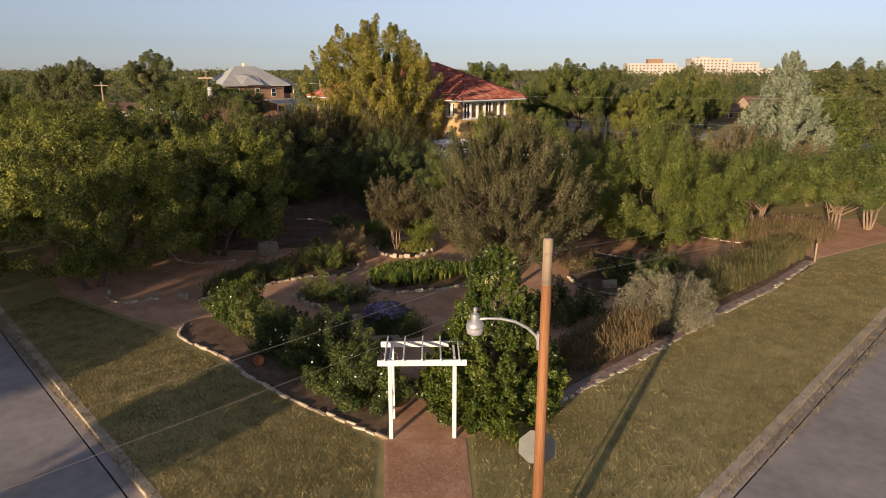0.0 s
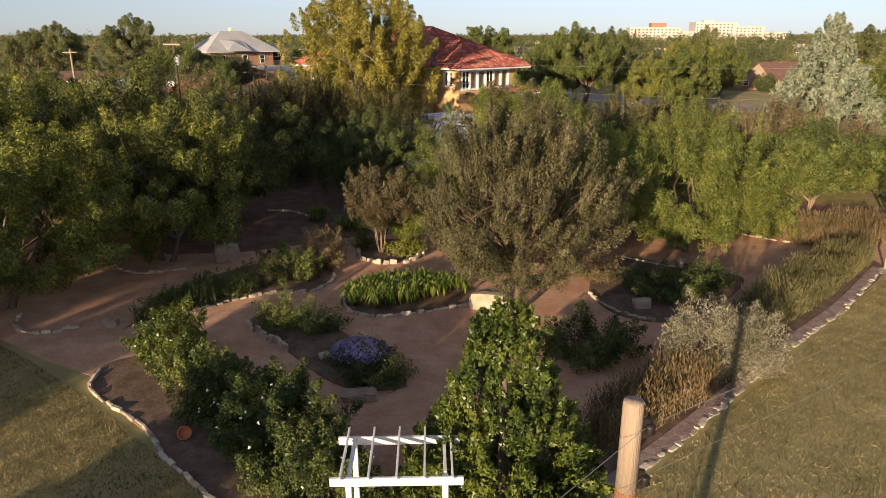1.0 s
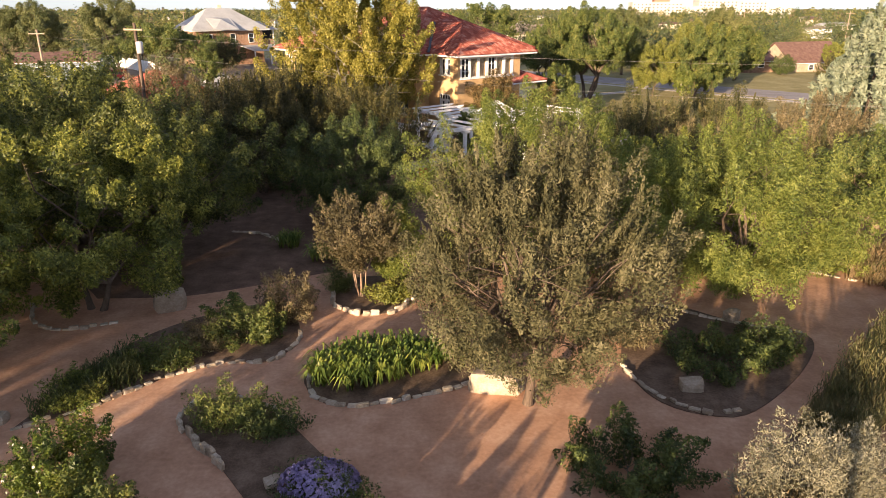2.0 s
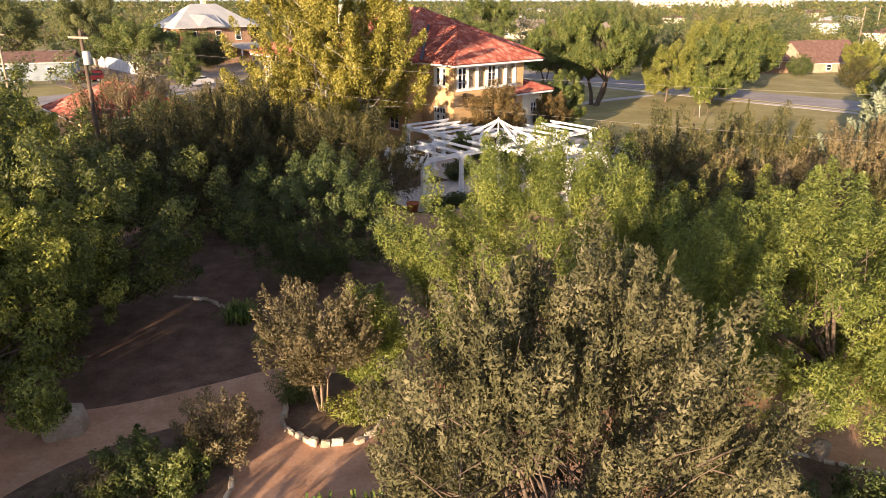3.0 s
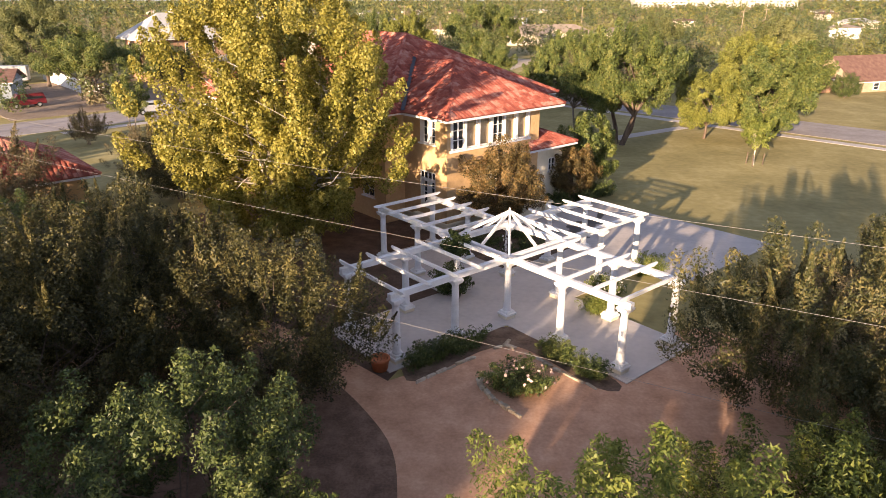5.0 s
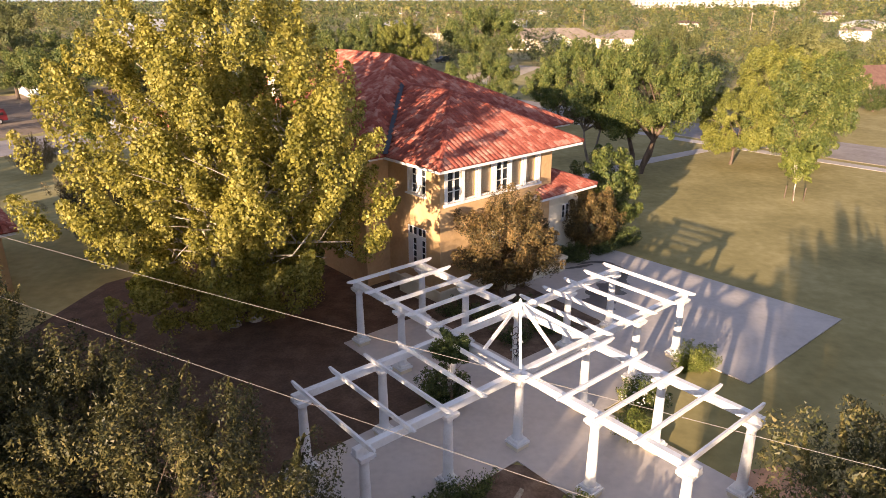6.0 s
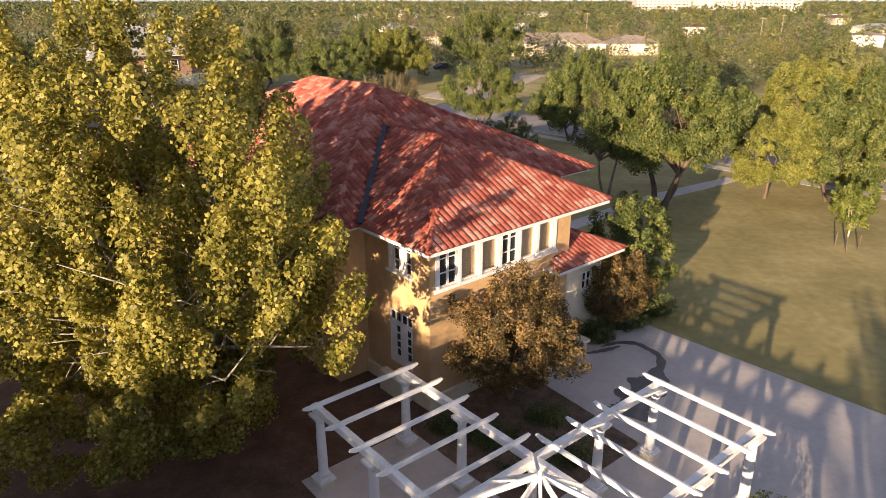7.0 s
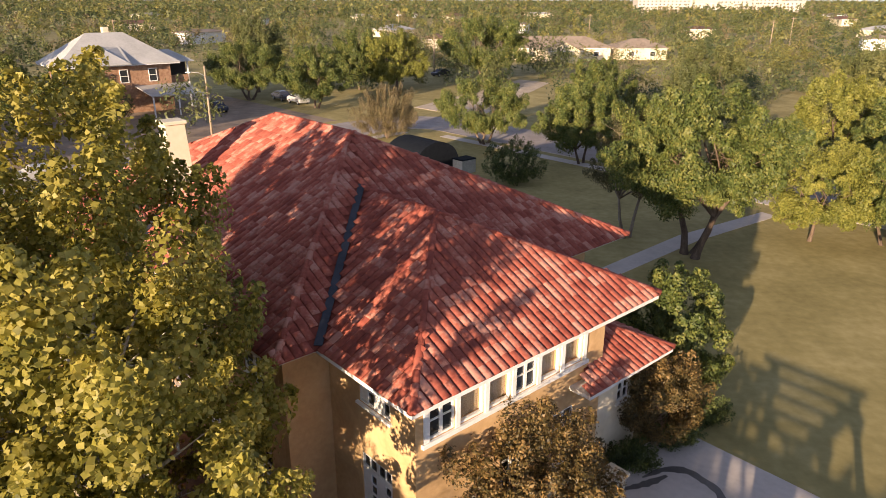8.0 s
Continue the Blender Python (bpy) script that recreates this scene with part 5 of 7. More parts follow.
shrub("yellow_ground_cover", -1.3, 38.4, "low yellow-green ground cover under the crape myrtle", 0.5, 0.9, 0.8, YELLOWOAK, 2500, 0.10, 0.07, 49)
shrub("round_shrub", 9.6, 33.2, "low dark shrub in the round bed", 1.0, 1.9, 1.4, DARKSHRUB, 7000, 0.10, 0.055, 50)
shrub("round_shrub", 11.6, 34.2, "low dark shrub in the round bed", 0.9, 1.2, 1.0, DARKSHRUB, 5000, 0.10, 0.055, 51)
shrub("round_shrub", 7.2, 34.9, "rust coloured shrub in the round bed", 1.1, 1.0, 0.9, MYRTLE, 4000, 0.10, 0.05, 52)
shrub("round_shrub", 17.6, 41.4, "bright green rounded shrub at the far bed", 1.9, 1.6, 1.4, BRIGHTMESQ, 8000, 0.11, 0.065, 53)
shrub("round_shrub", 14.6, 41.0, "olive shrub at the far bed", 1.3, 1.4, 1.2, OAK, 6000, 0.11, 0.06, 54)
shrub("round_shrub", 12.3, 41.2, "olive shrub beside the mesquite", 1.2, 1.3, 1.1, OAK, 5000, 0.11, 0.06, 55)
# shrubs at the pergola
shrub("round_shrub", 1.1, 60.0, "clipped dark green shrub before a pergola column", 0.75, 1.2, 0.6, DARKSHRUB, 6000, 0.08, 0.05, 60, rot=40, group="shrubs along the patio")
shrub("round_shrub", 2.6, 61.2, "low dark green shrub before the patio", 0.6, 1.2, 0.6, DARKSHRUB, 5000, 0.08, 0.05, 61, rot=40, group="shrubs along the patio")
shrub("round_shrub", 6.2, 60.3, "low green shrub before the patio", 0.6, 0.85, 0.5, OAK, 5000, 0.08, 0.05, 62, rot=-50, group="shrubs along the patio")
shrub("round_shrub", 7.2, 59.1, "low dark green shrub before the patio", 0.55, 0.7, 0.55, DARKSHRUB, 5000, 0.08, 0.05, 63, rot=-50, group="shrubs along the patio")
shrub("round_shrub", 12.2, 69.0, "round clipped bright green shrub beside the patio", 1.1, 0.85, 0.8, BRIGHTMESQ, 6000, 0.07, 0.045, 64)
shrub("round_shrub", 9.4, 66.4, "low shrub with white flowers beside the pergola", 0.9, 1.0, 0.8, OAK, 5000, 0.08, 0.05, 65, flowers=(WHITEFLOWER, 120, 0.06))
shrub("round_shrub", 8.7, 64.6, "low yellow-green shrub beside the pergola", 0.7, 0.8, 0.7, BRIGHTMESQ, 4000, 0.08, 0.05, 66)
shrub("rose_bush", 4.4, 58.2, "low rose bushes with pale pink blooms in a stone bed", 0.9, 1.5, 1.0, DARKSHRUB, 6000, 0.09, 0.055, 67, flowers=(PINKFLOWER, 36, 0.13))
shrub("climbing_vine", 2.3, 65.45, "leafy green vine growing up through the pergola", 3.4, 0.6, 0.5, DARKROSE, 5000, 0.12, 0.08, 68, "vine", z0=2.5, rc=0.22)
shrub("climbing_vine", 2.0, 66.6, "leafy shrub beside a pergola column", 1.5, 1.0, 0.8, DARKSHRUB, 5000, 0.11, 0.07, 69, "vine")
# by the house
tree("crape_myrtle", 5.0, 76.3, "round crape myrtle with rust brown autumn leaves against the house", tree_meshes(180, 5.7, 2.75, 2.5, 0.9, CRAPE, MYRTLEBARK, 44000, 0.11, 0.06, clumps=130, rc=0.5, fork=1.2, r0=0.06, stems=5, nlimb=20, upright=0.4, droop=0, plume=0.7, up=0.8, tip=0.8, quad=True, true=True), group="crape myrtles at the house")
tree("crape_myrtle", 10.6, 82.4, "small crape myrtle with rust brown leaves by the porch", tree_meshes(181, 4.0, 1.85, 1.7, 0.6, CRAPE, MYRTLEBARK, 30000, 0.095, 0.05, clumps=80, rc=0.42, fork=1.0, r0=0.05, stems=4, nlimb=14, upright=0.4, droop=0, plume=0.6, up=0.8, tip=0.8, quad=True, true=True), group="crape myrtles at the house")
tree("evergreen_shrub", 12.4, 86.4, "large rounded glossy evergreen at the house corner", tree_meshes(182, 5.6, 2.4, 2.3, 0.3, OAK, BARK, 32000, 0.14, 0.09, clumps=110, rc=0.5, fork=1.2, r0=0.08, stems=2, nlimb=9, plume=0.3, tip=1.0, quad=True, true=True), category="shrub")
# sycamore beside the house
tree("sycamore_tree", -7.2, 73.2, "tall yellow-green sycamore with pale mottled limbs", tree_meshes(190, 14.9, 6.8, 6.5, 0.4, SYCAMORE, PALEBARK, 190000, 0.135, 0.12, clumps=540, rc=0.6, fork=2.6, r0=0.3, nlimb=44, droop=0.1, dome=0.57, spread=0.66, twigs=5, stems=2, taper=0.0, plume=0.7, up=0.8, true=True, tip=0.6, quad=True, loose=1.0))
# trees on and around the lawn
big = tree_meshes(200, 10.0, 5.6, 5.4, 2.6, OAK, BARK, 90000, 0.17, 0.11, clumps=130, rc=0.85, fork=2.6, r0=0.27, stems=3, nlimb=27, dome=0.6, spread=0.55, plume=0.3, up=0.4, tip=0.5, loose=0.9, true=True, twigs=3, lean=0.3)
sparse = tree_meshes(206, 9.6, 3.0, 2.8, 3.0, ELM, GREYBARK, 20000, 0.15, 0.08, clumps=60, rc=0.6, fork=3.0, r0=0.16, stems=2, nlimb=22, dome=0.6, spread=0.6, plume=0.6, up=0.7, tip=0.4, loose=0.9, true=True, twigs=6)
mid1 = tree_meshes(201, 9.8, 5.2, 5.0, 1.6, YELLOWOAK, BARK, 42000, 0.23, 0.13, clumps=140, rc=0.8, fork=2.0, r0=0.2, nlimb=14, dome=0.62, plume=0.15, up=0.3, tip=0.6, loose=0.9, true=True)
mid2 = tree_meshes(202, 9.0, 5.0, 4.8, 1.4, OAK, BARK, 40000, 0.23, 0.13, clumps=130, rc=0.8, fork=1.7, r0=0.2, stems=2, nlimb=14, dome=0.62, plume=0.15, up=0.3, tip=0.6, loose=0.9, true=True)
mid3 = tree_meshes(203, 7.2, 5.2, 5.0, 1.7, OAK, BARK, 36000, 0.22, 0.10, clumps=110, rc=0.8, fork=1.2, r0=0.2, stems=3, nlimb=18, dome=0.7, droop=0.3, plume=0.15, up=0.3, tip=0.6, loose=0.9, true=True, lean=0.35)
opent = tree_meshes(207, 7.8, 5.4, 5.2, 3.4, OAK, BARK, 34000, 0.22, 0.12, clumps=100, rc=0.85, fork=1.6, r0=0.22, stems=3, nlimb=18, dome=0.6, droop=0.0, plume=0.2, up=0.3, tip=0.6, loose=0.9, true=True, lean=0.35)
slim = tree_meshes(208, 6.4, 2.1, 2.0, 1.5, OAK, GREYBARK, 18000, 0.16, 0.08, clumps=60, rc=0.55, fork=1.6, r0=0.08, stems=2, nlimb=12, dome=0.6, plume=0.4, up=0.6, tip=0.5, loose=0.9, true=True)
mid4 = tree_meshes(204, 12.8, 5.4, 5.2, 2.0, FARWOOD, BARK, 40000, 0.26, 0.14, clumps=130, rc=0.9, fork=2.4, r0=0.24, nlimb=14, dome=0.62, plume=0.15, up=0.3, tip=0.6, loose=0.9, true=True)
tree("oak_tree", 18.9, 102.6, "large spreading oak with dark forked trunks on the lawn", big, 0, 1.14)
tree("oak_tree", 15.6, 106.2, "thin grey-brown tree with bare limbs beside the lawn oak", sparse, 0, 1.0)
for x, y, me, r, s, lab in ((28.2, 105.5, mid1, 0, 0.74, "yellow-green rounded tree beyond the lawn"), (37.0, 111.0, mid2, 60, 1.0, "green rounded tree beyond the lawn"), (33.0, 104.5, mid2, 150, 0.85, "green rounded tree beyond the lawn"), (7.4, 139.0, mid3, 0, 1.05, "open-crowned mesquite by the back street"), (16.8, 129.0, mid2, 200, 0.95, "round green tree by the back street"), (-46.6, 130.8, opent, 90, 1.15, "broad open-crowned tree by the side street"), (-32.2, 110.2, slim, 20, 1.0, "slim grey-green tree on the side lawn"), (-43.0, 151.0, dark[0], 30, 1.15, "dark tree before the white-roofed house"), (-41.0, 146.5, dark[2], 80, 0.75, "dark tree before the white-roofed house"), (58.5, 118.0, dark[2], 30, 0.65, "conical dark green tree beside the street"), (52.0, 92.0, mid4, 200, 0.9, "tall green tree beside the street"), (44.0, 84.0, mid1, 100, 0.8, "green tree by the lawn edge"), (38.0, 70.0, mid2, 30, 0.9, "green tree beyond the cypress"), (47.0, 74.0, mid4, 80, 0.85, "green tree beyond the cypress"), (56.0, 66.0, mid2, 10, 1.0, "green tree beyond the cypress"), (-17.2, 167.0, mid2, 120, 1.05, "green tree along the far street"), (-29.8, 176.0, mid3, 10, 1.3, "leaning tree along the far street"), (-6.0, 186.0, mid1, 60, 1.1, "yellow-green tree behind the street"), (-13.0, 190.0, mid2, 260, 1.2, "green tree behind the street"), (22.0, 148.0, mid2, 130, 1.0, "green tree behind the street"), (32.0, 138.0, mid4, 10, 0.9, "green tree behind the street"), (42.0, 128.0, mid1, 190, 0.95, "green tree behind the street"), (48.0, 128.0, mid2, 30, 0.95, "green tree behind the street"), (-86.0, 152.0, mid4, 330, 0.9, "tall tree by the side street"), (-66.0, 166.0, mid2, 70, 1.0, "green tree beside the white-roofed house"), (-50.0, 157.0, mid3, 170, 0.9, "dark tree before the white-roofed house"), (-47.0, 92.0, mid2, 120, 0.55, "tree beside the garage"), (-38.0, 70.0, mid3, 220, 1.0, "tree beside the garage"), (-48.0, 74.0, mid2, 320, 1.0, "tree beside the garage"), (-4.2, 142.4, rust[1], 0, 1.25, "rounded reddish crape myrtle by the street corner"), (-33.0, 102.0, rust[2], 40, 0.72, "small reddish crape myrtle on the side lawn"), (9.0, 121.0, dark[0], 10, 0.75, "dark green shrub behind the house"), (-21.5, 88.5, rust[1], 60, 0.85, "reddish crape myrtle beside the garage"), (-17.0, 83.0, dark[2], 60, 0.8, "dark shrub beside the garage"), (-23.4, 72.4, rust[1], 10, 1.3, "reddish crape myrtle before the garage"), (-63.3, 150.0, mid4, 0, 1.12, "tall tree rising over the far roofs"), (-31.0, 186.0, mid4, 160, 1.05, "tall tree rising over the far roofs"), (11.6, 202.0, mid3, 10, 1.75, "broad dome-shaped tree on the skyline"), (-79.0, 151.0, mid4, 200, 1.0, "tall tree rising over the far roofs"), (47.0, 132.0, mid4, 120, 0.9, "tall tree beyond the lawn"), (68.0, 134.0, mid1, 0, 0.6, "small tree before a brick house"), (60.0, 137.0, dark[0], 100, 0.62, "small tree before a brick house")):
    tree("shade_tree", x, y, lab, me, r, s, group="trees around the block", z=-0.1)
stk = tree_meshes(210, 4.6, 1.3, 1.3, 1.5, BRIGHTMESQ, PALEBARK, 4500, 0.2, 0.12, clumps=36, rc=0.45, fork=1.5, r0=0.06, nlimb=7)
st = tree("young_tree", 28.2, 93.6, "young staked tree on the mown lawn", stk)
for a in (0, 120, 240):
    part("stake", boxm(-0.035, 0.035, -0.035, 0.035, -0.1, 1.0, 0.005), BARK, st, m=pose(0.75 * math.cos(radians(a)), 0.75 * math.sin(radians(a)), 0, 4, 0, a))
# added out of view, crown raised to shade the path and spare the lawn
high = tree_meshes(205, 12.6, 3.6, 3.4, 7.0, OAK, BARK, 9000, 0.34, 0.17, clumps=80, rc=0.8, fork=6.2, r0=0.17, nlimb=10, plume=0.3, up=0.3)
# unseen trees behind the first viewpoint, across the streets, placed to shade garden and lawn
for x, y, me, r, s in ((-27.8, 4, mid2, 0, 0.95), (-35, 6.5, mid2, 40, 1.05), (-42, 11, mid1, 90, 0.95), (-49, 14, mid4, 140, 0.75), (-18.6, -2.2, stk, 0, 1.6), (-30.5, -4.2, high, 0, 1.0), (-58, 24, mid4, 60, 0.65), (-68, 34, mid2, 20, 0.9)):
    tree("shade_tree", x, y, "unseen green tree across the side street, placed to cast shade", me, r, s, group="trees across the street", z=-0.1)

# ---- far woods ----
rg = np.random.default_rng(77)


def far_woods():
    out = []
    cleared = [(-60, 143, 20), (64, 138, 24), (-42, 168, 24), (40, 258, 34), (70, 150, 17), (300, 900, 0)]
    bands = ((112, 260, 0.0085, 760, 0.45, 4.4, 7.5), (260, 560, 0.0055, 180, 0.9, 5.2, 8.0), (560, 1500, 0.0028, 36, 2.8, 6.5, 8.5), (1500, 3600, 0.0007, 20, 6.0, 12.0, 9.0))
    for r0, r1, dens, n, size, cr, ch in bands:
        area = 0.5 * (r1 ** 2 - r0 ** 2) * radians(84)
        cnt = int(area * dens)
        rad = np.sqrt(rg.uniform(r0 ** 2, r1 ** 2, cnt))
        ang = radians(90) + rg.uniform(-radians(42), radians(42), cnt)
        px, py = rad * np.cos(ang), 15 + rad * np.sin(ang)
        for x, y in zip(px, py):
            a = (x - K0[0]) * E1[0] + (y - K0[1]) * E1[1]
            b = (x - K0[0]) * E2[0] + (y - K0[1]) * E2[1]
            if -14 < a < DEPTH + 14 and -14 < b < SIDE + 14:
                continue
            if abs(b - 106) < 9 and a < 170 or abs(a - 106) < 9 and b < 170 or abs(b - 212) < 8 or abs(a - 212) < 7:
                continue
            if any((x - cx) ** 2 + (y - cy) ** 2 < cr2 ** 2 for cx, cy, cr2 in cleared):
                continue
            s = rg.uniform(0.6, 1.3)
            k = max(5, int(n / 30))
            c = crown_clumps(rg, k, cr * s * 0.75, cr * s * 0.75, 1.0, ch * s * rg.uniform(0.8, 1.1), 0.65, 0.3) + np.array((x, y, -0.2))
            rc = np.full(k, cr * s * (0.42 if k < 8 else 0.32))
            out.append(leaf_cloud(rg, c, rc, n, size, size * 0.6, 0, 0.8, 0, np.array((x, y, 2.0)), 0.0, 0.1, 0.5, 1.0))
    return out


groves = far_woods()
for k, (mat, lab) in enumerate(((FARWOOD, "olive green crowns of a wooded town stretching to the horizon"), (FARYELLOW, "yellow-green crowns scattered through the far woods"), (FARDARK, "dark green crowns scattered through the far woods"), (FARBROWN, "brownish crowns scattered through the far woods"))):
    own = [v for i, v in enumerate(groves) if (0, 2, 0, 1, 2, 0, 3, 0, 2, 1)[i % 10] == k]
    fw = new("far_woods", quads("far_woods", np.concatenate(own), mat))
    tagged(fw, lab, "woods", kind="stuff")


# ---- loose stones and small things of the garden ----
def boulder(x, y, w, d, h, seed, rot, label):
    bm = bmesh.new()
    bmesh.ops.create_cube(bm, size=1)
    bmesh.ops.subdivide_edges(bm, edges=bm.edges[:], cuts=2, use_grid_fill=True)
    rg_ = np.random.default_rng(seed)
    ph = Vector(rg_.uniform(0, 50, 3))
    for v in bm.verts:
        p = v.co.copy()
        p = p.lerp(p.normalized() * 0.62, 0.45)
        p *= 1 + 0.28 * noise.noise(p * 1.6 + ph)
        v.co = Vector((p.x * w, p.y * d, p.z * h + h * 0.32))
    me = bm_mesh("boulder", bm, BOULDER)
    ob = new("boulder", me)
    ob.matrix_basis = pose(x, y, 0.0, 0, 0, rot)
    return tagged(ob, label, "boulder")


boulder(-9.7, 37.6, 1.1, 0.8, 0.9, 1, 25, "squarish tan boulder standing on the shaded path")
boulder(2.35, 31.9, 1.5, 0.9, 0.8, 2, -10, "tan boulder at the foot of the garden tree")
boulder(-1.9, 24.9, 1.1, 0.6, 0.3, 3, 8, "flat grey stone at the edge of the aster bed")
boulder(-11.6, 30.0, 0.5, 0.4, 0.35, 4, 8, "small grey stone beside the path")
boulder(-3.3, 27.4, 0.45, 0.35, 0.25, 5, 30, "small pale stone beside the bed")
boulder(8.2, 31.8, 0.7, 0.5, 0.4, 6, 0, "tan stone at the round bed")
boulder(11.3, 36.6, 0.6, 0.4, 0.5, 7, 40, "tan stone on the bed edge")

vs, fs = lathe([(0.12, 0.0), (0.17, 0.28), (0.19, 0.3), (0.19, 0.34), (0.16, 0.345), (0.14, 0.26)], 16)
pot = new("terracotta_pot", mesh_from("terracotta_pot", vs, fs, TERRA, True))
pot.matrix_basis = pose(-6.35, 23.0, 0.14, 75, 0, 30)
tagged(pot, "tipped over terracotta pot among the roses", "flower pot")
vs, fs = lathe([(0.28, 0.0), (0.36, 0.42), (0.40, 0.45), (0.40, 0.52), (0.34, 0.52), (0.30, 0.4)], 20)
pot = new("clay_urn", mesh_from("clay_urn", vs, fs, TERRA, True))
pot.matrix_basis = pose(-0.75, 59.45, 0.0)
tagged(pot, "dark clay pot beside the outermost pergola column", "flower pot")


def strap_plants(name, pts, label, n, seed, length=0.75, width=0.06, mat=None, high=0.1):
    """A bed of arching strap leaves growing in tufts inside the outline pts."""
    rg_ = np.random.default_rng(seed)
    xs, ys = [p[0] for p in pts], [p[1] for p in pts]
    tufts = []
    while len(tufts) < n:
        x, y = rg_.uniform(min(xs), max(xs)), rg_.uniform(min(ys), max(ys))
        if inside(pts, x, y):
            tufts.append((x, y))
    cx, cy = sum(xs) / len(xs), sum(ys) / len(ys)
    vs_, fs_ = [], []
    for x, y in tufts:
        for k in range(16):
            a = rg_.uniform(0, 6.283)
            L = length * rg_.uniform(0.7, 1.3)
            lean = rg_.uniform(0.25, 1.0)
            d = Vector((math.cos(a), math.sin(a), 0))
            s = Vector((-math.sin(a), math.cos(a), 0)) * width * rg_.uniform(0.7, 1.2) / 2
            o = Vector((x - cx, y - cy, 0.03))
            prof = ((0.0, 0.0, 0.8), (0.22 * lean, 0.55, 1.0), (0.55 * lean, 0.80, 0.85), (0.95 * lean, 0.80 - 0.35 * lean, 0.1))
            b0 = len(vs_)
            for r_, z_, w_ in prof:
                c = o + d * (r_ * L) + Vector((0, 0, z_ * L))
                vs_ += [c - s * w_, c + s * w_]
            for i in range(3):
                fs_.append((b0 + 2 * i, b0 + 2 * i + 1, b0 + 2 * i + 3, b0 + 2 * i + 2))
    ob = new(name, mesh_from(name, vs_, fs_, mat or STRAP))
    ob.matrix_basis = pose(cx, cy, high - 0.06)
    return tagged(ob, label, "plants", kind="stuff")


strap_plants("lily_bed_plants", [(-3.1, 31.8), (-3.2, 32.8), (-2.4, 33.7), (-0.6, 34.0), (1.4, 33.8), (1.6, 33.0), (0.0, 32.6), (-1.0, 31.9), (-2.4, 31.4)], "dense bright green strap-leaved lilies in the stone edged bed", 150, 5)
strap_plants("lily_clump", [(-5.3, 42.3), (-5.1, 43.4), (-3.6, 43.4), (-3.4, 42.4)], "strap-leaved lily clump beside the shaded path", 26, 6)
strap_plants("lily_clump", [(-7.4, 44.2), (-7.2, 45.0), (-6.2, 45.0), (-6.0, 44.2)], "strap-leaved lily clump in the shade", 14, 7)


def stalk_field(name, poly, label, n, seed, h0, h1, mat, length=0.16, width=0.035):
    """Upright leafy stalks scattered inside an outline."""
    rg_ = np.random.default_rng(seed)
    xs, ys = [p[0] for p in poly], [p[1] for p in poly]
    base = []
    while len(base) < n:
        x, y = rg_.uniform(min(xs), max(xs)), rg_.uniform(min(ys), max(ys))
        if inside(poly, x, y):
            base.append((x, y))
    base = np.array(base)
    k = 9
    h = rg_.uniform(h0, h1, n) * (0.75 + 0.5 * np.array([noise.noise(Vector((x * 0.5, y * 0.5, seed))) + 0.5 for x, y in base]))
    lean = rg_.normal(0, 0.10, (n, 2))
    f = np.tile(np.linspace(0.15, 1, k), n)
    i = np.repeat(np.arange(n), k)
    z = f * h[i]
    pos = np.stack([base[i, 0] + lean[i, 0] * z + rg_.normal(0, 0.03, n * k), base[i, 1] + lean[i, 1] * z + rg_.normal(0, 0.03, n * k), z + 0.02], 1)
    ax = np.stack([lean[i, 0] + rg_.normal(0, 0.35, n * k), lean[i, 1] + rg_.normal(0, 0.35, n * k), np.ones(n * k)], 1)
    o = base.mean(axis=0)
    pos[:, :2] -= o
    ob = new(name, quads(name, blades(pos, ax, units(rg_, n * k), np.full(n * k, length) * rg_.uniform(0.7, 1.4, n * k), np.full(n * k, width)), mat))
    ob.matrix_basis = pose(float(o[0]), float(o[1]), 0.0)
    return tagged(ob, label, "flowers", kind="stuff")


stalk_field("border_flowers", [(11.2, 28.3), (15.6, 32.3), (20.2, 36.9), (19.0, 38.2), (14.8, 34.0), (10.2, 29.4)], "tall olive green seed stalks along the flower border", 5200, 3, 0.7, 1.25, leafmat("olive_stalk", (0.075, 0.085, 0.03), (0.15, 0.14, 0.055), (0.25, 0.20, 0.09)))
stalk_field("border_flowers", [(4.6, 21.8), (6.3, 23.2), (8.4, 24.8), (8.8, 26.6), (6.6, 25.4), (4.2, 23.0)], "rust coloured seed stalks along the flower border", 2000, 4, 0.7, 1.15, REDSTEM)
stalk_field("border_flowers", [(19.6, 38.5), (20.6, 38.0), (24.5, 41.6), (23.5, 43.2), (20.0, 42.8), (17.6, 40.4)], "rust and green seed stalks at the end of the border", 2600, 5, 0.7, 1.2, REDSTEM)
stalk_field("path_weeds", [(-10.8, 29.9), (-9.6, 30.7), (-8.4, 32.0), (-9.4, 33.6), (-10.6, 32.0)], "feathery green weeds beside the long bed", 700, 6, 0.4, 0.8, leafmat("feather_weed", (0.05, 0.07, 0.025), (0.10, 0.12, 0.04), (0.18, 0.19, 0.07)))
vs, fs = lathe([(0.06, -0.2), (0.055, 1.05), (0.04, 1.08)], 8)
fp = new("fence_post", mesh_from("fence_post", vs, fs, POLETOP, True))
fp.matrix_basis = pose(20.35, 36.25, 0)
tagged(fp, "weathered wooden post at the end of the stone edging", "post")


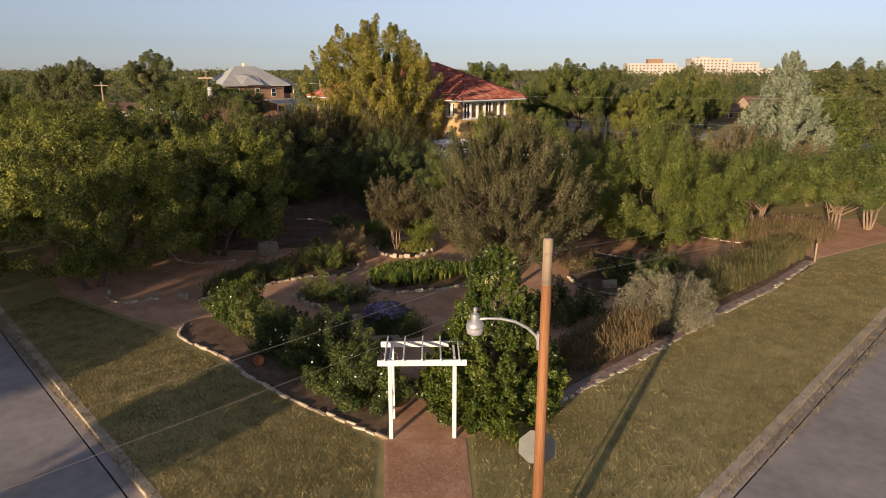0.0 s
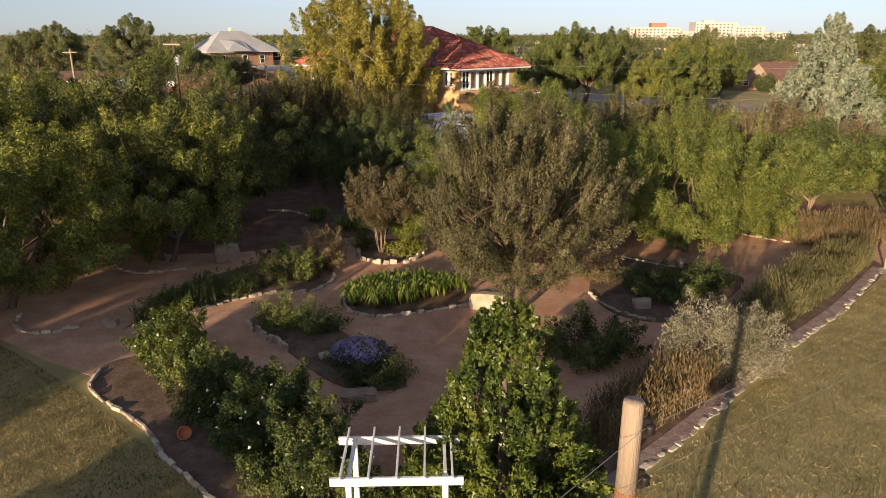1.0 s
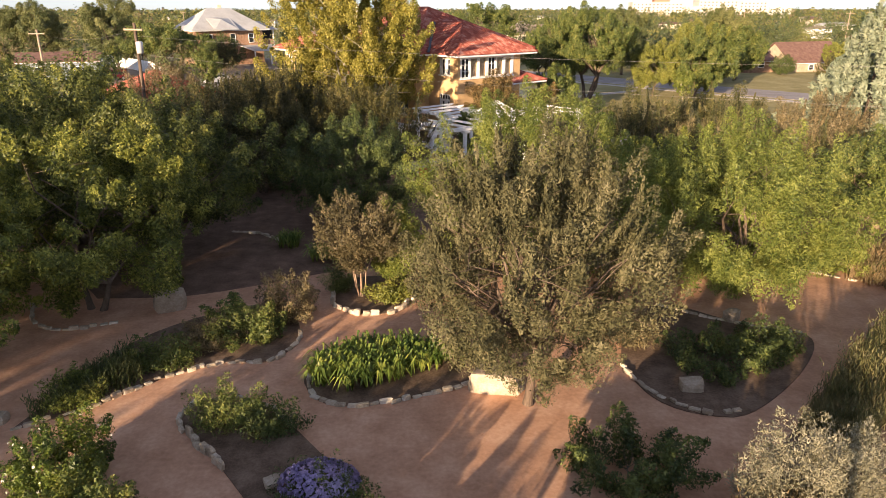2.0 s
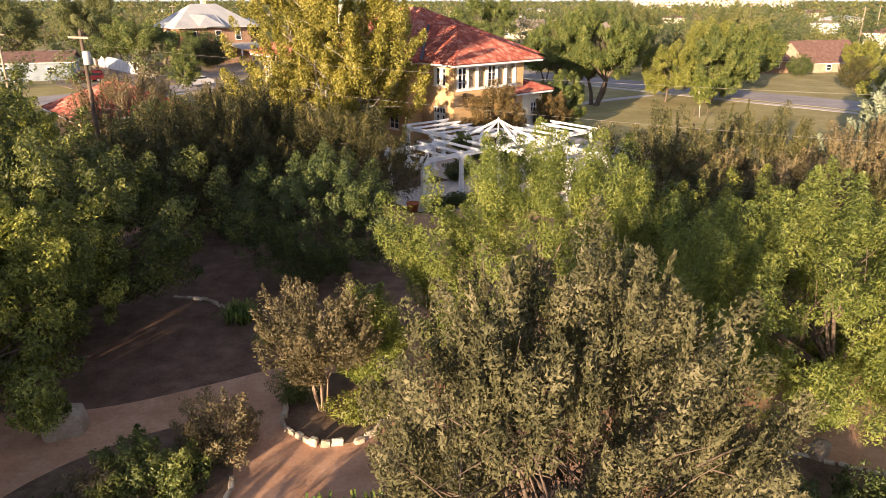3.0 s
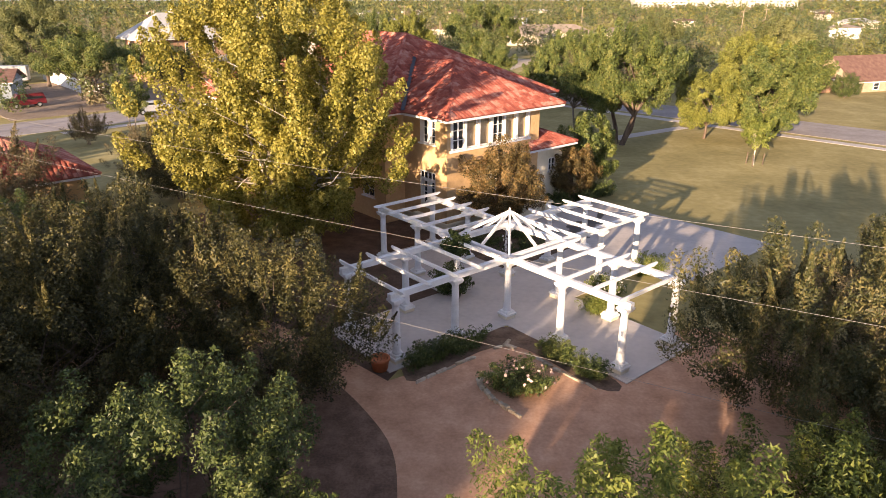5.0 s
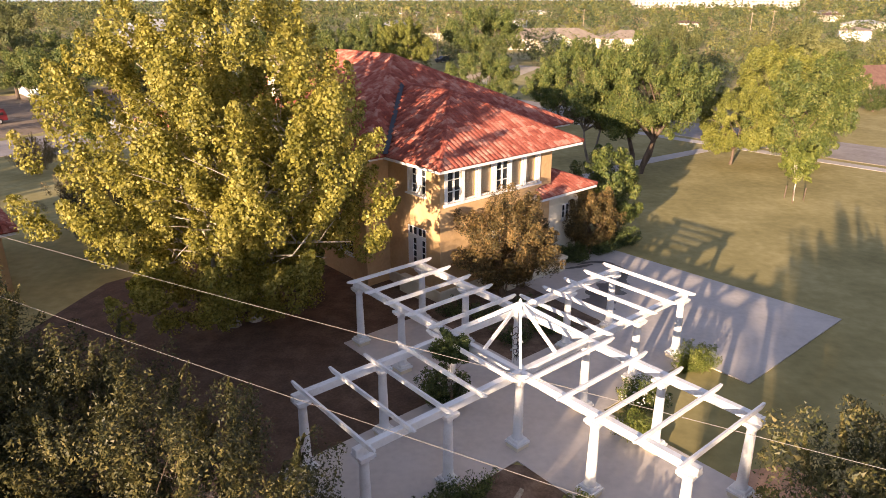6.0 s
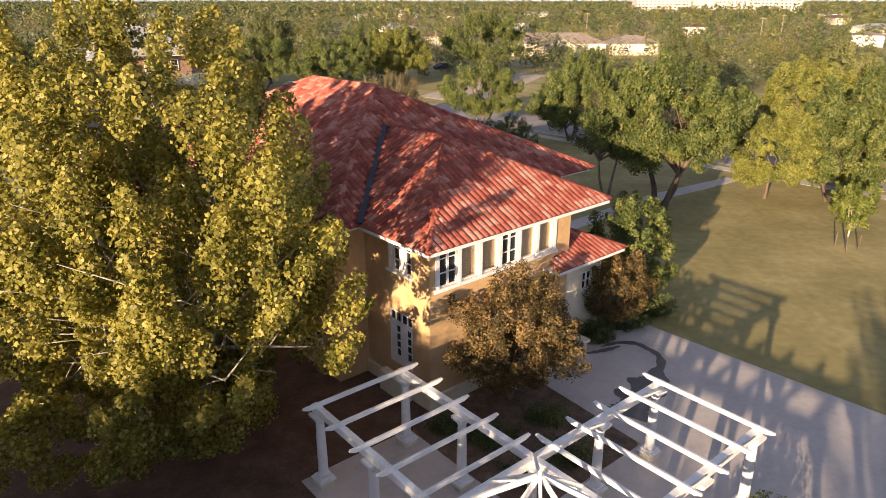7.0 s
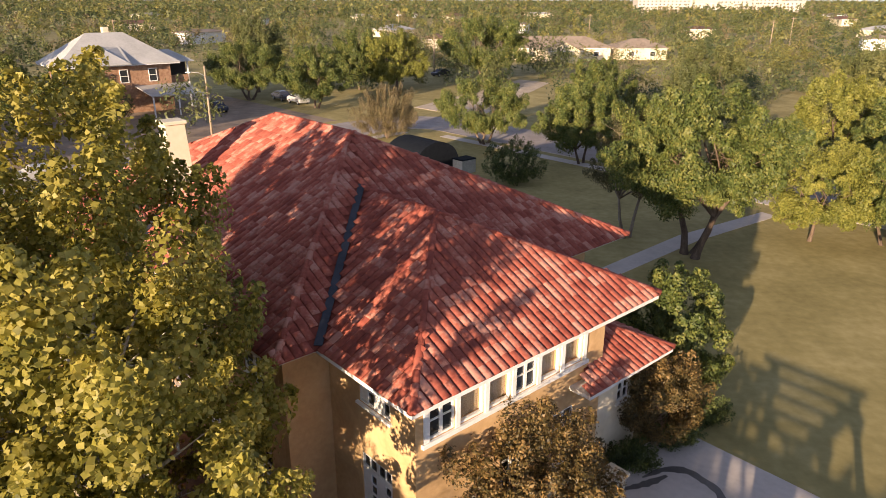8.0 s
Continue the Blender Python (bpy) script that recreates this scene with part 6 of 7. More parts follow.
# grass blades on the front lawn
def turf(poly_list, n, seed):
    rg_ = np.random.default_rng(seed)
    out = []
    for poly, share in poly_list:
        xs, ys = [p[0] for p in poly], [p[1] for p in poly]
        m_ = int(n * share)
        p = np.stack([rg_.uniform(min(xs), max(xs), m_ * 3), rg_.uniform(min(ys), max(ys), m_ * 3)], 1)
        p = np.array([q for q in p if inside(poly, q[0], q[1])])[:m_]
        out.append(p)
    p = np.concatenate(out)
    k = len(p)
    pos = np.concatenate([p, np.full((k, 1), 0.02)], 1)
    ax = np.stack([rg_.normal(0, 0.8, k), rg_.normal(0, 0.8, k), np.ones(k)], 1)
    return quads("turf_blades", blades(pos, ax, units(rg_, k), rg_.uniform(0.05, 0.15, k), rg_.uniform(0.012, 0.026, k)), BLADE)


tf = new("turf_blades", turf([([(-1.4, 14.2), (-1.5, 17.6), (-9.9, 24.9), (-13.0, 27.3), (-17.6, 30.3), (-18.9, 27.4), (-5.4, 13.6), (-1.4, 11.5)], 0.42), ([(1.15, 14.0), (1.1, 17.9), (4.1, 19.9), (12.1, 27.6), (20.8, 36.3), (30, 41.6), (33.5, 40.6), (5.6, 13.6), (1.15, 10.5)], 0.58)], 140000, 8))
tagged(tf, "short dry grass blades on the front lawn", "grass", kind="stuff")

# loose grains on the gravel floor
def grains(poly_list, seed):
    rg_ = np.random.default_rng(seed)
    out = []
    for poly, n in poly_list:
        xs, ys = [p[0] for p in poly], [p[1] for p in poly]
        p = np.stack([rg_.uniform(min(xs), max(xs), n * 3), rg_.uniform(min(ys), max(ys), n * 3)], 1)
        out.append(np.array([q for q in p if inside(poly, q[0], q[1])])[:n])
    p = np.concatenate(out)
    k = len(p)
    up = units(rg_, k) * 0.28 + np.array((0, 0, 0.9))
    return quads("gravel_grains", blades(np.concatenate([p, np.full((k, 1), 0.022)], 1), np.cross(up, units(rg_, k)), up, rg_.uniform(0.02, 0.042, k), rg_.uniform(0.018, 0.036, k)), GRANITE)


gg = new("gravel_grains", grains([([(-1.3, 17.8), (-1.1, 15.0), (-1.0, 10.7), (1.0, 10.5), (1.0, 15.0), (0.9, 18.0)], 24000), ([(0.9, 18.2), (3.4, 22.4), (2.0, 27.5), (-1.0, 24.8), (-1.6, 21.0), (-1.2, 18.2)], 9000), ([(-4.4, 33.0), (-3.8, 32.6), (0, 34.6), (0, 38.0), (-4.0, 37.0)], 4000)], 81))
tagged(gg, "loose reddish granite grains on the path", "gravel", kind="stuff")

# low walls and caps at the house terrace
for x, y, r in ((5.35, 77.3, 41), (8.35, 79.75, 41)):
    t = thing("terrace_pillar", pose(x, y, 0, 0, 0, r), "short pale stone pillar with a wide cap by the terrace", "pillar", "terrace pillars")
    part("shaft", boxm(-0.3, 0.3, -0.3, 0.3, -0.1, 0.72, 0.02), CREAM, t)
    part("cap", boxm(-0.4, 0.4, -0.4, 0.4, 0.722, 0.88, 0.03), CREAM, t)
tw = new("terrace_wall", bm_mesh("terrace_wall", boxm(0.42, 3.45, -0.13, 0.13, -0.05, 0.5, 0.02), CREAM))
tw.matrix_basis = pose(5.35, 77.3, 0, 0, 0, 39.2)
tagged(tw, "low pale stone wall between the terrace pillars", "wall")
def ribbon(name, pts, widths, z, material, seed):
    """A flat, ragged-edged stain along a line of points."""
    rg_ = np.random.default_rng(seed)
    p = smooth_line(pts, 0.12)
    d = np.gradient(p, axis=0)
    d /= np.linalg.norm(d, axis=1, keepdims=True)
    side_ = np.stack([-d[:, 1], d[:, 0]], 1)
    w = np.interp(np.linspace(0, 1, len(p)), np.linspace(0, 1, len(widths)), widths)[:, None] / 2
    rough_ = np.convolve(rg_.normal(0, 1, len(p) + 4), np.ones(5) / 5, "valid")[:, None]
    a_, b_ = p + side_ * w * (1 + 0.7 * rough_), p - side_ * w * (1 + 0.7 * np.roll(rough_, 7))
    vs_ = [(x, y, z) for q in zip(a_, b_) for x, y in q]
    fs_ = [(2 * i, 2 * i + 1, 2 * i + 3, 2 * i + 2) for i in range(len(p) - 1)]
    return new(name, mesh_from(name, vs_, fs_, material))


WET = surf("wet_concrete", [(0.10, 0.09, 0.085), (0.14, 0.128, 0.118)], scale=1.0, bump=0.1, bscale=60, rough=0.35)
for k_, (pts_, ws_) in enumerate((([(9.6, 80.5), (10.6, 80.9), (11.5, 80.7), (12.0, 79.4), (11.4, 78.0), (10.2, 76.4), (9.3, 75.0)], (0.1, 0.25, 0.3, 0.35, 1.3, 1.5, 1.7)), ([(8.6, 79.9), (9.6, 80.1), (10.5, 80.6)], (0.1, 0.3, 0.1)))):
    tagged(ribbon("patio_stain", pts_, ws_, FLOORZ + 0.004 + 0.002 * k_, WET, 60 + k_), "dark wet stain running across the concrete patio", "stain", kind="structure")
edging([plocal(-8.2, -3.4), plocal(-3.6, -3.5), plocal(-3.5, -3.6), plocal(-3.4, -8.0)], "thin stone edging of the bed before the patio", 21, length=0.5, high=0.1, wide=0.14)
soil_bed([plocal(-8.0, -2.3), plocal(-2.4, -2.35), plocal(-2.35, -8.0), plocal(-3.3, -8.0), plocal(-3.5, -3.55), plocal(-8.0, -3.4)], "dark soil bed along the patio", 0.03)
edging([(3.9, 59.2), (3.0, 58.7), (3.2, 57.8), (3.7, 57.0), (4.3, 56.2)], "rough stones round the rose bed", 22, high=0.13, wide=0.16, length=0.28)
soil_bed([plocal(2.3, 2.3), plocal(8.0, 2.3), plocal(8.4, 8.8), plocal(2.3, 8.2)], "dark planting bed between two pergola arms", 0.03)
for i, (a, b, h, r) in enumerate(((3.6, 3.7, 0.45, 0.9), (5.6, 3.4, 0.5, 1.0), (4.2, 5.8, 0.55, 1.0), (6.6, 5.4, 0.4, 0.9), (3.4, 7.3, 0.5, 0.8))):
    x, y = plocal(a, b)
    shrub("ground_cover", x, y, "low dark ground cover in the shaded bed", h, r, r * 0.8, DARKSHRUB, 2200, 0.09, 0.055, 300 + i, group="shaded bed plants")
for i, (x, y, h, r) in enumerate(((9.4, 81.2, 0.9, 1.0), (11.2, 82.6, 1.0, 1.1), (12.9, 84.0, 1.1, 1.0))):
    shrub("round_shrub", x, y, "dark low hedge shrub along the porch", h, r, r * 0.8, DARKSHRUB, 4500, 0.10, 0.06, 310 + i, group="porch hedge")
walkway = polygon_slab("pavement", [(10.6, 98.6), (11.5, 97.6), (20.3, 105.4), (28.6, 111.2), (27.9, 112.3), (19.4, 106.6)], -0.02, 0.02, PATIO)
tagged(walkway, "pale concrete walk across the lawn", "pavement", kind="structure")
side = polygon_slab("pavement", [lot(94.2, 4), lot(95.6, 4), lot(95.6, 92), lot(94.2, 92)], -0.02, 0.02, PATIO)
tagged(side, "pale concrete pavement along the back street", "pavement", kind="structure")
side = polygon_slab("pavement", [lot(40, 96.6), lot(93, 96.6), lot(93, 98), lot(40, 98)], -0.02, 0.02, PATIO)
tagged(side, "pale concrete pavement along the side street", "pavement", kind="structure")
drive = polygon_slab("driveway", [lot(38, 111), lot(92, 111), lot(92, 150), lot(38, 150)], -0.16, -0.12, DIRT)
tagged(drive, "pale gravel yard across the side street", "driveway", kind="structure")
drive = polygon_slab("driveway", [lot(108, 100), lot(112, 100), lot(150, 116), lot(150, 124), lot(108, 112)], -0.16, -0.118, CONCRETE)
tagged(drive, "pale concrete drive beside the street corner", "driveway", kind="structure")


# ---- neighbouring houses ----
def hip_house(name, x, y, rot, w, d, wall_h, pitch, over, wall_mat, roof_mat, label, windows=(), gable=False, z=-0.15, roof_label=""):
    """House w x d, centred at the origin of its place, with a hip or gable roof. windows: (side, offset, z0, width, height)."""
    t = thing(name, pose(x, y, z, 0, 0, rot), label, "house")
    part("wall", boxm(-w / 2, w / 2, -d / 2, d / 2, 0, wall_h), wall_mat, t)
    W, D = w / 2 + over, d / 2 + over
    if W >= D:
        h, r = D * pitch, W - D if not gable else W
        a, b = (-r, 0, wall_h + h), (r, 0, wall_h + h)
        f = [[(-W, -D, wall_h), (W, -D, wall_h), b, a], [(W, D, wall_h), (-W, D, wall_h), a, b], [(W, -D, wall_h), (W, D, wall_h), b], [(-W, D, wall_h), (-W, -D, wall_h), a]]
    else:
        h, r = W * pitch, D - W if not gable else D
        a, b = (0, -r, wall_h + h), (0, r, wall_h + h)
        f = [[(-W, D, wall_h), (-W, -D, wall_h), a, b], [(W, -D, wall_h), (W, D, wall_h), b, a], [(-W, -D, wall_h), (W, -D, wall_h), a], [(W, D, wall_h), (-W, D, wall_h), b]]
    slopes = f[:2] if gable else f
    up = lambda fs_: [[(p[0], p[1], p[2] + 0.16) for p in q] for q in fs_]
    part("roof", sheet(up(slopes), 0.15), roof_mat, t, roof_label)
    if gable:
        for q in f[2:]:
            bm = bmesh.new()
            s = 1 if sum(p[0] + p[1] for p in q) > 0 else -1
            along = W < D
            k = (D if along else W) - over - 0.02
            pts = [((p[0] * (w / 2) / W, s * k, p[2]) if along else (s * k, p[1] * (d / 2) / D, p[2])) for p in q]
            f1 = [bm.verts.new(p) for p in pts]
            f2 = [bm.verts.new((p[0] - (0 if along else s * 0.2), p[1] - (s * 0.2 if along else 0), p[2])) for p in pts]
            bm.faces.new(f1)
            bm.faces.new(f2[::-1])
            for i in range(3):
                j = (i + 1) % 3
                bm.faces.new((f1[i], f2[i], f2[j], f1[j]))
            part("gable", bm, wall_mat, t)
    part("eave", boxm(-W + 0.05, W - 0.05, -D + 0.05, D - 0.05, wall_h - 0.12, wall_h - 0.003), WHITE, t)
    for sd, off, z0, ww, wh in windows:
        base = {"s": pose(off - ww / 2, -d / 2 - 0.12, z0), "n": pose(off + ww / 2, d / 2 + 0.12, z0, 0, 0, 180), "w": pose(-w / 2 - 0.12, off + ww / 2, z0, 0, 0, -90), "e": pose(w / 2 + 0.12, off - ww / 2, z0, 0, 0, 90)}[sd]
        g_ = part("window", boxm(0.05, ww - 0.05, 0.06, 0.1, 0.05, wh - 0.05), GLASS, t, m=base)
        bm = bmesh.new()
        for x0, x1, q0, q1 in ((0, 0.09, 0, wh), (ww - 0.09, ww, 0, wh), (0.09, ww - 0.09, 0, 0.09), (0.09, ww - 0.09, wh - 0.09, wh), (0.09, ww - 0.09, wh / 2 - 0.03, wh / 2 + 0.03)):
            box(bm, x0, x1, 0.0, 0.11, q0, q1)
        part("window_frame", bm, WHITE, g_)
    return t


# white-roofed two-storey house beyond the side street
wh = hip_house("house", -47.4, 165.0, 41, 14.6, 9.4, 7.0, 0.7, 1.2, BRICK, TINROOF, "two-storey tan brick house with a pale metal hip roof", [("s", -4.5, 4.4, 1.2, 1.9), ("s", 0.5, 4.4, 1.2, 1.9), ("s", 4.6, 4.4, 1.2, 1.9), ("w", -2.6, 4.4, 1.2, 1.9), ("w", 2.0, 4.4, 1.2, 1.9), ("s", -4.5, 1.0, 1.2, 2.0), ("w", -2.6, 1.0, 1.2, 2.0)], roof_label="pale grey standing seam metal roof")
part("chimney", boxm(-0.9, -0.1, -0.6, 0.6, 8.5, 12.0, 0.03), CREAM, wh, m=pose(1.0, 1.2, 0))
gf = [[(-2.6, -8.6, 6.96), (2.6, -8.6, 6.96), (0, -6.0, 8.9)], [(2.6, -8.6, 6.96), (2.6, -4.2, 9.2), (0, -3.6, 9.4), (0, -6.0, 8.9)], [(-2.6, -4.2, 9.2), (-2.6, -8.6, 6.96), (0, -6.0, 8.9), (0, -3.6, 9.4)]]
part("dormer_roof", sheet([[(p[0] - 1.5, p[1] + 1.6, p[2] + 0.25) for p in q] for q in gf], 0.1), TINROOF, wh)
pr = [[(1.8, -11.6, 3.1), (9.4, -11.6, 3.1), (9.4, -4.6, 3.9), (1.8, -4.6, 3.9)]]
porch = part("porch_roof", sheet(pr, 0.15), TINROOF, wh, "white porch roof on slim posts")
for px_, py_ in ((2.0, -11.4), (5.6, -11.4), (9.2, -11.4), (9.2, -8.0)):
    part("porch_post", boxm(px_ - 0.09, px_ + 0.09, py_ - 0.09, py_ + 0.09, 0, 3.0), WHITE, porch)
pr = [[(6.6, -4.4, 7.05), (11.2, -4.4, 7.05), (8.8, -0.7, 8.6), (6.0, -0.7, 8.6)], [(11.2, -4.4, 7.05), (11.2, 3.0, 7.05), (8.8, -0.7, 8.6)], [(11.2, 3.0, 7.05), (6.6, 3.0, 7.05), (6.0, -0.7, 8.6), (8.8, -0.7, 8.6)]]
part("sleeping_porch_roof", sheet(pr, 0.12), TINROOF, wh)
part("sleeping_porch", boxm(6.46, 10.4, -3.9, 2.4, 3.9, 5.0), BRICK, wh)
for py_ in (-3.8, 2.3):
    part("porch_post", boxm(10.2, 10.4, py_ - 0.1, py_ + 0.1, 0, 7.05), WHITE, wh)
# solid near-black fill paints the shade under the upper porch roof
part("porch_shade", boxm(6.5, 10.0, -3.7, 2.2, 5.0, 6.9), ROOMDARK, wh, "near-black block standing for the shade inside the upper porch")

# long cream house with a grey-brown roof beyond the back street
hip_house("house", 33.0, 262.0, 2, 32.0, 12.0, 3.2, 0.42, 0.6, CREAM, GREYSHINGLE, "long low cream house with a grey-brown shingle roof", [("s", -12, 1.0, 1.6, 1.3), ("s", -6, 1.0, 1.6, 1.3), ("s", 6, 1.0, 1.6, 1.3), ("s", 12, 1.0, 1.6, 1.3)])
hip_house("house_annex", 34.5, 252.5, 2, 9.0, 12.0, 3.1, 0.42, 0.6, CREAM, GREYSHINGLE, "cream gabled wing of a long low house", [("s", 0, 1.0, 1.6, 1.3)], gable=True)
hip_house("house", 58.0, 262.0, 2, 14.0, 10.0, 3.1, 0.4, 0.6, CREAM, GREYSHINGLE, "low cream house with a grey-brown roof", [("s", -3, 1.0, 1.6, 1.3), ("s", 3, 1.0, 1.6, 1.3)])
# brick house with a steep brown gable to the right
hip_house("house", 68.6, 148.4, 20, 13.0, 8.4, 1.6, 0.75, 0.4, surf("tan_stone_wall", [(0.32, 0.23, 0.16), (0.41, 0.31, 0.22), (0.48, 0.37, 0.27)], scale=1.5, bump=0.4), SHINGLE, "tan brick house with a steep brown shingle gable roof", [("s", -1.5, 0.3, 1.2, 1.1), ("w", 1, 0.5, 1.2, 1.1)], gable=True)
hip_house("house", 57.5, 145.0, 20, 6.0, 6.0, 2.0, 0.5, 0.4, BRICK, SHINGLE, "low tan brick wing with a brown roof", [("s", 0, 0.9, 1.4, 1.2)], gable=True)
# small house and yard to the left
hip_house("house", -65.0, 133.0, 20, 12.0, 8.0, 2.8, 0.3, 0.5, surf("pale_blue_siding", [(0.22, 0.26, 0.29), (0.28, 0.32, 0.35)], scale=1, bump=0.2), SHINGLE, "small pale blue house with a low brown roof", [("s", -3, 1.0, 1.2, 1.1), ("s", 3, 1.0, 1.2, 1.1), ("e", 0, 1.0, 1.2, 1.1)], gable=True)
# tile-roofed garage near the side street
gar = thing("garage", pose(-25.7, 77.2, 0, 0, 0, 41.3), "ochre stucco garage with a red clay tile hip roof", "garage")
part("wall", boxm(-3.9, 3.9, -3.9, 3.9, 0, 3.2), STUCCO, gar)
q = 4.6
gz = 3.4
gfaces = [[(-q, -q, gz), (q, -q, gz), (0, 0, gz + q * 0.48)], [(q, -q, gz), (q, q, gz), (0, 0, gz + q * 0.48)], [(q, q, gz), (-q, q, gz), (0, 0, gz + q * 0.48)], [(-q, q, gz), (-q, -q, gz), (0, 0, gz + q * 0.48)]]
roof(gar, gfaces, [((i * q, j * q, gz), (0, 0, gz + q * 0.48)) for i in (-1, 1) for j in (-1, 1)], sheet(gfaces), label="red clay tile garage roof")
part("eave", boxm(-q + 0.02, q - 0.02, -q + 0.02, q - 0.02, gz - 0.2, gz - 0.065), WHITE, gar)
# white board fence and a white trailer
fence = thing("fence", pose(-45.0, 131.4, -0.15, 0, 0, 131), "long white panel fence along the yard across the street", "fence")
for i in range(19):
    part("panel", boxm(0.03, 1.97, -0.03, 0.03, 0.1, 2.1, 0.01), WHITE, fence, m=pose(2.0 * i, 0, 0))
    part("post", boxm(-0.06, 0.06, -0.07, 0.07, 0, 2.2, 0.01), WHITE, fence, m=pose(2.0 * i, 0, 0))
tr = thing("trailer", pose(-71.5, 154.0, -0.15, 0, 0, 20), "white box trailer parked by a small house", "trailer")
part("body", boxm(-2.4, 2.4, -1.1, 1.1, 0.6, 3.0, 0.12), WHITECAR, tr)
for i in (-0.5, 0.5):
    for j in (-1, 1):
        bm = bmesh.new()
        bmesh.ops.create_cone(bm, segments=14, cap_ends=True, radius1=0.35, radius2=0.35, depth=0.22, matrix=Matrix.Translation((i, j * 0.95, 0.35)) @ Matrix.Rotation(radians(90), 4, "X"))
        part("wheel", bm, RUBBER, tr)


def car(x, y, rot, paint, label, van=False):
    t = thing("car", pose(x, y, -0.125, 0, 0, rot), label, "car", "parked cars")
    prof = [(-2.2, 0.35), (-2.25, 0.85), (-1.9, 0.95), (-1.2, 1.0), (-0.6, 1.48), (0.9, 1.5), (1.7, 1.05), (2.2, 0.95), (2.25, 0.4)]
    if van:
        prof = [(-2.3, 0.35), (-2.4, 0.95), (-1.5, 1.1), (-0.9, 1.75), (2.1, 1.8), (2.3, 1.0), (2.3, 0.4)]
    bm = bmesh.new()
    n = len(prof)
    L = [bm.verts.new((p, -0.88 if z < 1.1 else -0.7, z)) for p, z in prof]
    R = [bm.verts.new((p, 0.88 if z < 1.1 else 0.7, z)) for p, z in prof]
    bm.faces.new(L)
    bm.faces.new(R[::-1])
    for i in range(n):
        j = (i + 1) % n
        bm.faces.new((L[i], R[i], R[j], L[j]))
    bmesh.ops.bevel(bm, geom=bm.edges[:], offset=0.05, segments=2, affect="EDGES")
    part("body", bm, paint, t)
    for s in (-1, 1):
        bm = box(bmesh.new(), -0.75, 1.2 if not van else 1.9, s * 0.8 - 0.03, s * 0.8 + 0.03, 1.08, 1.4)
        part("side_window", bm, GLASS, t)
        for p in (-1.4, 1.4):
            bm = bmesh.new()
            bmesh.ops.create_cone(bm, segments=18, cap_ends=True, radius1=0.33, radius2=0.33, depth=0.22, matrix=Matrix.Translation((p, s * 0.8, 0.33)) @ Matrix.Rotation(radians(90), 4, "X"))
            w_ = part("wheel", bm, RUBBER, t)
            bm = bmesh.new()
            bmesh.ops.create_cone(bm, segments=14, cap_ends=True, radius1=0.2, radius2=0.2, depth=0.01, matrix=Matrix.Translation((p, s * 0.92, 0.33)) @ Matrix.Rotation(radians(90), 4, "X"))
            part("rim", bm, STEEL, w_)
    return t


car(-54.0, 127.5, 45, REDPAINT, "dark red pickup-sized car parked across the street", True)
car(-31.5, 163.5, 130, DARKPAINT, "dark car parked beside the porch")
car(-21.0, 172.0, 130, WHITECAR, "white car parked beyond the trees")
car(-24.5, 176.0, 130, DARKPAINT, "dark car parked beyond the trees")
car(-35.2, 122.4, 42, WHITECAR, "white car parked along the side street")
car(2.0, 214.0, 46, DARKPAINT, "dark car parked in the far street")
# dark covered shelter behind the house
sh = thing("carport", pose(0.3, 128.0, 0, 0, 0, 41), "dark rounded canvas shelter behind the house", "shelter")
vs, fs = [], []
seg = 12
for k, yy in enumerate((-2.6, 2.6)):
    for i in range(seg + 1):
        a = math.pi * i / seg
        vs.append((2.8 * math.cos(a), yy, 0.6 + 2.2 * math.sin(a)))
for i in range(seg):
    fs.append((i, i + 1, seg + 2 + i, seg + 1 + i))
fs += [tuple(range(seg + 1))[::-1], tuple(range(seg + 1, 2 * seg + 2))]
part("canopy", mesh_from("canopy", vs, fs, TARP, False), None, sh)
part("skirt", boxm(-2.78, 2.78, -2.58, 2.58, 0, 0.6), TARP, sh)
ut = thing("utility_box", pose(4.6, 125.4, 0, 0, 0, 41), "grey metal storage box with a dark lid", "box")
part("body", boxm(-0.9, 0.9, -0.7, 0.7, 0, 1.3, 0.03), STEEL, ut)
part("lid", boxm(-0.95, 0.95, -0.75, 0.75, 1.302, 1.42, 0.03), TARP, ut)


# ---- hospital on the skyline ----
hosp = thing("hospital", pose(335, 955, 0, 0, 0, -3), "large cream multi-storey hospital on the skyline", "building")
for x0, x1, y0, y1, z1, st in ((-89, -22, 0, 30, 19.5, 5), (-22, 8, -8, 30, 14.0, 0), (-2, 52, 4, 34, 26.0, 6), (52, 90, 8, 30, 21.0, 4), (90, 118, 6, 30, 13.0, 2), (0, 60, -18, -0.2, 9.0, 2)):
    blk = part("wing", boxm(x0, x1, y0, y1, 0, z1), HOSPITAL, hosp, "cream block with rows of windows")
    part("parapet", boxm(x0 - 0.4, x1 + 0.4, y0 - 0.4, y1 + 0.4, z1 + 0.01, z1 + 0.8), HOSPITAL, blk)
    if st:
        wmesh = bm_mesh("window", boxm(-0.9, 0.9, -0.1, 0.1, 0, 1.5), GLASS)
        n = int((x1 - x0) / 5)
        for k in range(st):
            for i in range(n):
                part("window", wmesh, None, blk, m=pose(x0 + 2.5 + 5 * i, y0, z1 - 3.2 - 3.7 * k))
part("plant_room", boxm(-60, -40, 6, 20, 20.4, 26), BRICK, hosp, "brown brick plant room on the roof")
part("plant_room", boxm(10, 24, 10, 22, 26.9, 29), HOSPITAL, hosp)
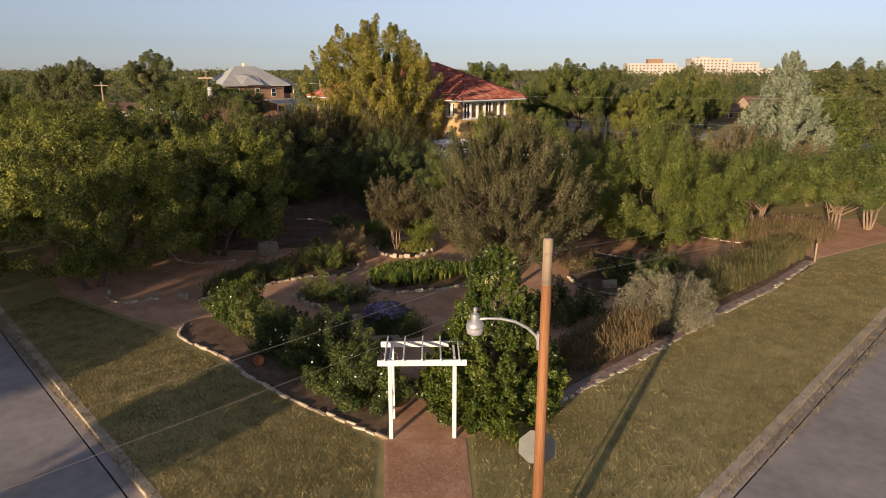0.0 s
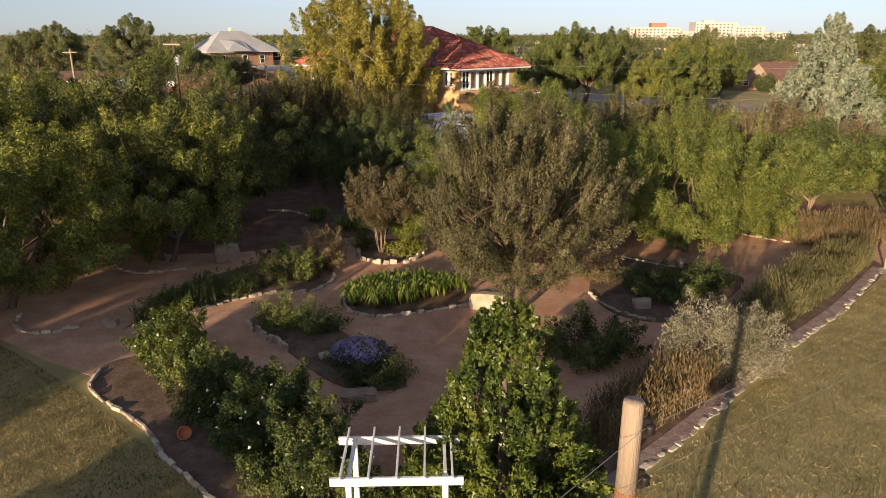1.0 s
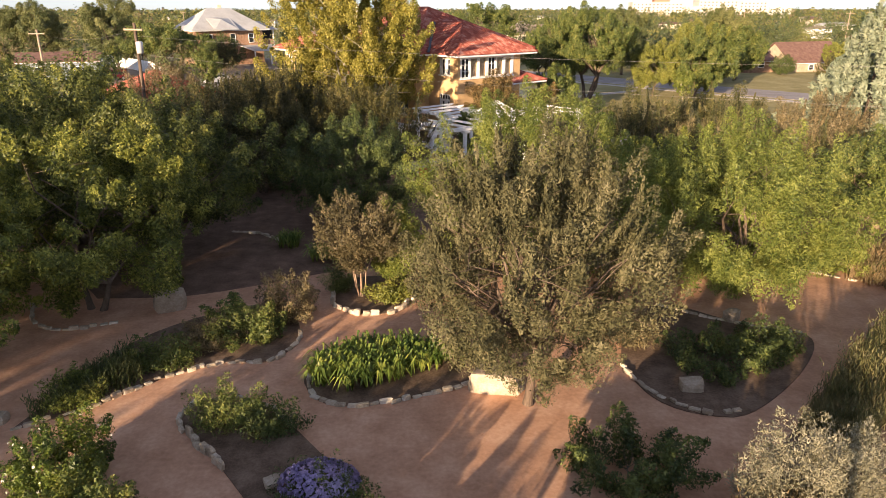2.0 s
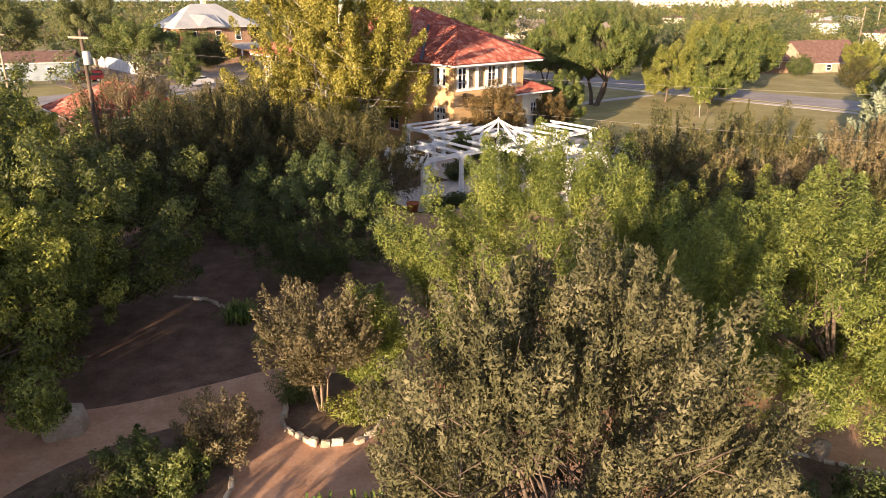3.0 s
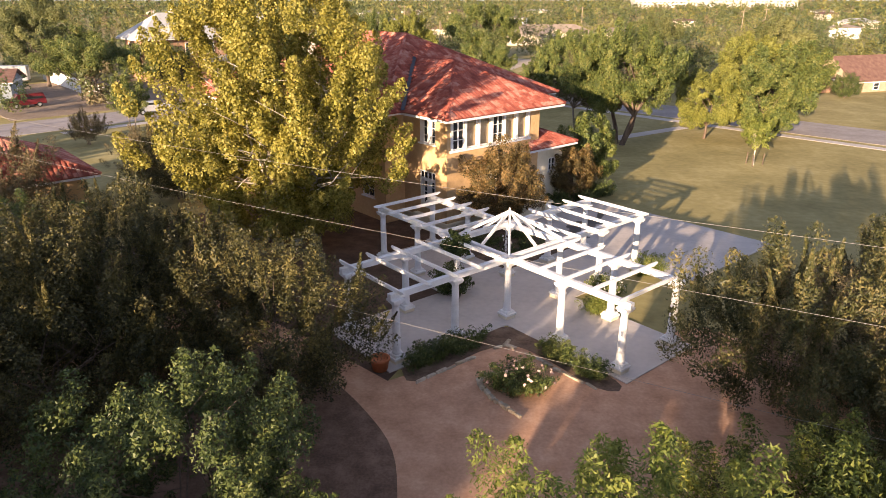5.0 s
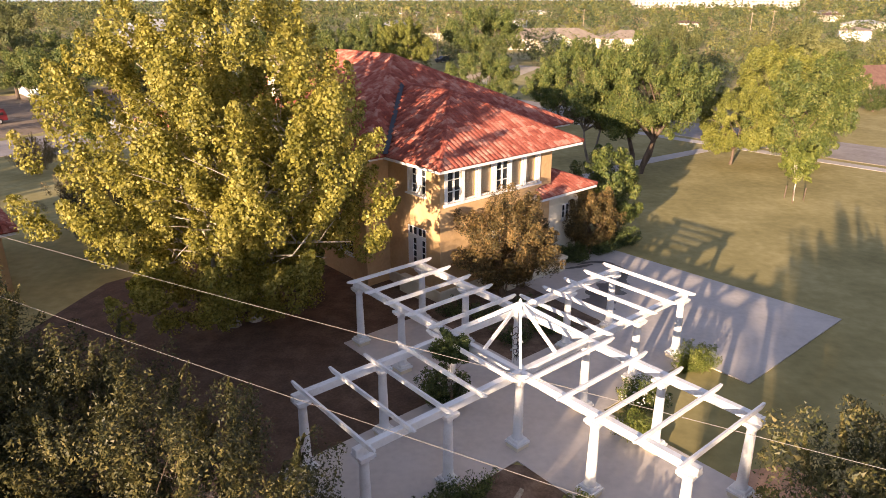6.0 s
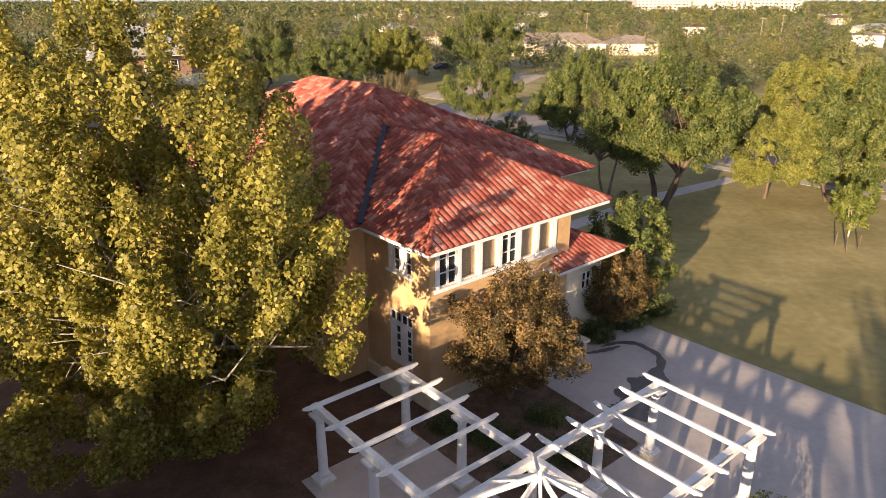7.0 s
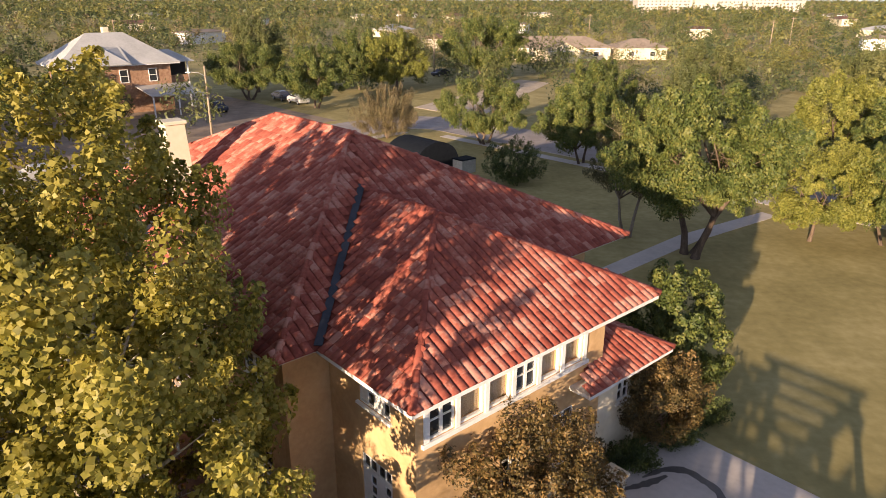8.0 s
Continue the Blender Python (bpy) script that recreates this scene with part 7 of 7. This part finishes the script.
# pale low buildings among the far trees
rg = np.random.default_rng(5)
for i, (x, y) in enumerate(((-120, 520), (-60, 610), (10, 560), (40, 420), (-20, 380), (110, 360), (150, 300), (200, 380), (-160, 430), (-30, 700), (80, 640), (260, 520), (-90, 330), (160, 230), (120, 205), (320, 640), (-230, 620), (0, 310))):
    hip_house("house", x, y, float(rg.uniform(0, 90)), float(rg.uniform(12, 24)), float(rg.uniform(8, 12)), float(rg.uniform(3.0, 4.6)), float(rg.uniform(0.15, 0.4)), 0.5, CREAM if i % 3 else WHITE, (GREYSHINGLE, TINROOF, SHINGLE)[i % 3], "pale low house among the far trees", [("s", -3, 1.0, 1.5, 1.3), ("s", 2, 1.0, 1.5, 1.3)])


# ---- poles and wires ----
def utility_pole(x, y, h, label, can=False, cross=True, lamp=False, rot=0.0):
    t = thing("utility_pole", pose(x, y, -0.1, 0, 0, rot), label, "utility pole", "utility poles")
    vs, fs = lathe([(0.16, -0.4), (0.11, h)], 10)
    part("pole", mesh_from("pole", vs, fs, POLETOP if not can else BARK, True), None, t)
    if cross:
        part("cross_arm", boxm(-1.0, 1.0, -0.06, 0.06, h - 0.55, h - 0.42, 0.01), POLETOP, t, m=pose(0, -0.16, 0))
        for i in (-0.85, 0.85):
            vs, fs = lathe([(0.035, 0.0), (0.05, 0.07), (0.03, 0.16)], 8)
            part("insulator", mesh_from("insulator", vs, fs, DARKMETAL, True), None, t, m=pose(i, -0.16, h - 0.41))
    if can:
        vs, fs = lathe([(0.22, 0), (0.25, 0.05), (0.25, 0.8), (0.2, 0.86), (0.05, 0.9)], 14)
        part("transformer", mesh_from("transformer", vs, fs, WHITECAR, True), None, t, "pale grey transformer can", m=pose(0.38, -0.1, h - 2.2))
    if lamp:
        vs, fs = [], []
        tube(vs, fs, [(0, 0, h - 1.2), (-0.7, -0.3, h - 0.7), (-1.6, -0.6, h - 0.65)], [0.03, 0.03, 0.03], 6)
        part("lamp_arm", mesh_from("lamp_arm", vs, fs, STEEL, True), None, t)
        part("lamp_head", boxm(-2.1, -1.5, -0.78, -0.5, h - 0.72, h - 0.6, 0.03), STEEL, t)
    return t


utility_pole(-22.6, 67.2, 10.0, "brown wooden utility pole with a transformer can", can=True, rot=-27)
utility_pole(-50.5, 102.5, 8.6, "bare wooden utility pole by the side street")
utility_pole(-26.0, 144.0, 8.4, "wooden street pole with a lamp arm by the corner", cross=False, lamp=True)
utility_pole(14.2, 221.0, 8.4, "wooden utility pole along the far street", lamp=True)
utility_pole(0.5, 216.0, 8.4, "wooden utility pole along the far street", cross=False)
utility_pole(38.0, 36.0, 9.6, "wooden utility pole beside the street", rot=-27)
for x, y in ((120, 300), (95, 260), (140, 250), (150, 210), (-20, 420), (60, 340), (-90, 260), (100, 190)):
    utility_pole(x, y, 10.5, "distant wooden utility pole among the trees")


def cable(a, b, sag, label, r=0.0042, n=18):
    a, b = Vector(a), Vector(b)
    pts = []
    for i in range(n + 1):
        u = i / n
        p = a.lerp(b, u)
        p.z -= sag * 4 * u * (1 - u)
        pts.append(p - a)
    vs, fs = [], []
    tube(vs, fs, pts, [r] * (n + 1), 5)
    ob = new("overhead_cable", mesh_from("overhead_cable", vs, fs, WIRE, True))
    ob.matrix_basis = Matrix.Translation(a)
    return tagged(ob, label, "cable", "overhead cables")


cable((-22.6, 68.2, 8.9), (38.0, 37.0, 8.9), 0.7, "thin grey overhead cable over the garden")
cable((-22.6, 67.6, 7.6), (38.0, 36.4, 7.0), 0.7, "thin grey overhead cable over the garden")
cable((-22.6, 66.4, 5.2), (38.0, 35.6, 5.0), 0.8, "thin grey overhead cable over the garden")
cable((-22.6, 67.2, 9.4), (-50.5, 102.5, 8.2), 0.8, "thin grey overhead cable along the side street")
cable((38.0, 36.0, 9.1), (64.0, 108.0, 9.4), 0.8, "thin grey overhead cable past the lawn")

cable((2.33, 12.38, 6.98), (38.0, 36.0, 8.4), 0.5, "thin grey overhead cable from the corner pole", r=0.0022)
cable((2.33, 12.38, 6.48), (38.0, 36.0, 7.7), 0.5, "thin grey overhead cable from the corner pole", r=0.0022)
cable((2.33, 12.38, 6.98), (-26.0, -16.5, 7.6), 0.4, "thin grey overhead cable from the corner pole", r=0.0022)
cable((2.33, 12.38, 6.48), (-26.0, -16.5, 7.0), 0.4, "thin grey overhead cable from the corner pole", r=0.0022)
utility_pole(-26.0, -16.5, 8.4, "wooden utility pole across the street")
